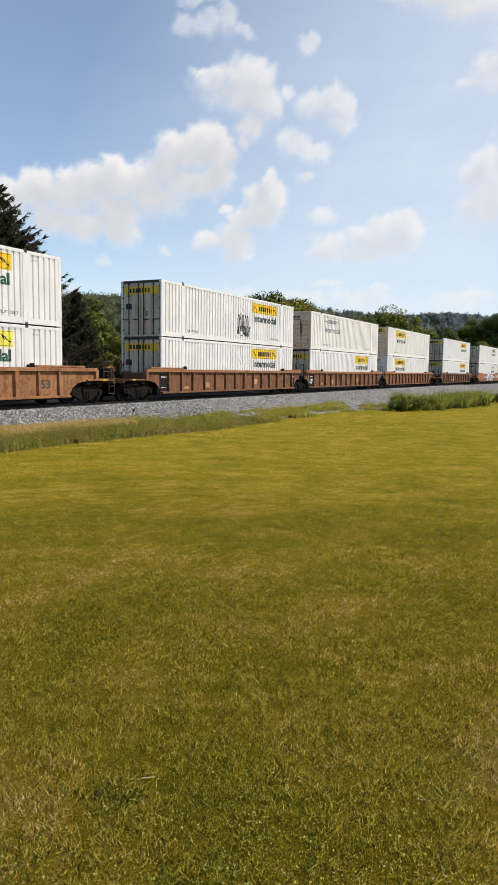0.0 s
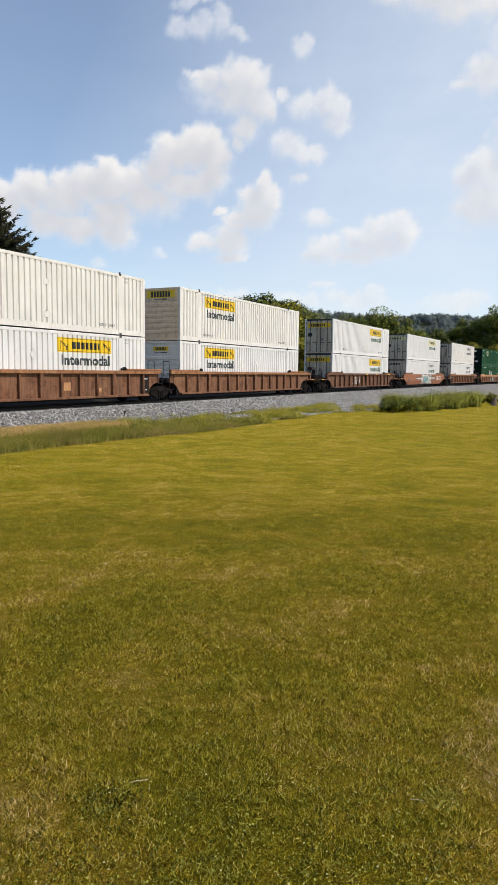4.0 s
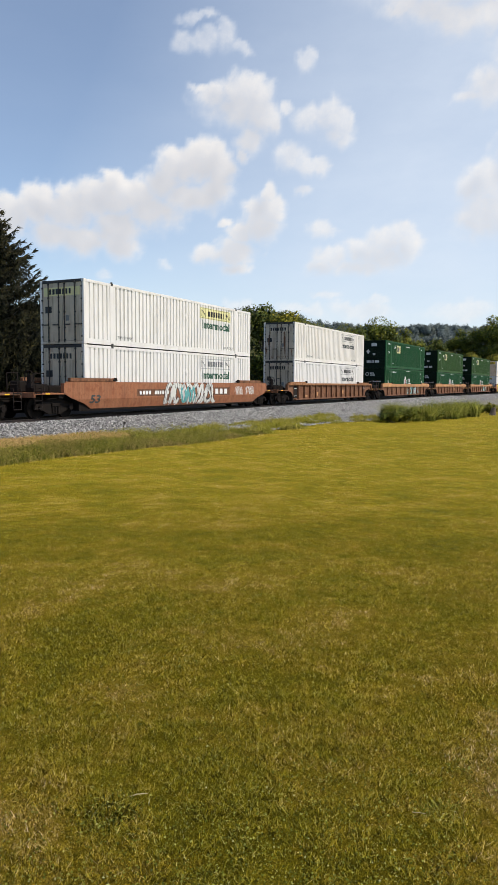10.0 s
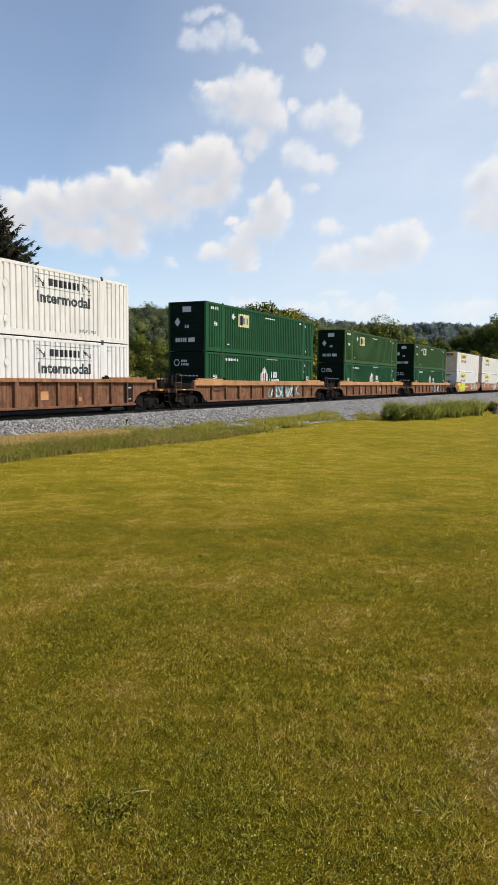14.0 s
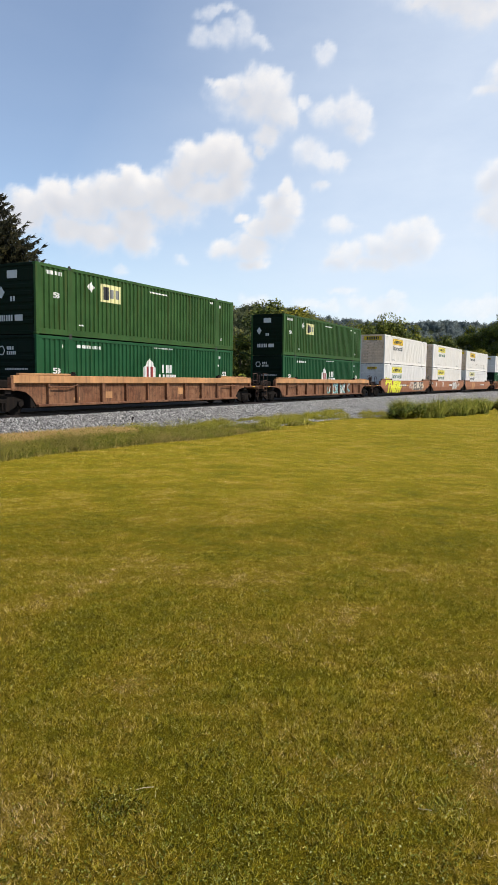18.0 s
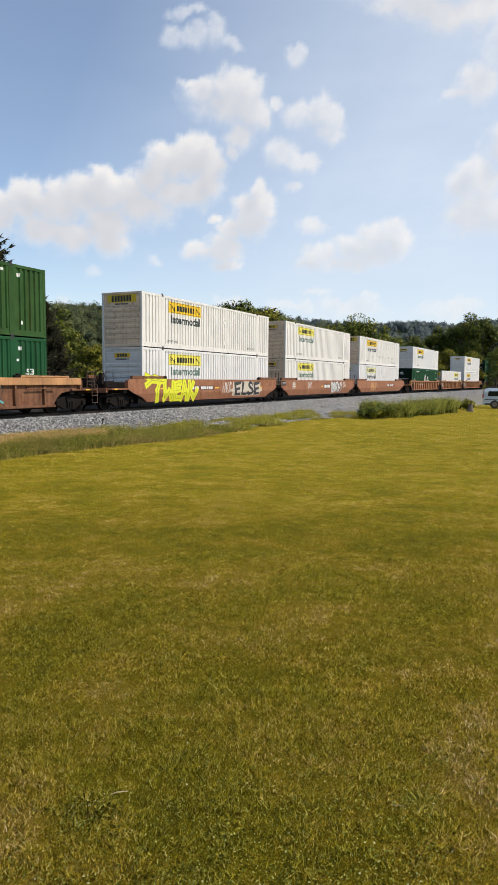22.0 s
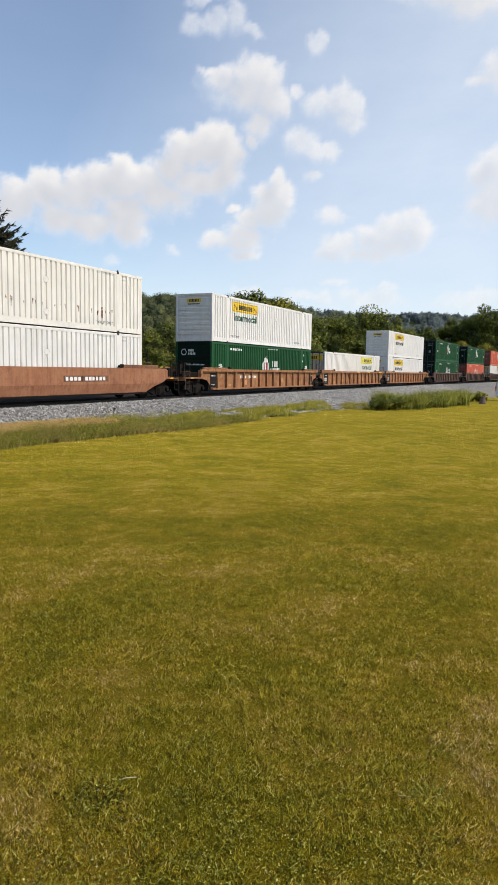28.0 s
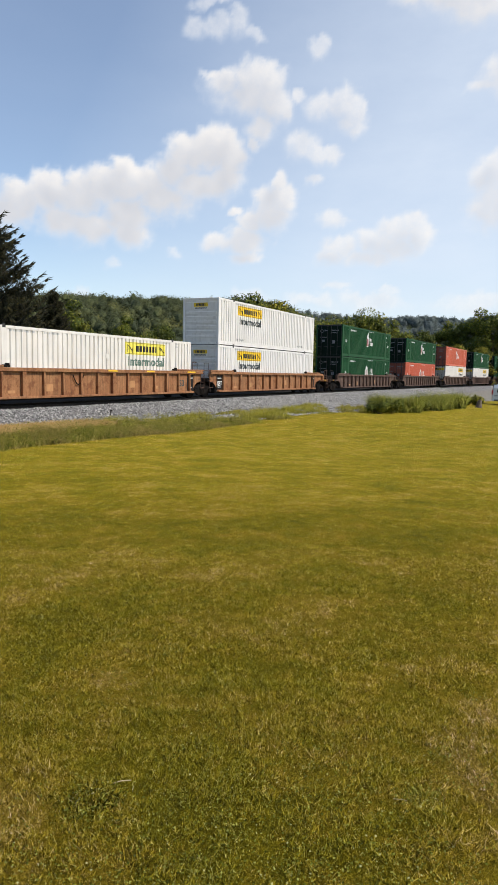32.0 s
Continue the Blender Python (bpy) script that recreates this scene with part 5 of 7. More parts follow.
            for a, b, z in ((-6.6, -6.2, 1.02), (-0.4, 0.1, 1.02), (6.2, 6.6, 1.02)) if style == "smooth" else ((0.2, 0.9, 1.49), (3.4, 4.1, 1.49), (7.4, 8.3, 1.49)):
                part("reflector", kept("tick%s%d" % (style, a * 10), lambda: finish(_r([(a, b, z, z + 0.075)], y), "reflector", SIGN_YELLOW)), car, None, "yellow reflector strip")
        elif k == "spots":
            for x, z, w, h in ((-3.9, 0.6, 0.5, 0.3), (2.1, 0.7, 0.45, 0.35), (-6.0, 0.55, 0.4, 0.12), (4.2, 0.62, 0.4, 0.16)):
                part("paint_patch", kept("spot%s%d" % (style, x * 10), lambda: finish(_r([(x, x + w, z, z + h)], face), "paint_patch", PAINT["tan"])), car, None, "patch of fresh tan paint")
        elif k == "yellow_tag":
            runs = (((-8.0, 1.72), (-7.35, 1.50), (-6.15, 1.42)), ((-7.95, 1.25), (-7.2, 1.62), (-6.5, 1.50)), ((-6.75, 1.35), (-6.95, 0.95), (-6.85, 0.42)), ((-6.2, 1.30), (-6.15, 0.50), (-5.75, 0.92), (-5.4, 0.48), (-5.3, 1.38)),
                    ((-4.5, 1.38), (-5.02, 1.34), (-5.05, 0.50), (-4.5, 0.48)), ((-5.0, 0.92), (-4.62, 0.98)), ((-4.38, 0.44), (-4.1, 1.40), (-3.78, 0.44)), ((-4.3, 0.78), (-3.85, 0.84)), ((-3.55, 1.42), (-3.58, 0.42)), ((-3.1, 1.38), (-3.5, 0.92), (-2.95, 0.46), (-2.65, 0.95)))
            for ink, w, dy in ((SPRAY_OLIVE, 0.195, 0.0), (SPRAY_YELLOW, 0.17, -0.004), (SPRAY_OLIVE, 0.014, -0.009)):
                bm = bmesh.new()
                y = face + dy
                for run in runs:
                    for (ax, az), (bx, bz) in zip(run, run[1:]):
                        d = math.hypot(bx - ax, bz - az)
                        ex, ez = (bx - ax) / d * w, (bz - az) / d * w
                        y -= 0.0001
                        poly(bm, [(ax - ex * 0.8 - ez, az - ez * 0.8 + ex), (ax - ex * 0.8 + ez, az - ez * 0.8 - ex), (bx + ex * 0.8 + ez * 0.8, bz + ez * 0.8 - ex * 0.8), (bx + ex * 0.8 - ez * 1.1, bz + ez * 0.8 + ex * 1.1)], y)
                for f in bm.faces:
                    f.normal_update()
                    if f.normal.y > 0:
                        f.normal_flip()
                part("graffiti", finish(bm, "graffiti", ink), car, None, "bright yellow sprayed letters" if w == 0.17 else "dark sprayed outlines")
        elif k == "else_tag":
            for ink, d, y in ((SPRAY_CREAM, 0.09, 0.0), (SPRAY_BLACK, 0.0, -0.004)):
                if d:
                    rnd, bm = random.Random(72), bmesh.new()
                    poly(bm, [(2.0, 0.52), (6.3, 0.48), (6.35, 1.40), (4.2, 1.46), (2.05, 1.42)], face + 0.001)
                    for q in range(34):
                        cx, r = 1.75 + 4.7 * (q + 0.5) / 34 + rnd.uniform(-0.1, 0.1), rnd.uniform(0.20, 0.36) if 3 < q < 31 else rnd.uniform(0.08, 0.16)
                        cz = rnd.uniform(0.48 + r, 1.47 - r)
                        poly(bm, [(cx + r * math.cos(k * 0.5236), cz + r * math.sin(k * 0.5236)) for k in range(12)], face - 0.00005 * q)
                    for f in bm.faces:
                        f.normal_update()
                        if f.normal.y > 0:
                            f.normal_flip()
                else:
                    bm = letters("ELSE", 2.3, 6.2, 0.52, 1.42, face + y)
                    for v in bm.verts:
                        v.co.x += 0.10 * math.sin(5 * v.co.z + 2 * v.co.x)
                        v.co.z += 0.07 * math.sin(4.3 * v.co.x) * (v.co.z - 0.5)
                part("graffiti", finish(bm, "graffiti", ink), car, None, "black sprayed letters on white" if not d else "white sprayed ground")
            part("graffiti", finish(scribble(8, 0.6, 1.7, 0.7, 1.4, 0.035, 6), "graffiti", SPRAY_WHITE), car, Matrix.Translation((0, face, 0)), "thin white sprayed tag")
        elif k == "white_tag":
            for ink, bm in bubble_tag(31, -1.9, 3.1, 0.46, 1.48, 0.22, 11, face):
                part("graffiti", finish(bm, "graffiti", ink), car, None, "white sprayed letters with black outlines")
            bm = scribble(37, -0.4, 0.9, 0.5, 1.3, 0.14, 4)
            for v in bm.verts:
                v.co.y += face - 0.010
            part("graffiti", finish(bm, "graffiti", SPRAY_TEAL), car, None, "teal sprayed fill")
            for seed, a, b in ((38, 5.75, 6.7), (39, 7.1, 8.2)):
                bm = scribble(seed, a, b, 0.85, 1.35, 0.028, 9, 1.5)
                for v in bm.verts:
                    v.co.y += face - 0.002
                part("graffiti", finish(bm, "graffiti", SPRAY_WHITE), car, None, "small white sprayed tag")
        elif k == "plain_name":
            def bars4():
                bm = bmesh.new()
                word_bars(bm, -4.25, -3.2, 0.96, 1.14, 4, 1, face - 0.004)
                word_bars(bm, -2.95, -1.6, 0.96, 1.14, 6, 2, face - 0.004)
                return finish(bm, "car_marks", WHITE_INK)
            nb = part("number_panel", kept("plainpanel", lambda: finish(_r([(-4.45, -1.3, 0.88, 1.22)], face), "number_panel", PAINT["sooty"])), car, None, "dark brown panel")
            part("car_marks", kept("plainname", bars4), nb, None, "white bars of a car number")
        elif k == "logo_right":
            bm = bmesh.new()
            word_bars(bm, 3.2, 4.8, 0.92, 1.22, 3, 4, face - 0.004)
            lb = part("logo_panel", finish(_r([(2.6, 5.0, 0.84, 1.30)], face), "logo_panel", PAINT["sooty"]), car, None, "dark brown panel")
            part("logo_shapes", finish(bm, "logo_shapes", WHITE_INK), lb, None, "white block shapes")
        elif k == "grey_tag":
            for ink, bm in bubble_tag(41, 2.3, 5.0, 0.5, 1.4, 0.16, 8, face):
                part("graffiti", finish(bm, "graffiti", ink), car, None, "grey and black sprayed graffiti")
        elif k == "low_tag":
            for ink, bm in bubble_tag(51, 0.8, 5.2, 0.46, 1.27, 0.17, 8, face):
                part("graffiti", finish(bm, "graffiti", ink), car, None, "white sprayed letters with black outlines")
            bm = scribble(53, 0.2, 5.6, 0.5, 1.2, 0.09, 5)
            for v in bm.verts:
                v.co.y += face - 0.010
            part("graffiti", finish(bm, "graffiti", SPRAY_TEAL), car, None, "teal sprayed dabs")
        elif k == "thin_tag":
            bm = scribble(61, -3.0, -1.0, 0.6, 1.25, 0.04, 9)
            for v in bm.verts:
                v.co.y += face - 0.002
            part("graffiti", finish(bm, "graffiti", SPRAY_WHITE), car, None, "thin white sprayed tag")
        elif k == "cable":
            def cable():
                bm = bmesh.new()
                pts = [(-2.2 + 0.12 * i, 1.30 - 0.42 * math.sin(math.pi * i / 6)) for i in range(7)]
                for (ax, az), (bx, bz) in zip(pts, pts[1:]):
                    rod(bm, (ax, face - 0.06, az), (bx, face - 0.06, bz), 0.025, 6)
                return finish(bm, "cable", GREASE)
            part("cable", kept("cable", cable), car, None, "black cable hanging in a loop")
        elif k == "125T":
            pl = part("data_plate", boxes_mesh("data_plate", IRON, [(-9.1, -8.35, face - 0.02, face, 1.15, 1.5)]), car, None, "black unit plate")
            part("lettering", finish(letters("125T", -9.02, -8.43, 1.24, 1.42, face - 0.026), "lettering", WHITE_INK), pl, None, "white painted letters")
            for seed, x, w in ((81, -7.0, 0.6), (82, -3.6, 0.8), (83, 5.6, 0.7)):
                bm = scribble(seed, x, x + w, 0.90, 1.42, 0.022, 10, 1.5)
                for v in bm.verts:
                    v.co.y += face - 0.002
                part("graffiti", finish(bm, "graffiti", SPRAY_WHITE), car, None, "thin white sprayed tag")
        elif k == "pale_patch":
            bm = scribble(91, -4.4, -2.3, 0.5, 1.45, 0.15, 9, 1.3)
            for v in bm.verts:
                v.co.y += face
            part("paint_patch", finish(bm, "paint_patch", PAINT["tan"]), car, None, "pale scuffed patch")
    on_side = ("graffiti", "lettering", "car_marks", "number_panel", "logo_panel", "logo_shapes", "paint_patch", "reflector", "data_plate", "data_marks")
    for ob in list(car.children) + [q for c in car.children for q in c.children]:
        kind = ob.name.split(".")[0]
        if kind in ("car_marks", "logo_shapes", "data_marks"):
            tagged(ob, kind="stuff")
        if style == "smooth" and kind in on_side and ob.data.name not in TUCKED:
            TUCKED.add(ob.data.name)
            bm = bmesh.new()
            bm.from_mesh(ob.data)
            tuck(bm)
            bm.to_mesh(ob.data)
            bm.free()
    return car


# ---------------- make up the train, from its head end ----------------
WL = "white corrugated 53-foot container with "
# low box, high box: (paint, doors on the left, logo, label, marks); car: (style, paint, label, marks); gap to the next
W = "white"
UNITS = [
    ((W, True, "lemon", WL + "a pale yellow logo, in the well", "g"), (W, True, "yellow", WL + "a yellow logo, stacked on top", "g"), ("rib", "orange", "faded rust-orange ribbed well car with two white boxes", ("53r", "spots")), COUPLED),
    ((W, True, "yellow", WL + "a yellow logo, in the well", ""), (W, True, "yellow", WL + "a yellow logo and black graffiti", "t"), ("rib", "brown", "rust-brown ribbed well car carrying graffitied white boxes", ("spots", "53r", "plates")), JOINED),
    ((W, True, "yellow", WL + "a yellow logo, in the well", ""), ("cream", False, "grey", "yellowed white container with faded grey lettering and rust", "r"), ("rib", "brown", "rust-brown ribbed well car under a yellowed box", ("plates", "251", "spots", "cable")), JOINED),
    ((W, False, "yellow", WL + "a yellow logo, in the well", ""), ("cream", False, "yellow", "dull white container with a yellow logo, stacked on top", ""), ("rib", "brown", "rust-brown ribbed well car under dull white boxes", ()), COUPLED),
    ((W, True, "yellow", WL + "a yellow logo, in the well", "g"), (W, True, "yellow", WL + "a yellow logo and green lettering", "g"), ("rib", "sooty", "dark rust-brown ribbed well car with a thin white tag", ("thin_tag", "tick", "53r")), COUPLED),
    ((W, True, "grey", WL + "a faded outlined logo, in the well", "g"), (W, True, "pale", WL + "a faded pale yellow logo", "g"), ("smooth", "smooth", "smooth-sided red-brown well car with white and teal graffiti", ("53l", "white_tag", "plain_name", "logo_right")), COUPLED),
    ((W, True, "grey", WL + "dark lettering, in the well", "d"), ("cream", True, "grey", "grimy white container with dark lettering, stacked on top", "rd"), ("rib", "brown", "dark brown ribbed well car under grimy white boxes", ("spots", "plates")), COUPLED),
    (("green", False, "low", "dark green corrugated container with a white shield, in the well", ""), ("green", False, "frame", "dark green corrugated container with a square yellow sign", ""), ("light", "brown", "brown well car with a tan top chord and white tags", ("low_tag",)), COUPLED),
    (("green", False, "low", "dark green corrugated container with a white shield, in the well", ""), ("olive", False, "frame", "faded olive-green corrugated container with a square yellow sign", ""), ("light", "brown", "brown well car with a tan top chord", ("spots",)), COUPLED),
    (("green", False, "low", "dark green corrugated container with a white shield, in the well", ""), ("olive", False, "frame", "faded olive-green corrugated container with a square yellow sign", ""), ("light", "brown", "brown well car with a tan chord and white graffiti", ("low_tag",)), COUPLED),
    ((W, False, "lemon", WL + "a pale yellow logo, in the well", ""), ("cream", False, "yellow", "dull white container with a yellow logo, stacked on top", ""), ("smooth", "faded", "smooth red-brown well car with yellow and black graffiti", ("yellow_tag", "else_tag", "dark_name", "tick")), JOINED),
    (("cream", False, "lemon", "dull white container with a pale yellow logo, in the well", ""), ("cream", False, "lemon", "dull white container with a lemon logo, stacked on top", ""), ("smooth", "faded", "smooth red-brown well car with a white logo panel", ("logo", "grey_tag", "tick", "125T")), JOINED),
    ((W, False, "pale", WL + "a faded logo, in the well", ""), ("cream", False, "yellow", "dull white container with rust stains and a yellow logo", "s"), ("smooth", "faded", "smooth red-brown well car with a pale scuffed patch", ("dark_name", "pale_patch")), COUPLED),
    (("green", False, "low", "dark green corrugated container with a white shield, in the well", ""), (W, False, "yellow", WL + "a yellow logo, on a green box", "g"), ("rib", "orange", "rust-orange ribbed well car carrying a white over a green box", ("53r", "plates", "name", "spots")), JOINED),
    (("cream", True, "lemon", "yellowed white container with a lemon logo, alone in its well", ""), None, ("rib", "orange", "rust-orange ribbed well car with a single white box", ("plates", "1251", "53r", "spots", "tick", "cable")), JOINED),
    ((W, False, "yellow", WL + "a yellow logo, in the well", ""), (W, False, "yellow", WL + "a yellow logo, stacked on top", ""), ("rib", "orange", "rust-orange ribbed well car under two clean white boxes", ("plates", "251", "spots")), COUPLED),
    (("green", True, "low", "dark green container with a white shield, in the well", ""), ("green", True, "mid", "dark green container with a white shield, stacked on top", ""), ("rib", "umber", "dark grey-brown ribbed well car under two green boxes", ("spots",)), COUPLED),
    (("red", True, "low", "orange-red container with a white shield, in the well", ""), ("green", True, "mid", "dark green container stacked on an orange-red one", ""), ("rib", "umber", "dark grey-brown ribbed well car under a red and a green box", ()), COUPLED),
    (("cream", True, "yellow", "dull white container with a yellow logo, in the well", ""), ("red", True, "mid", "orange-red container stacked on a white one", ""), ("rib", "umber", "dark grey-brown ribbed well car under a white and a red box", ()), COUPLED),
    (("cream", True, "yellow", "dull white container with a yellow logo, in the well", ""), ("green", True, "mid", "dark green container stacked on a white one", ""), ("rib", "umber", "dark grey-brown ribbed well car under a white and a green box", ()), COUPLED),
    (("green", True, "low", "dark green container with a white shield, in the well", ""), ("green", True, "mid", "dark green container with a white shield, stacked on top", ""), ("rib", "umber", "dark grey-brown ribbed well car under two green boxes", ()), COUPLED),
    (("green", True, "low", "dark green container with a white shield, in the well", ""), ("green", True, "mid", "dark green container with a white shield, stacked on top", ""), ("rib", "umber", "dark grey-brown ribbed well car under two green boxes", ()), COUPLED)]


def make_train():
    at, before = FIRST, COUPLED
    for low, high, (style, paint, label, marks), gap in UNITS:
        mid = at + CLEN / 2
        car = well_car(style, paint, before == JOINED, gap == JOINED, label, marks)
        movers.append((car, mid, 0.0))
        car["mid"] = mid
        for spec, lift in ((low, FLOOR), (high, FLOOR + CHGT)):
            if spec:
                colour, doors, logo, lab, extra = spec
                movers.append((container(colour, doors, logo, lab, lift > 1, extra), mid, lift))
        at, before = at + gap, gap


make_train()


# ---------------- grass ----------------
def blade_material(name, stops, patch=None):
    m = mat(name, rough=0.9, spec=0.08)
    n = Nodes(m)
    c = n.ramp(n.island(), stops)
    if patch:
        big = n.noise(patch[0], 5, 0.62)
        c = n.mix(n.ramp(big, [(0.42, (0, 0, 0)), (0.62, (1, 1, 1))]), c, n.ramp(n.island(), patch[1]))
    n.colour(c)
    return m


def turf_material(name, lo, hi):
    m = mat(name, rough=0.95, spec=0.05)
    n = Nodes(m)
    k = n.ramp(n.island(), [(0.0, (lo, lo, lo * 0.9)), (0.45, (1.0, 1.0, 1.0)), (0.80, (hi * 0.70, hi * 0.74, hi)), (0.92, (hi * 0.86, hi * 0.92, hi * 2.2)), (1.0, (hi * 1.25, hi * 1.35, hi * 6.0))])
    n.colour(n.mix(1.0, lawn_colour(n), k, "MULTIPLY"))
    return m


def soft_up(rng, n, k, wild=0.42):
    """Leaf blades scatter light as a whole: their shading leans upward, each a little its own way."""
    d = rng.standard_normal((n, 3)) * wild + np.array([0, 0, 1.0])
    d /= np.linalg.norm(d, axis=1)[:, None]
    return np.repeat(d, k, axis=0)


def blades(name, x, y, z, high, wide, lean, rng, material, seg=1, droop=0.35, spread_out=True, aim=None):
    """Grass blades as thin tapering strips, bent over at the tip."""
    n = len(x)
    a, b = rng.random(n) * 6.283, rng.random(n) * 6.283
    if aim is not None:
        b = aim
    dx, dy = np.cos(a) * wide / 2, np.sin(a) * wide / 2
    lx, ly = np.cos(b) * lean * high, np.sin(b) * lean * high
    if seg == 1:
        co = np.stack([np.stack([x - dx, y - dy, z], -1), np.stack([x + dx, y + dy, z], -1), np.stack([x + lx, y + ly, z + high], -1)], 1)
        fa = np.arange(n * 3).reshape(n, 3)
        return raw_mesh(name, co.reshape(-1, 3), fa, material, soft_up(rng, n, 3, 0.5), spread_out)
    rows = []
    for k in range(seg + 1):
        f = k / seg
        w = (1 - f) ** 0.7 if k < seg else 0.06
        px, py, pz = x + lx * f * f, y + ly * f * f, z + high * (f - droop * lean * f ** 3)
        rows += [np.stack([px - dx * w, py - dy * w, pz], -1), np.stack([px + dx * w, py + dy * w, pz], -1)]
    co = np.stack(rows, 1)
    k = 2 * (seg + 1)
    quad = np.array([(2 * i, 2 * i + 1, 2 * i + 3, 2 * i + 2) for i in range(seg)])
    fa = (quad[None] + (np.arange(n) * k)[:, None, None]).reshape(-1, 4)
    return raw_mesh(name, co.reshape(-1, 3), fa, material, soft_up(rng, n, k), spread_out)


TURF, FAR_TURF = turf_material("turf_blades", 0.15, 2.5), turf_material("far_turf_blades", 0.40, 2.15)
WEEDS = blade_material("weed_blades", [(0.0, (0.060, 0.076, 0.010)), (0.5, (0.165, 0.172, 0.022)), (0.85, (0.29, 0.27, 0.05)), (1.0, (0.46, 0.36, 0.11))], (0.55, [(0.0, (0.070, 0.076, 0.012)), (0.5, (0.20, 0.175, 0.035)), (1.0, (0.46, 0.33, 0.13))]))
SEED = blade_material("seed_heads", [(0.0, (0.30, 0.19, 0.06)), (0.5, (0.52, 0.33, 0.12)), (1.0, (0.66, 0.46, 0.21))])
# near-black greens: the train's shade put into the colour of the weeds
DARKENED_WEEDS = blade_material("shade_weeds", [(0.0, (0.012, 0.020, 0.006)), (0.6, (0.026, 0.038, 0.009)), (1.0, (0.05, 0.065, 0.014))])
CLOVER = blade_material("clover_leaves", [(0.0, (0.085, 0.10, 0.010)), (0.5, (0.18, 0.19, 0.025)), (0.95, (0.33, 0.33, 0.07)), (1.0, (0.46, 0.45, 0.18))])
TUFTS = blade_material("tuft_blades", [(0.0, (0.085, 0.10, 0.010)), (0.5, (0.25, 0.25, 0.022)), (1.0, (0.48, 0.42, 0.08))], (0.35, [(0.0, (0.09, 0.10, 0.016)), (0.5, (0.26, 0.235, 0.04)), (1.0, (0.50, 0.41, 0.14))]))
REEDS = blade_material("reed_blades", [(0.0, (0.060, 0.085, 0.012)), (0.5, (0.17, 0.195, 0.024)), (1.0, (0.38, 0.36, 0.08))])


def edge_u(s):
    """Where the mown lawn ends, by the way along the track."""
    return np.interp(s, [0, 12, 15.4, 18, 21, 24, 29, 36, 41, 60, 90], [13.9, 13.85, 14.0, 13.85, 13.5, 13.45, 13.4, 12.9, 11.6, 8.4, 7.5])


def make_turf():
    rng = np.random.default_rng(5)
    parts = []
    for r0, r1, per, wide, high in ((0.9, 3.6, 50000, 0.0034, 0.0165), (3.6, 7, 19000, 0.0045, 0.0150), (7, 13, 6200, 0.0068, 0.0135), (13, 30, 900, 0.013, 0.017), (30, 62, 80, 0.032, 0.024)):
        n = int(per * math.radians(60) / 2 * (r1 * r1 - r0 * r0))
        r = np.sqrt(r0 * r0 + (r1 * r1 - r0 * r0) * rng.random(n))
        a = np.radians(-29 + 61 * rng.random(n))
        # the thick turf thins out to both sides and towards the feet
        thin = (rng.random(n) < np.clip((31 - np.abs(np.degrees(a) - 1.5)) / 8, 0, 1)) & (rng.random(n) < np.clip((r - 0.9) / 0.9, 0, 1))
        r, a = r[thin], a[thin]
        n = len(r)
        x, y = r * np.sin(a), r * np.cos(a)
        u = x * NRM.x + y * NRM.y
        g = 0.55 * lumps(x, y, 0.045, 1) + 0.45 * lumps(x, y, 0.16, 2)
        keep = (u < np.minimum(edge_u(x * DIR.x + y * DIR.y) + 0.9, 16.2)) & (rng.random(n) < 0.62 + 0.75 * g)
        x, y, g = x[keep], y[keep], g[keep]
        n = len(x)
        h = high * (0.45 + 0.8 * rng.random(n) ** 2) * (0.45 + 1.3 * g)
        stray = rng.random(n) < 0.012
        h[stray] *= 1.9
        parts.append((x, y, lawn_z(x, y) - 0.004 + 0.026 * np.clip(g - 0.4, 0, 1), h, wide * (0.6 + 0.8 * rng.random(n)), 0.2 + 1.5 * rng.random(n)))
    for name, rows, material in (("lawn_grass", parts[:2], TURF), ("far_lawn_grass", parts[2:], FAR_TURF)):
        x, y, z, h, w, l = (np.concatenate(c) for c in zip(*rows))
        tagged(new(name, blades(name, x, y, z, h, w, l, rng, material)), "short mown lawn grass with dry straw patches", "grass", kind="stuff")
    # clover and broad-leaved weeds pressed into the turf
    cx, cy = [], []
    for k in range(150):
        r, a = 1.9 + 9 * rng.random() ** 1.3, math.radians(-25 + 50 * rng.random())
        m = int(12 + 60 * rng.random() ** 2)
        q = 0.03 + 0.09 * rng.random()
        cx.append(r * math.sin(a) + q * rng.standard_normal(m))
        cy.append(r * math.cos(a) + q * rng.standard_normal(m))
    for x0, y0, m, q in ((-0.50, 2.50, 150, 0.09), (-0.83, 2.05, 170, 0.10), (0.40, 4.2, 90, 0.1), (-1.1, 6.4, 90, 0.2)):
        cx.append(x0 + q * rng.standard_normal(m))
        cy.append(y0 + q * rng.standard_normal(m))
    r, a = 1.8 + 9 * rng.random(26000) ** 1.5, np.radians(-25 + 50 * rng.random(26000))
    thick = rng.random(26000) < np.clip(2.2 * (lumps(r * np.sin(a), r * np.cos(a), 0.55, 6) - 0.35), 0.05, 1)
    cx.append((r * np.sin(a))[thick])
    cy.append((r * np.cos(a))[thick])
    x, y = np.concatenate(cx), np.concatenate(cy)
    n = len(x)
    c = np.stack([x, y, lawn_z(x, y) + 0.012 + 0.022 * rng.random(n)], -1)
    t = rng.standard_normal((n, 3)) * np.array([1, 1, 0.35])
    t /= np.linalg.norm(t, axis=1)[:, None]
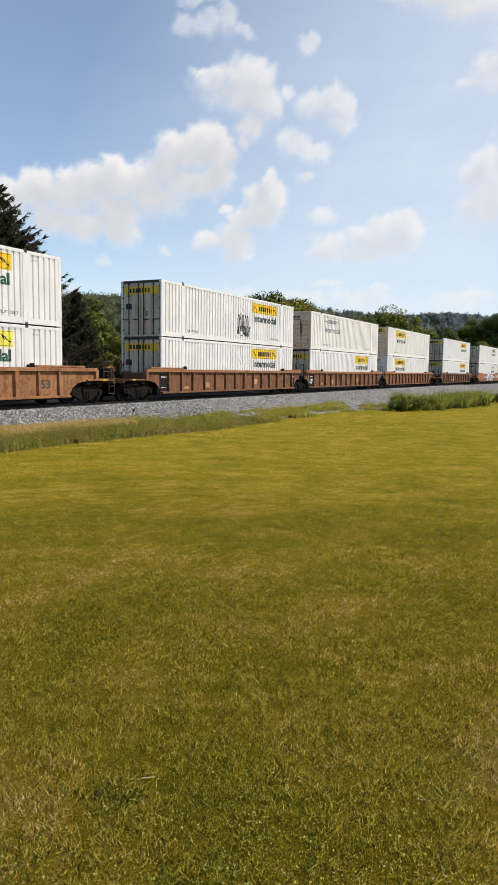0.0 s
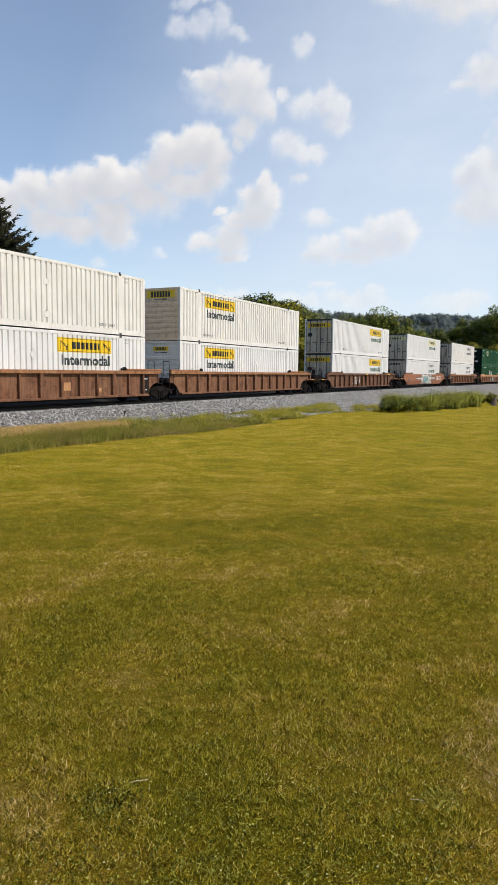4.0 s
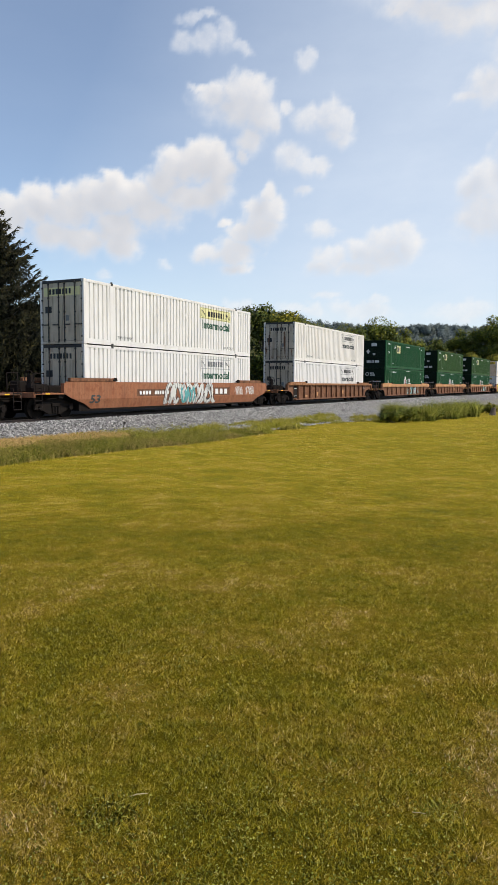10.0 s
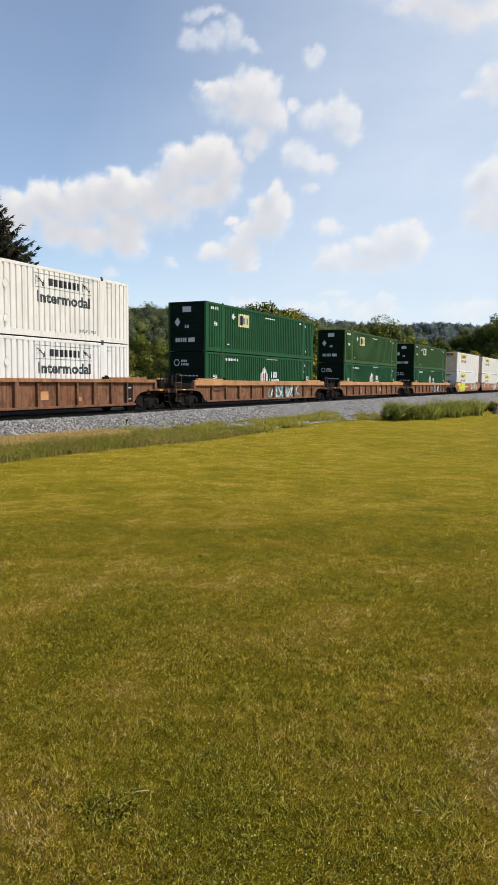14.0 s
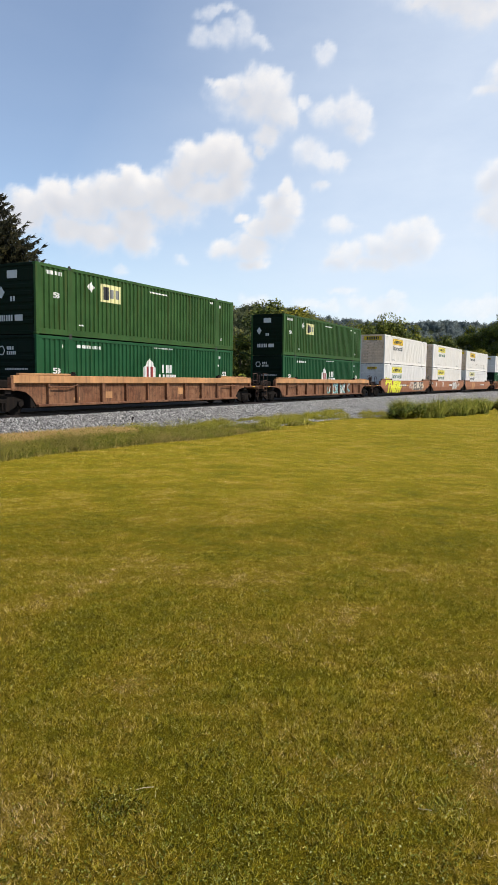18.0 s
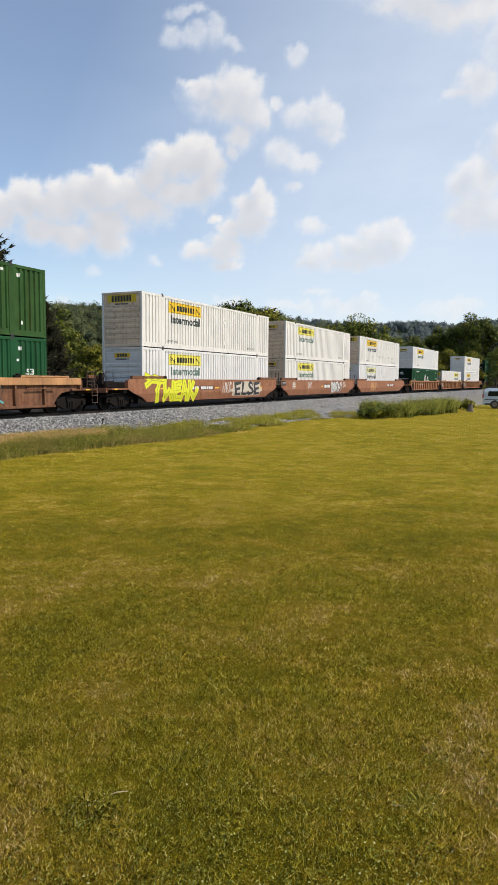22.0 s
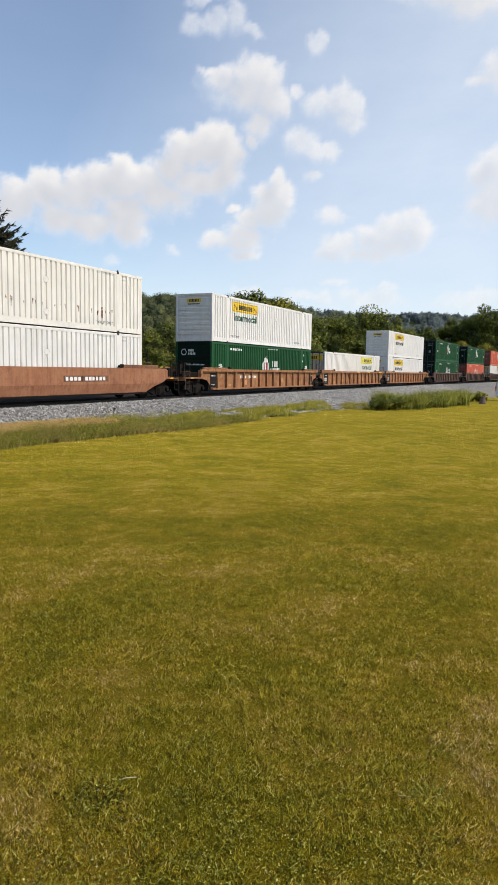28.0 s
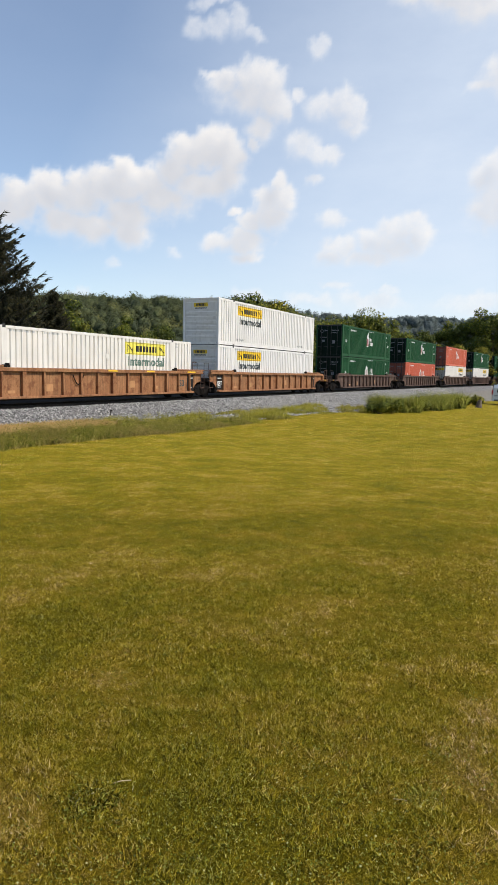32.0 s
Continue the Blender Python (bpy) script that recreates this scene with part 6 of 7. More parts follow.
    b = np.cross(t, np.array([0, 0, 1.0]) + 0.3 * rng.standard_normal((n, 3)))
    b /= np.linalg.norm(b, axis=1)[:, None]
    s = (0.0026 + 0.0034 * rng.random(n))[:, None]
    co = np.stack([c - t * s, c - b * s * 0.8, c + t * s, c + b * s * 0.8], 1).reshape(-1, 3)
    tagged(new("clover", raw_mesh("clover", co, np.arange(n * 4).reshape(n, 4), CLOVER, soft_up(rng, n, 4))), "small clover and weed leaves in the turf", "clover", kind="stuff")


make_turf()


def make_lawn_weeds():
    """A few ranker green tufts that stand out of the mown turf."""
    rng = np.random.default_rng(44)
    rank = blade_material("rank_grass", [(0.0, (0.13, 0.145, 0.014)), (0.5, (0.27, 0.265, 0.03)), (0.9, (0.44, 0.41, 0.09)), (1.0, (0.58, 0.54, 0.28))])
    straw = mat("dead_stalk", (0.55, 0.46, 0.26), 0.9)
    tuft = None
    for x, y, k, turn in ((-0.48, 2.50, 1.0, 0), (-0.86, 2.12, 0.8, 70), (0.80, 2.52, 0.7, 140)):
        m = pose(x, y, float(lawn_z(x, y)) - 0.006, 0, 0, turn - 145) @ Matrix.Diagonal((k, k, k, 1))
        if tuft:
            copy_thing(tuft, m)
            continue
        tuft = thing("weed_tuft", "rank green tuft of weeds in the mown lawn", "weed", group="tufts in the lawn")
        tuft.matrix_basis = m
        n = 300
        a, r = rng.random(n) * 6.283, 0.14 * np.sqrt(rng.random(n)) * (0.6 + 0.4 * rng.random(n))
        high = (0.022 + 0.032 * rng.random(n)) * (1.15 - 3.5 * r)
        bl = part("leaf_tuft", blades("leaf_tuft", r * np.cos(a) * 1.25, r * np.sin(a), np.zeros(n), high, 0.004 + 0.005 * rng.random(n), 0.5 + 1.0 * rng.random(n), rng, rank, 2, 0.3, False), tuft)
        tagged(bl, kind="stuff")
        bm = bmesh.new()
        limb(bm, [(-0.17, -0.03, 0.016), (-0.13, -0.04, 0.022), (-0.10, -0.045, 0.020)], 0.0018, 0.0012, 5)
        part("dead_stalk", finish(bm, "dead_stalk", straw), tuft, None, "pale dead stalk")


LEAF_SPOTS = []


def make_verge():
    rng = np.random.default_rng(8)
    n = 96000
    s = 8 + 20 * rng.random(n)
    e = edge_u(s)
    crest_u = np.interp(s, [8, 14, 18, 24, 28], [17.3, 17.35, 17.2, 16.2, 15.0])
    u = e + (crest_u - e) * rng.random(n) + 0.10 * rng.standard_normal(n)
    lump = 0.5 * lumps(s, u, 0.75, 91) + 0.5 * lumps(s, u, 0.3, 92)
    keep = rng.random(n) < np.clip(0.35 + 1.3 * lump - 0.05 * np.clip(s - 20, 0, 20), 0.05, 1)
    s, u, e, lump = s[keep], u[keep], e[keep], lump[keep]
    h = (0.30 + 0.20 * np.clip((u - e) / 0.8, 0, 1)) * (0.45 + 1.0 * lump) * (0.6 + 0.6 * rng.random(len(s))) * np.interp(s, [8, 18, 26], [1.0, 1.0, 0.6])
    x, y = track_np(s, u - CENTRE)
    z = np.maximum(bed_z(u - CENTRE), lawn_z(x, y) * np.clip((17.4 - u) / 2, 0, 1) - 0.02)
    tagged(new("verge_grass", blades("verge_grass", x, y, z, h, 0.009 + 0.010 * rng.random(len(s)), 0.35 + 0.8 * rng.random(len(s)), rng, WEEDS, 2)), "uncut weedy verge grass with tan seed heads beside the ballast", "grass", kind="stuff")
    # dry seed heads stand over the crest of the strip
    n = 38000
    s2 = 8 + 13 * rng.random(n) ** 0.9
    u2 = 15.2 + 2.15 * rng.random(n) ** 0.6
    x2, y2 = track_np(s2, u2 - CENTRE)
    z2 = np.maximum(bed_z(u2 - CENTRE), lawn_z(x2, y2) * np.clip((17.4 - u2) / 2, 0, 1) - 0.02) + 0.26
    ok = rng.random(n) < np.clip(0.40 + 1.5 * (lumps(s2, u2, 2.2, 9) - 0.35) - 0.12 * np.clip(s2 - 18, 0, 9), 0.02, 1)
    tagged(new("seed_heads", blades("seed_heads", x2[ok], y2[ok], z2[ok], 0.09 + 0.20 * rng.random(ok.sum()), 0.011 + 0.010 * rng.random(ok.sum()), 0.3 + 0.9 * rng.random(ok.sum()), rng, SEED, 2)), "tan seed heads over the uncut verge", "grass", kind="stuff")
    # low tufts that creep onto the stones farther along
    cs, cu, ch, ca, cl = [], [], [], [], []
    for k in range(85):
        s0 = 19 + 28 * rng.random()
        e0 = float(edge_u(np.array(s0)))
        u0 = e0 + 0.15 + (17.5 - e0) * rng.random() ** 0.9
        m = int(220 + 220 * rng.random())
        r = 0.30 + 0.45 * rng.random()
        q, b = np.sqrt(rng.random(m)), rng.random(m) * 6.283
        cs.append(s0 + 1.35 * r * q * np.cos(b))
        cu.append(u0 + 0.8 * r * q * np.sin(b))
        ch.append((0.20 + 0.30 * rng.random()) * (1.1 - 0.75 * q * q) * (0.6 + 0.6 * rng.random(m)))
        ca.append(b + 0.6 * rng.standard_normal(m) + math.atan2(DIR.y, DIR.x))
        cl.append(0.15 + 1.0 * q * (0.6 + 0.6 * rng.random(m)))
    s, u, h, b, l = (np.concatenate(v) for v in (cs, cu, ch, ca, cl))
    x, y = track_np(s, u - CENTRE)
    z = np.maximum(bed_z(u - CENTRE), lawn_z(x, y) * np.clip((17.4 - u) / 2, 0, 1) - 0.02)
    tagged(new("weed_tufts", blades("weed_tufts", x, y, z, h, 0.016 + 0.014 * rng.random(len(s)), l, rng, TUFTS, 2, 0.35, True, b)), "mounded green weed tufts creeping onto the grey stones", "weeds", kind="stuff")
    spots = np.stack([x[::37], y[::37], z[::37] + 0.08], -1)
    size3 = np.full(spots.shape, 0.17) * np.array([1, 1, 0.8])
    # broad-leaved weeds through the uncut strip
    sv = 3 + 25 * rng.random(900)
    ev = edge_u(sv)
    uv = ev + 0.15 + (17.5 - ev) * rng.random(900)
    keep = rng.random(900) < np.clip(1.3 - 0.09 * np.clip(sv - 17, 0, 20), 0.1, 1)
    sv, uv, ev = sv[keep], uv[keep], ev[keep]
    xv, yv = track_np(sv, uv - CENTRE)
    zv = np.maximum(bed_z(uv - CENTRE), lawn_z(xv, yv) * np.clip((17.4 - uv) / 2, 0, 1) - 0.02) + 0.10 + 0.18 * np.clip((uv - ev) / 1.4, 0, 1)
    spots = np.concatenate([spots, np.stack([xv, yv, zv], -1)])
    size3 = np.concatenate([size3, np.full((len(xv), 3), 0.24) * np.array([1, 1, 0.75])])
    LEAF_SPOTS.append((spots, size3))
    # rank growth on the far side of the track, shade put into its greens
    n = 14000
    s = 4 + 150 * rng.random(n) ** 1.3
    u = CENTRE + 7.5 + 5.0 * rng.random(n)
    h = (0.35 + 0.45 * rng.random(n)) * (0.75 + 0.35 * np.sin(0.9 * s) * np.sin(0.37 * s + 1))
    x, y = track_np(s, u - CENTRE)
    tagged(new("far_weeds", blades("far_weeds", x, y, bed_z(u - CENTRE), h, 0.05 + 0.06 * rng.random(n), 0.3 + 0.5 * rng.random(n), rng, DARKENED_WEEDS, 2)), "rank green weeds behind the track, coloured dark for shade", "weeds", kind="stuff")


make_verge()


# ---------------- leaves, bushes, trees ----------------
def leaf_material(name, dark, mid, light, patch=0.5, swing=0.4, rough=0.7):
    m = mat(name, rough=rough, spec=0.15)
    n = Nodes(m)
    c = n.ramp(n.island(), [(0.0, dark), (0.55, mid), (1.0, light)])
    big = n.noise(patch, 3, 0.6)
    n.colour(n.mix(1.0, c, n.ramp(big, [(0.32, (1 - swing, 1 - swing * 0.75, 1 - swing * 0.4)), (0.68, (1 + swing * 1.2, 1 + swing * 0.9, 1.0))]), "MULTIPLY"))
    return m


LEAF = {
    "green": leaf_material("green_leaves", (0.050, 0.072, 0.011), (0.120, 0.145, 0.020), (0.25, 0.25, 0.04)),
    "dark": leaf_material("dark_leaves", (0.030, 0.050, 0.011), (0.074, 0.100, 0.019), (0.16, 0.175, 0.034)),
    "yellow": leaf_material("yellow_green_leaves", (0.055, 0.068, 0.008), (0.15, 0.15, 0.016), (0.34, 0.29, 0.038)),
    "spruce": leaf_material("spruce_needles", (0.006, 0.008, 0.004), (0.015, 0.017, 0.007), (0.044, 0.039, 0.015))}


def wood_material(name, dark, mid, light):
    """Leaves of a wood seen from afar: every crown has a green of its own."""
    m = mat(name, rough=0.8, spec=0.1)
    n = Nodes(m)
    at = n.add("Attribute")
    at.attribute_name = "tint"
    c = n.ramp(at.outputs["Fac"], [(0.0, dark), (0.55, mid), (1.0, light)])
    c = n.mix(1.0, c, n.ramp(n.island(), [(0.0, (0.8, 0.82, 0.85)), (1.0, (1.25, 1.22, 1.15))]), "MULTIPLY")
    f = n.noise(0.9, 5, 0.7)
    n.colour(n.mix(1.0, c, n.ramp(f, [(0.36, (0.62, 0.64, 0.66)), (0.5, (1, 1, 1)), (0.66, (1.4, 1.36, 1.25))]), "MULTIPLY"))
    n.bump(f, 0.5, 0.6)
    return m


LEAF["weed"] = leaf_material("weed_leaves", (0.090, 0.10, 0.010), (0.215, 0.215, 0.022), (0.40, 0.35, 0.06), 1.2, 0.35)
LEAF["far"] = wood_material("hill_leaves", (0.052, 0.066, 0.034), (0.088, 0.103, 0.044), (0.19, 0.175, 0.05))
# ridge leaves tinted blue-green: the haze of distance put into their colour
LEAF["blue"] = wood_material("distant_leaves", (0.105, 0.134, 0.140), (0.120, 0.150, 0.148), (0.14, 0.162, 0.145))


def bark_material():
    m = mat("bark", (0.09, 0.07, 0.055), 0.95)
    n = Nodes(m)
    f = n.noise(3.0, 6, 0.7, None, (6, 6, 0.8))
    n.colour(n.ramp(f, [(0.3, (0.035, 0.027, 0.021)), (0.7, (0.16, 0.13, 0.10))]))
    n.bump(f, 0.8, 0.05)
    return m


BARK = bark_material()


def leaf_cards(rng, centres, radii, count, size, picks=False):
    """Many small leaf sprays, thick near the skin of each clump."""
    k = len(centres)
    w = radii.prod(1) ** (2 / 3)
    pick = rng.choice(k, count, p=w / w.sum())
    d = rng.standard_normal((count, 3))
    d /= np.linalg.norm(d, axis=1)[:, None]
    f = (0.55 + 0.5 * rng.random(count))[:, None]
    p = centres[pick] + d * radii[pick] * f
    nrm = d * 0.7 + rng.standard_normal((count, 3)) * 0.6 + np.array([0, 0, 0.4])
    nrm /= np.linalg.norm(nrm, axis=1)[:, None]
    t = np.cross(nrm, rng.standard_normal((count, 3)))
    t /= np.linalg.norm(t, axis=1)[:, None] + 1e-9
    b = np.cross(nrm, t)
    s = (size * (0.5 + rng.random(count)))[:, None]
    co = np.stack([p - t * s, p + b * s * 0.55 + nrm * s * 0.15, p + t * s, p - b * s * 0.55 + nrm * s * 0.1], 1)
    soft = d * 1.0 + rng.standard_normal((count, 3)) * (0.2 if picks else 0.35) + np.array([0, 0, 0.25])
    soft /= np.linalg.norm(soft, axis=1)[:, None]
    if picks:
        return co.reshape(-1, 3), np.arange(count * 4).reshape(count, 4), np.repeat(soft, 4, axis=0), np.repeat(pick, 4)
    return co.reshape(-1, 3), np.arange(count * 4).reshape(count, 4), np.repeat(soft, 4, axis=0)


def limb(bm, pts, r0, r1, seg=7):
    rings = []
    for i, p in enumerate(pts):
        d = (Vector(pts[min(i + 1, len(pts) - 1)]) - Vector(pts[max(i - 1, 0)])).normalized()
        a = d.orthogonal().normalized()
        b = d.cross(a)
        r = r0 + (r1 - r0) * i / (len(pts) - 1)
        rings.append([bm.verts.new(Vector(p) + (a * math.cos(2 * math.pi * k / seg) + b * math.sin(2 * math.pi * k / seg)) * r) for k in range(seg)])
    for u, v in zip(rings, rings[1:]):
        for k in range(seg):
            bm.faces.new((u[k], u[(k + 1) % seg], v[(k + 1) % seg], v[k]))


make_lawn_weeds()


def broadleaf(seed, leaf, label, leaves=9000, size=0.135, tall=10.0, wide=3.6, low=0.22):
    """A leafy tree, 10 m high at scale 1: trunk, limbs, crown of clumps with gaps."""
    rng = np.random.default_rng(seed)
    tree = thing("tree", label, "tree")
    bm = bmesh.new()
    limb(bm, [(0, 0, -0.2), (0.1, 0.05, tall * 0.25), (-0.1, 0.1, tall * 0.5), (0.05, 0, tall * 0.82)], 0.26, 0.05)
    cs, rs = [], []
    n = 30
    for i in range(n):
        f = (i + 0.5) / n
        z = tall * (low + (0.93 - low) * f)
        out = wide * math.sin(math.pi * min(1, 0.16 + 0.84 * f)) ** 0.7 * (0.35 + 0.6 * rng.random())
        a = i * 2.4 + rng.random()
        c = np.array([out * math.cos(a), out * math.sin(a), z + 0.4 * rng.standard_normal()])
        cs.append(c)
        q = (0.75 + 0.6 * rng.random()) * wide / 3.6
        rs.append((q * 1.15, q * 1.15, q * 0.8))
        if i % 3 == 0:
            limb(bm, [(0, 0, z * 0.6), tuple(c * np.array([0.5, 0.5, 0.85])), tuple(c)], 0.09, 0.02, 5)
    part("trunk", finish(bm, "trunk", BARK, True), tree)
    cs.append(np.array([0, 0, tall * 0.9]))
    rs.append((1.0, 1.0, 1.0))
    co, fa, no = leaf_cards(rng, np.array(cs), np.array(rs), leaves, size)
    part("crown", raw_mesh("crown", co, fa, LEAF[leaf], no, False), tree)
    return tree


def spruce(seed, tall, wide, label):
    """A tall dark spruce: boughs that sag and lift again at the tip, bristling with narrow twigs."""
    rng = np.random.default_rng(seed)
    tree = thing("spruce_tree", label, "tree")
    bm = bmesh.new()
    limb(bm, [(0, 0, -0.2), (0, 0, tall * 0.5), (0, 0, tall)], 0.34, 0.02, 8)
    part("trunk", finish(bm, "trunk", BARK, True), tree)
    cos, nos = [], []
    wood = bmesh.new()
    z = 0.6
    while z < tall - 0.2:
        f = 1 - z / tall
        reach = wide * f ** 0.68
        for k in range(17 if f > 0.25 else 12):
            a = rng.random() * 6.283
            L = reach * (0.45 + 0.58 * rng.random() ** 0.9) + 0.12
            z0 = z + 0.12 * rng.standard_normal()
            ca, sa = math.cos(a), math.sin(a)
            lift = 0.08 + 0.18 * rng.random()

            def along(t):
                return z0 - 0.34 * L * t + (0.34 + lift) * L * t ** 2.2
            if k % 3 == 0:
                limb(wood, [(ca * L * t, sa * L * t, along(t)) for t in (0, 0.4, 0.75, 1.0)], 0.04, 0.006, 4)
            m = int(24 + 32 * L)
            t = np.concatenate([0.25 + 0.75 * rng.random(m) ** 0.8, [1.0, 1.0]])
            m += 2
            p = np.stack([ca * L * t, sa * L * t, z0 - 0.34 * L * t + (0.34 + lift) * L * t ** 2.2], -1)
            side = rng.standard_normal(m) * 0.75
            side[-2:] = (-0.1, 0.1)
            up = 0.15 + 0.35 * rng.standard_normal(m) + 0.25 * t
            hang = (rng.random(m) < 0.66) & (t < 0.93)
            up[hang] = -1.3 - 1.2 * rng.random(hang.sum())
            d = np.stack([ca * 0.9 - sa * side, sa * 0.9 + ca * side, up], -1)
            d /= np.linalg.norm(d, axis=1)[:, None]
            s = (0.17 + 0.30 * rng.random(m))[:, None] * (0.55 + 0.45 * min(1, L / 2))
            w = np.cross(d, rng.standard_normal((m, 3)))
            w /= np.linalg.norm(w, axis=1)[:, None] + 1e-9
            q = p + d * s * 0.35
            cos.append(np.stack([p - d * s * 0.1, q + w * s * 0.10, p + d * s, q - w * s * 0.10], 1))
            so = np.stack([ca + 0.5 * rng.standard_normal(m), sa + 0.5 * rng.standard_normal(m), 0.45 + 0.5 * rng.standard_normal(m)], -1)
            nos.append(so / np.linalg.norm(so, axis=1)[:, None])
        z += 0.15 + 0.10 * rng.random()
    co = np.concatenate(cos).reshape(-1, 3)
    part("boughs", finish(wood, "boughs", BARK), tree)
    part("needles", raw_mesh("needles", co, np.arange(len(co)).reshape(-1, 4), LEAF["spruce"], np.repeat(np.concatenate(nos), 4, axis=0), False), tree)
    return tree


def stand(tree, az, dist, high, turn=0.0, base=10.0):
    x, y = dist * math.sin(radians(az)), dist * math.cos(radians(az))
    k = high / base
    return pose(x, y, ground_z(x, y) - 0.05, 0, 0, turn) @ Matrix.Diagonal((k, k, k, 1))


def again(ob, m):
    """The pose m for a copy, free of the size of the first one."""
    return m @ Matrix.Diagonal((1 / ob.scale.x, 1 / ob.scale.y, 1 / ob.scale.z, 1))


def make_trees():
    big = spruce(2, 15.7, 9.3, "tall dark spruce with drooping boughs behind the track")
    big.matrix_basis = stand(big, -21.0, 52, 15.7, 0, 15.7)
    small = spruce(6, 12.0, 3.6, "smaller dark spruce beside the tall one")
    small.matrix_basis = stand(small, -13.9, 57, 8.7, 40, 12)
    kinds = [broadleaf(11, "green", "leafy green tree in the wood behind the track"), broadleaf(12, "dark", "dark green leafy tree in the wood behind the track", low=0.12),
             broadleaf(13, "yellow", "yellow-green leafy tree lit by the sun", low=0.08, wide=3.4), broadleaf(14, "green", "broad green tree with an open crown", wide=4.6)]
    first = [True] * 4
    spots = [(-12.6, 70, 8.5, 0), (-11.2, 88, 7.6, 1), (-10.0, 66, 5.8, 2), (-8.4, 90, 8.7, 0), (-6.8, 72, 6.2, 3), (-5.2, 96, 9.0, 1), (-3.4, 76, 5.6, 0), (-2.0, 98, 7.2, 3), (-0.6, 92, 8.6, 1),
             (2.0, 86, 12.5, 1), (4.0, 84, 11.4, 2), (6.0, 98, 10.2, 3), (7.0, 112, 11.0, 1), (8.3, 114, 11.4, 3), (9.7, 116, 12.2, 1), (11.0, 118, 12.8, 3), (12.2, 122, 12.6, 1), (13.4, 128, 11.6, 0), (14.6, 134, 11.0, 1),
             (15.6, 142, 9.0, 2), (17.0, 146, 9.2, 2), (18.6, 150, 9.4, 2), (20.4, 156, 9.2, 2), (22.2, 160, 9.4, 3)]
    rest = [(16.0, 238, 18, 1), (17.6, 242, 19.5, 0), (18.8, 240, 21, 1), (20.0, 238, 23, 0), (21.2, 236, 23.5, 1), (22.6, 240, 22, 0), (24.0, 240, 22, 1), (-16.2, 84, 9, 0), (-22.5, 78, 11, 1), (-25.0, 70, 11, 3)]
    for i, (az, d, h, k) in enumerate(spots + rest):
        m = stand(kinds[k], az, d, h, (67 * i) % 90 - 45)
        if first[k]:
            kinds[k].matrix_basis, first[k] = m, False
        else:
            copy_thing(kinds[k], again(kinds[k], m))


make_trees()


def ico_round():
    bm = bmesh.new()
    bmesh.ops.create_icosphere(bm, subdivisions=1, radius=1.0)
    co = np.array([v.co[:] for v in bm.verts])
    fa = np.array([[v.index for v in f.verts] for f in bm.faces])
    bm.free()
    return co, fa


ICO = ico_round()


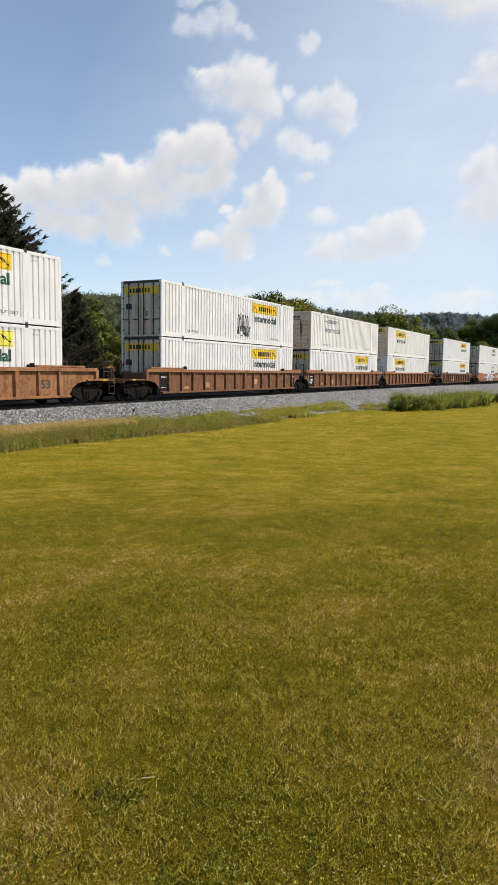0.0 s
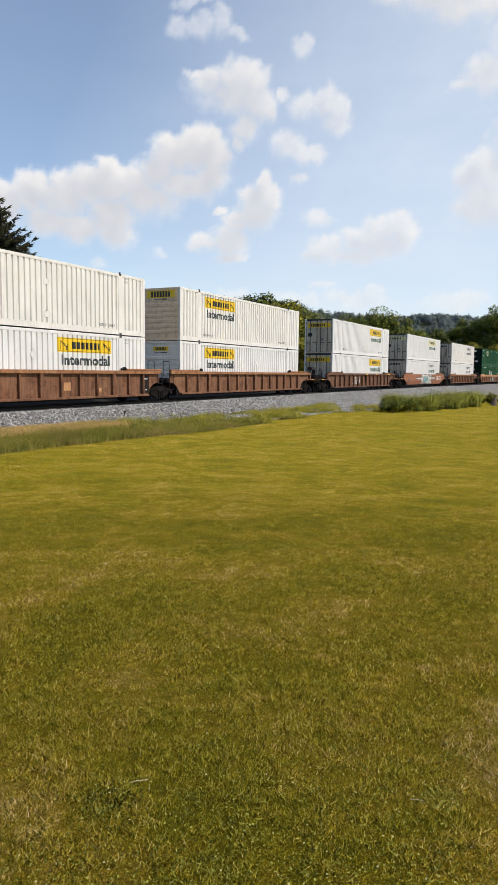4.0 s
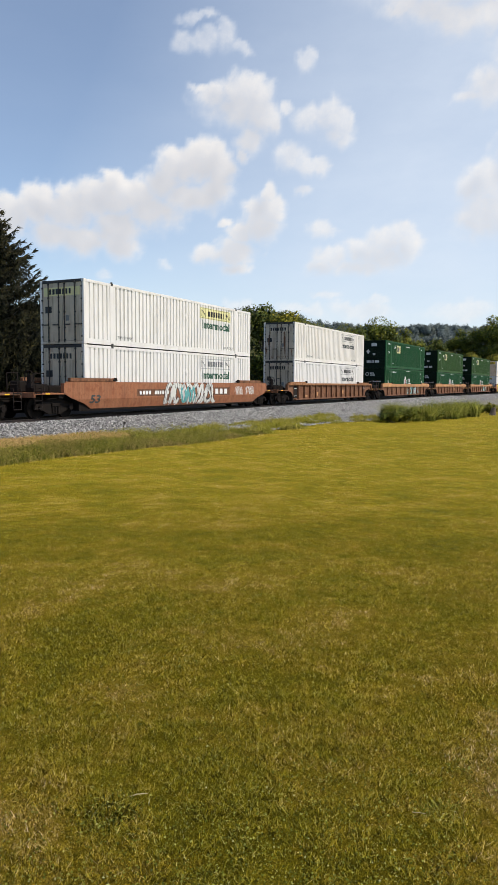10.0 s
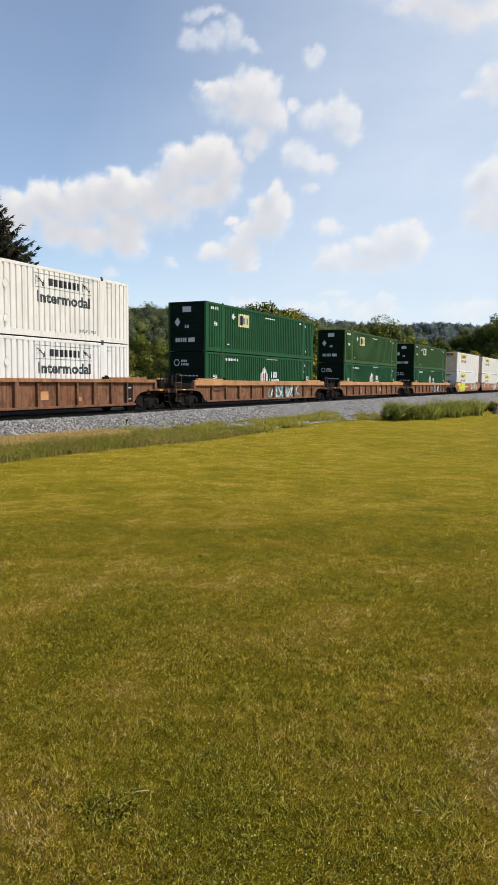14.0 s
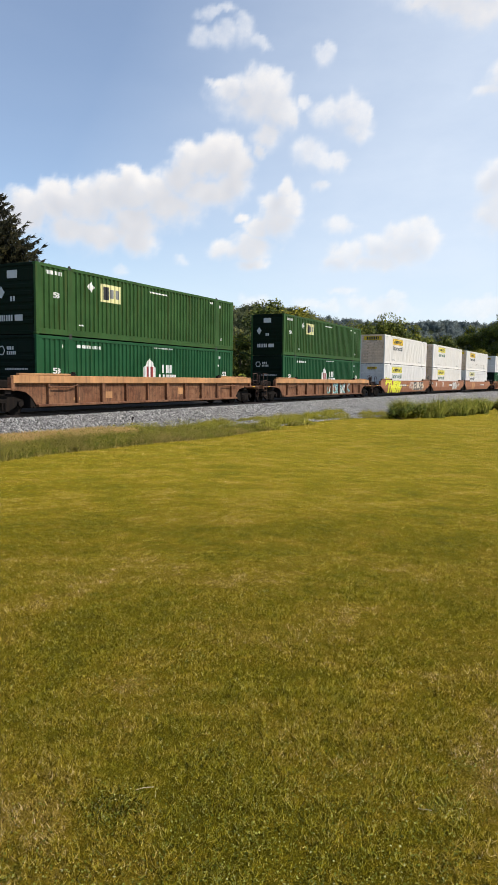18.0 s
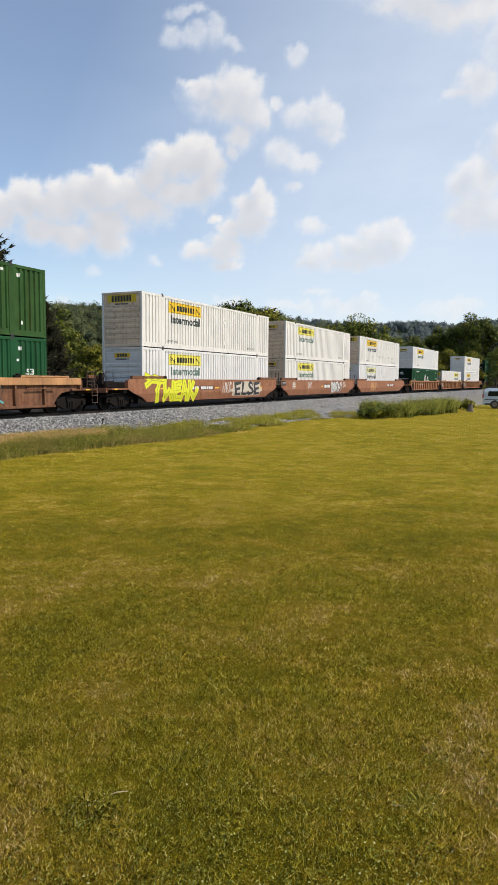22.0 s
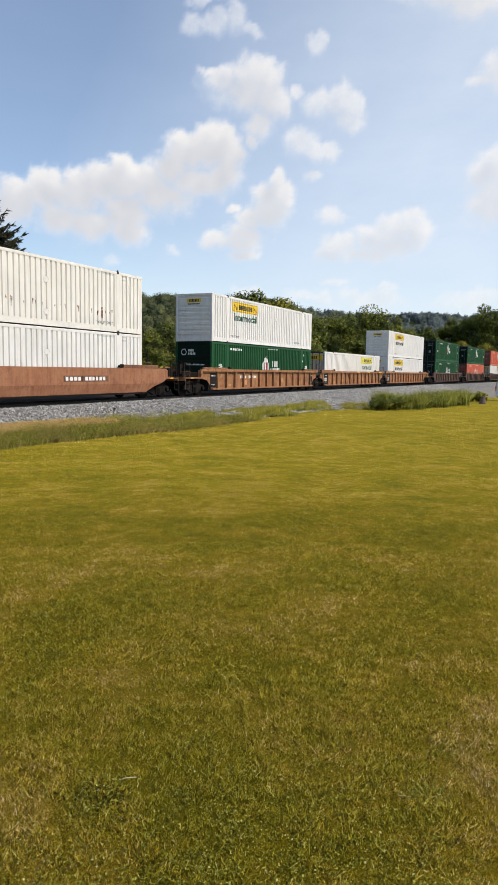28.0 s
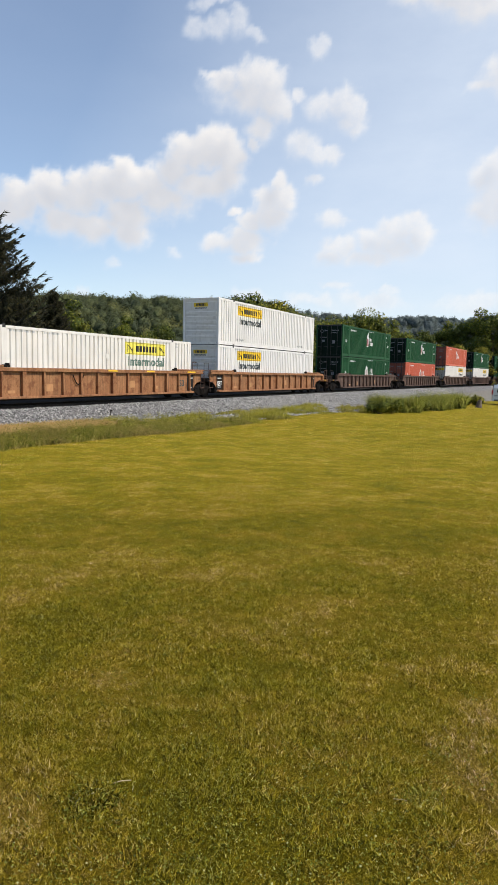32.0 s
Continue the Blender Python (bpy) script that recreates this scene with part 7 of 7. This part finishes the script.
def make_thickets():
    """Undergrowth behind the track and the wooded hills beyond it."""
    rng = np.random.default_rng(21)
    cs, rs = [], []
    for i in range(360):
        s = 2 + 190 * (i / 360) + rng.random()
        u = CENTRE + 9 + 22 * rng.random()
        x, y = track_np(s, u - CENTRE)
        r = 0.9 + 1.1 * rng.random()
        cs.append((x, y, ground_z(x, y) + r * 0.7))
        rs.append((r * 1.3, r * 1.3, r * (0.8 + 0.5 * rng.random())))
    spots, size3 = LEAF_SPOTS[0]
    co, fa, no = leaf_cards(rng, spots, size3, 44000, 0.023)
    tagged(new("broad_weeds", raw_mesh("broad_weeds", co, fa, LEAF["weed"], no)), "low broad-leaved green weeds in the verge", "weeds", kind="stuff")
    co, fa, no = leaf_cards(rng, np.array(cs), np.array(rs), 32000, 0.28)
    tagged(new("thicket", raw_mesh("thicket", co, fa, LEAF["green"], no)), "tangled green undergrowth along the far side of the track", "bushes", kind="stuff")
    for name, mat_, n, r0, r1, az0, az1, per, size, lab in (("hill_woods", "far", 4800, 165, 545, -30, 9, 120, 0.62, "mixed green woodland covering the hillside"), ("far_woods", "blue", 2800, 500, 1060, 3, 30, 60, 1.25, "woodland on the distant ridge, tinted blue-green for haze")):
        cs, rs, tints = [], [], []
        while len(cs) < n:
            az, r = az0 + (az1 - az0) * rng.random(), math.sqrt(r0 * r0 + (r1 * r1 - r0 * r0) * rng.random())
            if r < 330 and rng.random() < 0.45:
                continue
            x, y = r * math.sin(radians(az)), r * math.cos(radians(az))
            h = 6 + 4.0 * rng.random() + (3.0 if rng.random() < 0.10 else 0.0)
            w = 3.2 + 2.6 * rng.random()
            g, shade = ground_z(x, y), rng.random() ** 1.3
            for lobe in range(3):
                a, o = 2.1 * lobe + rng.random(), w * (0.35 + 0.35 * rng.random())
                q = w * (0.60 + 0.40 * rng.random())
                cs.append((x + o * math.cos(a), y + o * math.sin(a), g + h * (0.40 + 0.11 * lobe + 0.14 * rng.random())))
                rs.append((q, q, q * (0.8 + 0.5 * rng.random())))
                tints.append(shade + 0.12 * rng.standard_normal())
        cs, rs, n = np.array(cs), np.array(rs), len(cs)
        # tint falls with distance, towards the first colour of the ramp
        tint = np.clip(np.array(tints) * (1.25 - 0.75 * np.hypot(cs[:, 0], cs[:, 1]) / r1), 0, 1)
        co, fa, no, pick = leaf_cards(rng, cs, rs, n * per, size, True)
        co, no, pick = co.reshape(-1, 4, 3)[:, :3].reshape(-1, 3), no.reshape(-1, 4, 3)[:, :3].reshape(-1, 3), pick.reshape(-1, 4)[:, 0]
        # the body of every crown: a lumpy round of foliage
        k = len(ICO[0])
        lump = 0.42 + 0.34 * rng.random((n, k, 1))
        body = cs[:, None] + ICO[0][None] * lump * rs[:, None]
        bn = ICO[0][None] * 0.8 + 0.2 * rng.standard_normal((n, k, 3)) + np.array([0, 0, 0.45])
        bn /= np.linalg.norm(bn, axis=2)[..., None]
        bf = (ICO[1][None] + (np.arange(n) * k)[:, None, None]).reshape(-1, 3)
        all_co = np.concatenate([co, body.reshape(-1, 3)])
        all_fa = np.concatenate([np.arange(len(co)).reshape(-1, 3), bf + len(co)])
        all_no = np.concatenate([no, bn.reshape(-1, 3)])
        all_ti = np.concatenate([np.repeat(tint[pick], 3), np.repeat(tint, k)])
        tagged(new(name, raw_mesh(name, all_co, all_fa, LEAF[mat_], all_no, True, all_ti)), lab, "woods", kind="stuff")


make_thickets()


def make_verge_bushes():
    rng = np.random.default_rng(31)

    def shrub(leaf, label, size):
        top = thing("shrub", label, "shrub", group="plants beside the ballast")
        cs = np.array([(0.5 * rng.standard_normal(), 0.3 * rng.standard_normal(), 0.35 + 0.3 * rng.random()) for _ in range(9)])
        rs = np.array([(0.30 + 0.15 * rng.random(),) * 3 for _ in range(9)])
        co, fa, no = leaf_cards(rng, cs, rs, 1500, size)
        part("leaves", raw_mesh("leaves", co, fa, LEAF[leaf], no, False), top)
        bm = bmesh.new()
        for c in cs[:6]:
            limb(bm, [(0, 0, -0.1), tuple(c * 0.6), tuple(c)], 0.02, 0.006, 5)
        part("stems", finish(bm, "stems", BARK), top)
        return top

    def clump(n, high, label, dry=0.0):
        top = thing("tall_grass_clump", label, "grass clump", group="plants beside the ballast")
        a, r = rng.random(n) * 6.283, 0.42 * np.sqrt(rng.random(n))
        h = high * (0.45 + 0.65 * rng.random(n))
        bl = part("grass_tuft", blades("grass_tuft", r * np.cos(a), r * np.sin(a), np.full(n, -0.05), h, 0.022 + 0.018 * rng.random(n), 0.25 + 0.75 * rng.random(n), rng, REEDS, 3, 0.35, False), top)
        tagged(bl, kind="stuff")
        return top
    sh = [shrub("green", "dense dark green shrub at the lawn's edge", 0.07), shrub("yellow", "bright yellow-green shrub at the lawn's edge", 0.08)]
    cl = [clump(420, 1.25, "tall arching clump of green grass"), clump(380, 0.95, "low arching clump of bright green grass"), clump(300, 1.55, "tall upright clump of reed-like grass")]

    def put(ob, s, u, k, turn, fresh):
        x, y = track_np(np.array(s), np.array(u - CENTRE))
        m = pose(float(x), float(y), float(lawn_z(x, y)) - 0.02, 0, 0, turn) @ Matrix.Diagonal((k, k, k, 1))
        if fresh:
            ob.matrix_basis = m
        else:
            copy_thing(ob, again(ob, m))
    put(sh[0], 40.3, 10.9, 0.8, 20, True)
    put(sh[1], 45.6, 11.0, 0.8, 70, True)
    for i, (s, u, k) in enumerate(((41.2, 10.4, 0.9), (45.6, 9.6, 0.7), (48.0, 9.1, 0.75), (50.4, 8.7, 0.65))):
        put(sh[0], s, u, k, 25 * i - 40, False)
    put(cl[0], 42.6, 11.4, 1.1, 0, True)
    put(cl[1], 44.8, 10.4, 1.2, 30, True)
    put(cl[2], 43.0, 11.6, 1.0, 60, True)
    for i in range(44):
        s = 42 + 11.3 * rng.random()
        u = 11.3 - (s - 42) * 0.22 + 0.9 * rng.standard_normal()
        put(cl[(0, 1, 1, 0, 2)[i % 5]], s, u, 0.5 + 0.75 * rng.random(), 100 * rng.random() - 50, False)
    for i in range(7):
        put(cl[1], 56 + 6 * rng.random(), 8.6 + 1.8 * rng.random(), 0.7 + 0.4 * rng.random(), 100 * rng.random() - 50, False)
    put(sh[1], 58.5, 8.2, 0.9, 10, False)


make_verge_bushes()


# ---------------- small things by the track ----------------
def make_small():
    wood = mat("grey_wood", (0.16, 0.12, 0.09), 0.95)
    n = Nodes(wood)
    f = n.noise(8.0, 6, 0.7, None, (5, 5, 0.8))
    n.colour(n.ramp(f, [(0.3, (0.06, 0.045, 0.035)), (0.7, (0.22, 0.17, 0.13))]))
    n.bump(f, 0.8, 0.03)
    st = thing("tree_stump", "short grey weathered stump standing in the lawn", "stump")
    bm = bmesh.new()
    limb(bm, [(0, 0, -0.1), (0, 0, 0.06), (0.02, 0, 0.25), (0.03, 0.01, 0.56)], 0.30, 0.15, 10)
    bmesh.ops.holes_fill(bm, edges=bm.edges[:])
    for v in bm.verts:
        v.co.x *= 1.0 + 0.5 * max(0, 0.12 - v.co.z)
        v.co.z += 0.05 * math.sin(9 * v.co.x)
    part("stump_wood", finish(bm, "stump_wood", wood), st)
    x, y = 18.9, 51.0
    st.matrix_basis = pose(x, y, float(lawn_z(x, y)), 0, 4, 0)
    rodm = thing("marker_stake", "thin dark iron stake leaning in the ballast", "stake")
    bm = bmesh.new()
    rod(bm, (0, 0, -0.1), (0.16, 0, 0.66), 0.016, 6)
    box(bm, 0.12, 0.2, -0.03, 0.03, 0.60, 0.68)
    part("stake_rod", finish(bm, "stake_rod", IRON), rodm)
    p = on_track(23.3, -4.0)
    rodm.matrix_basis = pose(p.x, p.y, -0.06, 0, 0, 30)


make_small()


def rounded(bm, outline, y0, y1, inset, cuts=1):
    """A car-like body: an outline in x and z, drawn across and drawn in at both flanks."""
    n = len(outline)
    rows = []
    for y, k in ((y0, inset), (y0 + 0.12, 0.0), (y1 - 0.12, 0.0), (y1, inset)):
        rows.append([bm.verts.new((x * (1 - k * 0.02), y, z - (k * 0.35 * max(0, z - 0.9)))) for x, z in outline])
    for a, b in zip(rows, rows[1:]):
        for i in range(n):
            bm.faces.new((a[i], b[i], b[(i + 1) % n], a[(i + 1) % n]))
    bm.faces.new(rows[0])
    bm.faces.new(rows[-1][::-1])
    bmesh.ops.recalc_face_normals(bm, faces=bm.faces[:])


def make_parked_van():
    paint = mat("pale_blue_van_paint", (0.50, 0.58, 0.66), 0.25)
    n = Nodes(paint)
    n.colour(n.ramp(n.noise(3.0, 4), [(0.3, (0.47, 0.55, 0.63)), (0.7, (0.54, 0.62, 0.70))]))
    n.b.inputs["Coat Weight"].default_value = 0.6
    glass = mat("dark_van_glass", (0.02, 0.03, 0.035), 0.05)
    trim = mat("grey_van_trim", (0.06, 0.06, 0.065), 0.7)
    rubber = mat("dusty_tyre", (0.06, 0.048, 0.038), 0.95)
    alloy = mat("dull_wheel_steel", (0.22, 0.19, 0.16), 0.6, 0.5)
    red = mat("tail_light_red", (0.4, 0.02, 0.02), 0.2)
    lamp = mat("headlight_glass", (0.7, 0.72, 0.75), 0.1)
    van = thing("parked_van", "pale blue van parked on the grass beyond the lawn", "van")
    bm = bmesh.new()
    rounded(bm, [(-2.48, 0.42), (-2.40, 0.30), (2.2, 0.28), (2.46, 0.40), (2.48, 0.75), (2.3, 0.95), (1.75, 1.08), (1.0, 1.70), (-2.0, 1.78), (-2.36, 1.66), (-2.46, 1.0)], -0.95, 0.95, 1.0)
    part("body", finish(bm, "body", paint), van)
    for side in (-1, 1):
        y = side * 0.953
        for name, pts in (("side_window", [(-2.1, 1.06), (-0.95, 1.06), (-0.95, 1.50), (-2.02, 1.50)]), ("side_window", [(-0.85, 1.06), (0.2, 1.06), (0.2, 1.50), (-0.85, 1.50)]), ("side_window", [(0.3, 1.06), (1.5, 1.06), (0.98, 1.50), (0.3, 1.50)])):
            bm = bmesh.new()
            poly(bm, pts, y)
            bmesh.ops.solidify(bm, geom=bm.faces[:], thickness=0.012)
            part(name, finish(bm, name, glass), van)
        part("sill_trim", boxes_mesh("sill_trim", trim, [(-2.3, 2.2, y - 0.01, y + 0.01, 0.30, 0.45)]), van)
        part("rub_strip", boxes_mesh("rub_strip", trim, [(-2.3, 2.2, y - 0.012, y + 0.012, 0.74, 0.80)]), van)
        for x in (-0.75, 0.4):
            part("door_handle", boxes_mesh("door_handle", trim, [(x - 0.1, x + 0.1, y - 0.02, y + 0.02, 0.92, 0.96)]), van)
        part("tail_light", boxes_mesh("tail_light", red, [(-2.49, -2.42, side * 0.82 - 0.09, side * 0.82 + 0.09, 0.85, 1.25)], 0.02), van)
        part("headlight", boxes_mesh("headlight", lamp, [(2.38, 2.49, side * 0.7 - 0.16, side * 0.7 + 0.16, 0.70, 0.86)], 0.02), van)
        part("wing_mirror", boxes_mesh("wing_mirror", paint, [(1.2, 1.34, side * 1.05 - 0.1, side * 1.05 + 0.1, 1.06, 1.22)], 0.03), van)
        for x in (-1.5, 1.55):
            bm = bmesh.new()
            rod(bm, (0, -0.11, 0), (0, 0.11, 0), 0.36, 24)
            w = part("wheel", finish(bm, "wheel", rubber), van, pose(x, side * 0.88, 0.36))
            bm = bmesh.new()
            rod(bm, (0, side * 0.10, 0), (0, side * 0.125, 0), 0.21, 16)
            part("rim", finish(bm, "rim", alloy), w)
    bm = bmesh.new()
    bm.faces.new([bm.verts.new(v) for v in ((1.73, -0.8, 1.12), (1.73, 0.8, 1.12), (1.05, 0.68, 1.69), (1.05, -0.68, 1.69))])
    part("windscreen", finish(bm, "windscreen", glass), van)
    bm = bmesh.new()
    bm.faces.new([bm.verts.new(v) for v in ((-2.475, -0.75, 1.05), (-2.475, 0.75, 1.05), (-2.40, 0.65, 1.58), (-2.40, -0.65, 1.58))])
    part("rear_window", finish(bm, "rear_window", glass), van)
    x, y = 25.6, 58.9
    van.matrix_basis = pose(x, y, float(lawn_z(x, y)), 0, 0, -20)


make_parked_van()


# ---------------- what moves ----------------
def motions():
    times = [0, 2, 4, 5, 6, 7, 8, 10, 12, 13, 14, 16, 18, 20, 22, 24, 26, 28, 30, 32]
    for ob, mid, lift in movers:
        rows = []
        for t in times:
            s = mid - run_out(t)
            p = on_track(s, 0, RAIL_TOP + lift)
            rows.append((t, pose(p.x, p.y, p.z, 0, 0, track_yaw(s))))
        walk(ob, rows)
    # the wheels roll while they pass by
    for w, dx, car, x in rollers:
        ts = [i / 15 for i in range(481) if 8 < car["mid"] + x - run_out(i / 15) < 62] or [0.0]
        rows = [(t, pose(dx, 0, WHEEL, 0, -math.degrees(run_out(t) / WHEEL) % 360, 0)) for t in ts]
        if ts[0] > 0:
            rows.insert(0, (0.0, rows[0][1]))
        if ts[-1] < 32:
            rows.append((32.0, rows[-1][1]))
        walk(w, rows)

    # the clouds drift slowly on the wind
    walk(clouds, [(t, pose(0, 0, 0, 0, 0, -2.45 * t / 32)) for t in (0, 16, 32)])


motions()
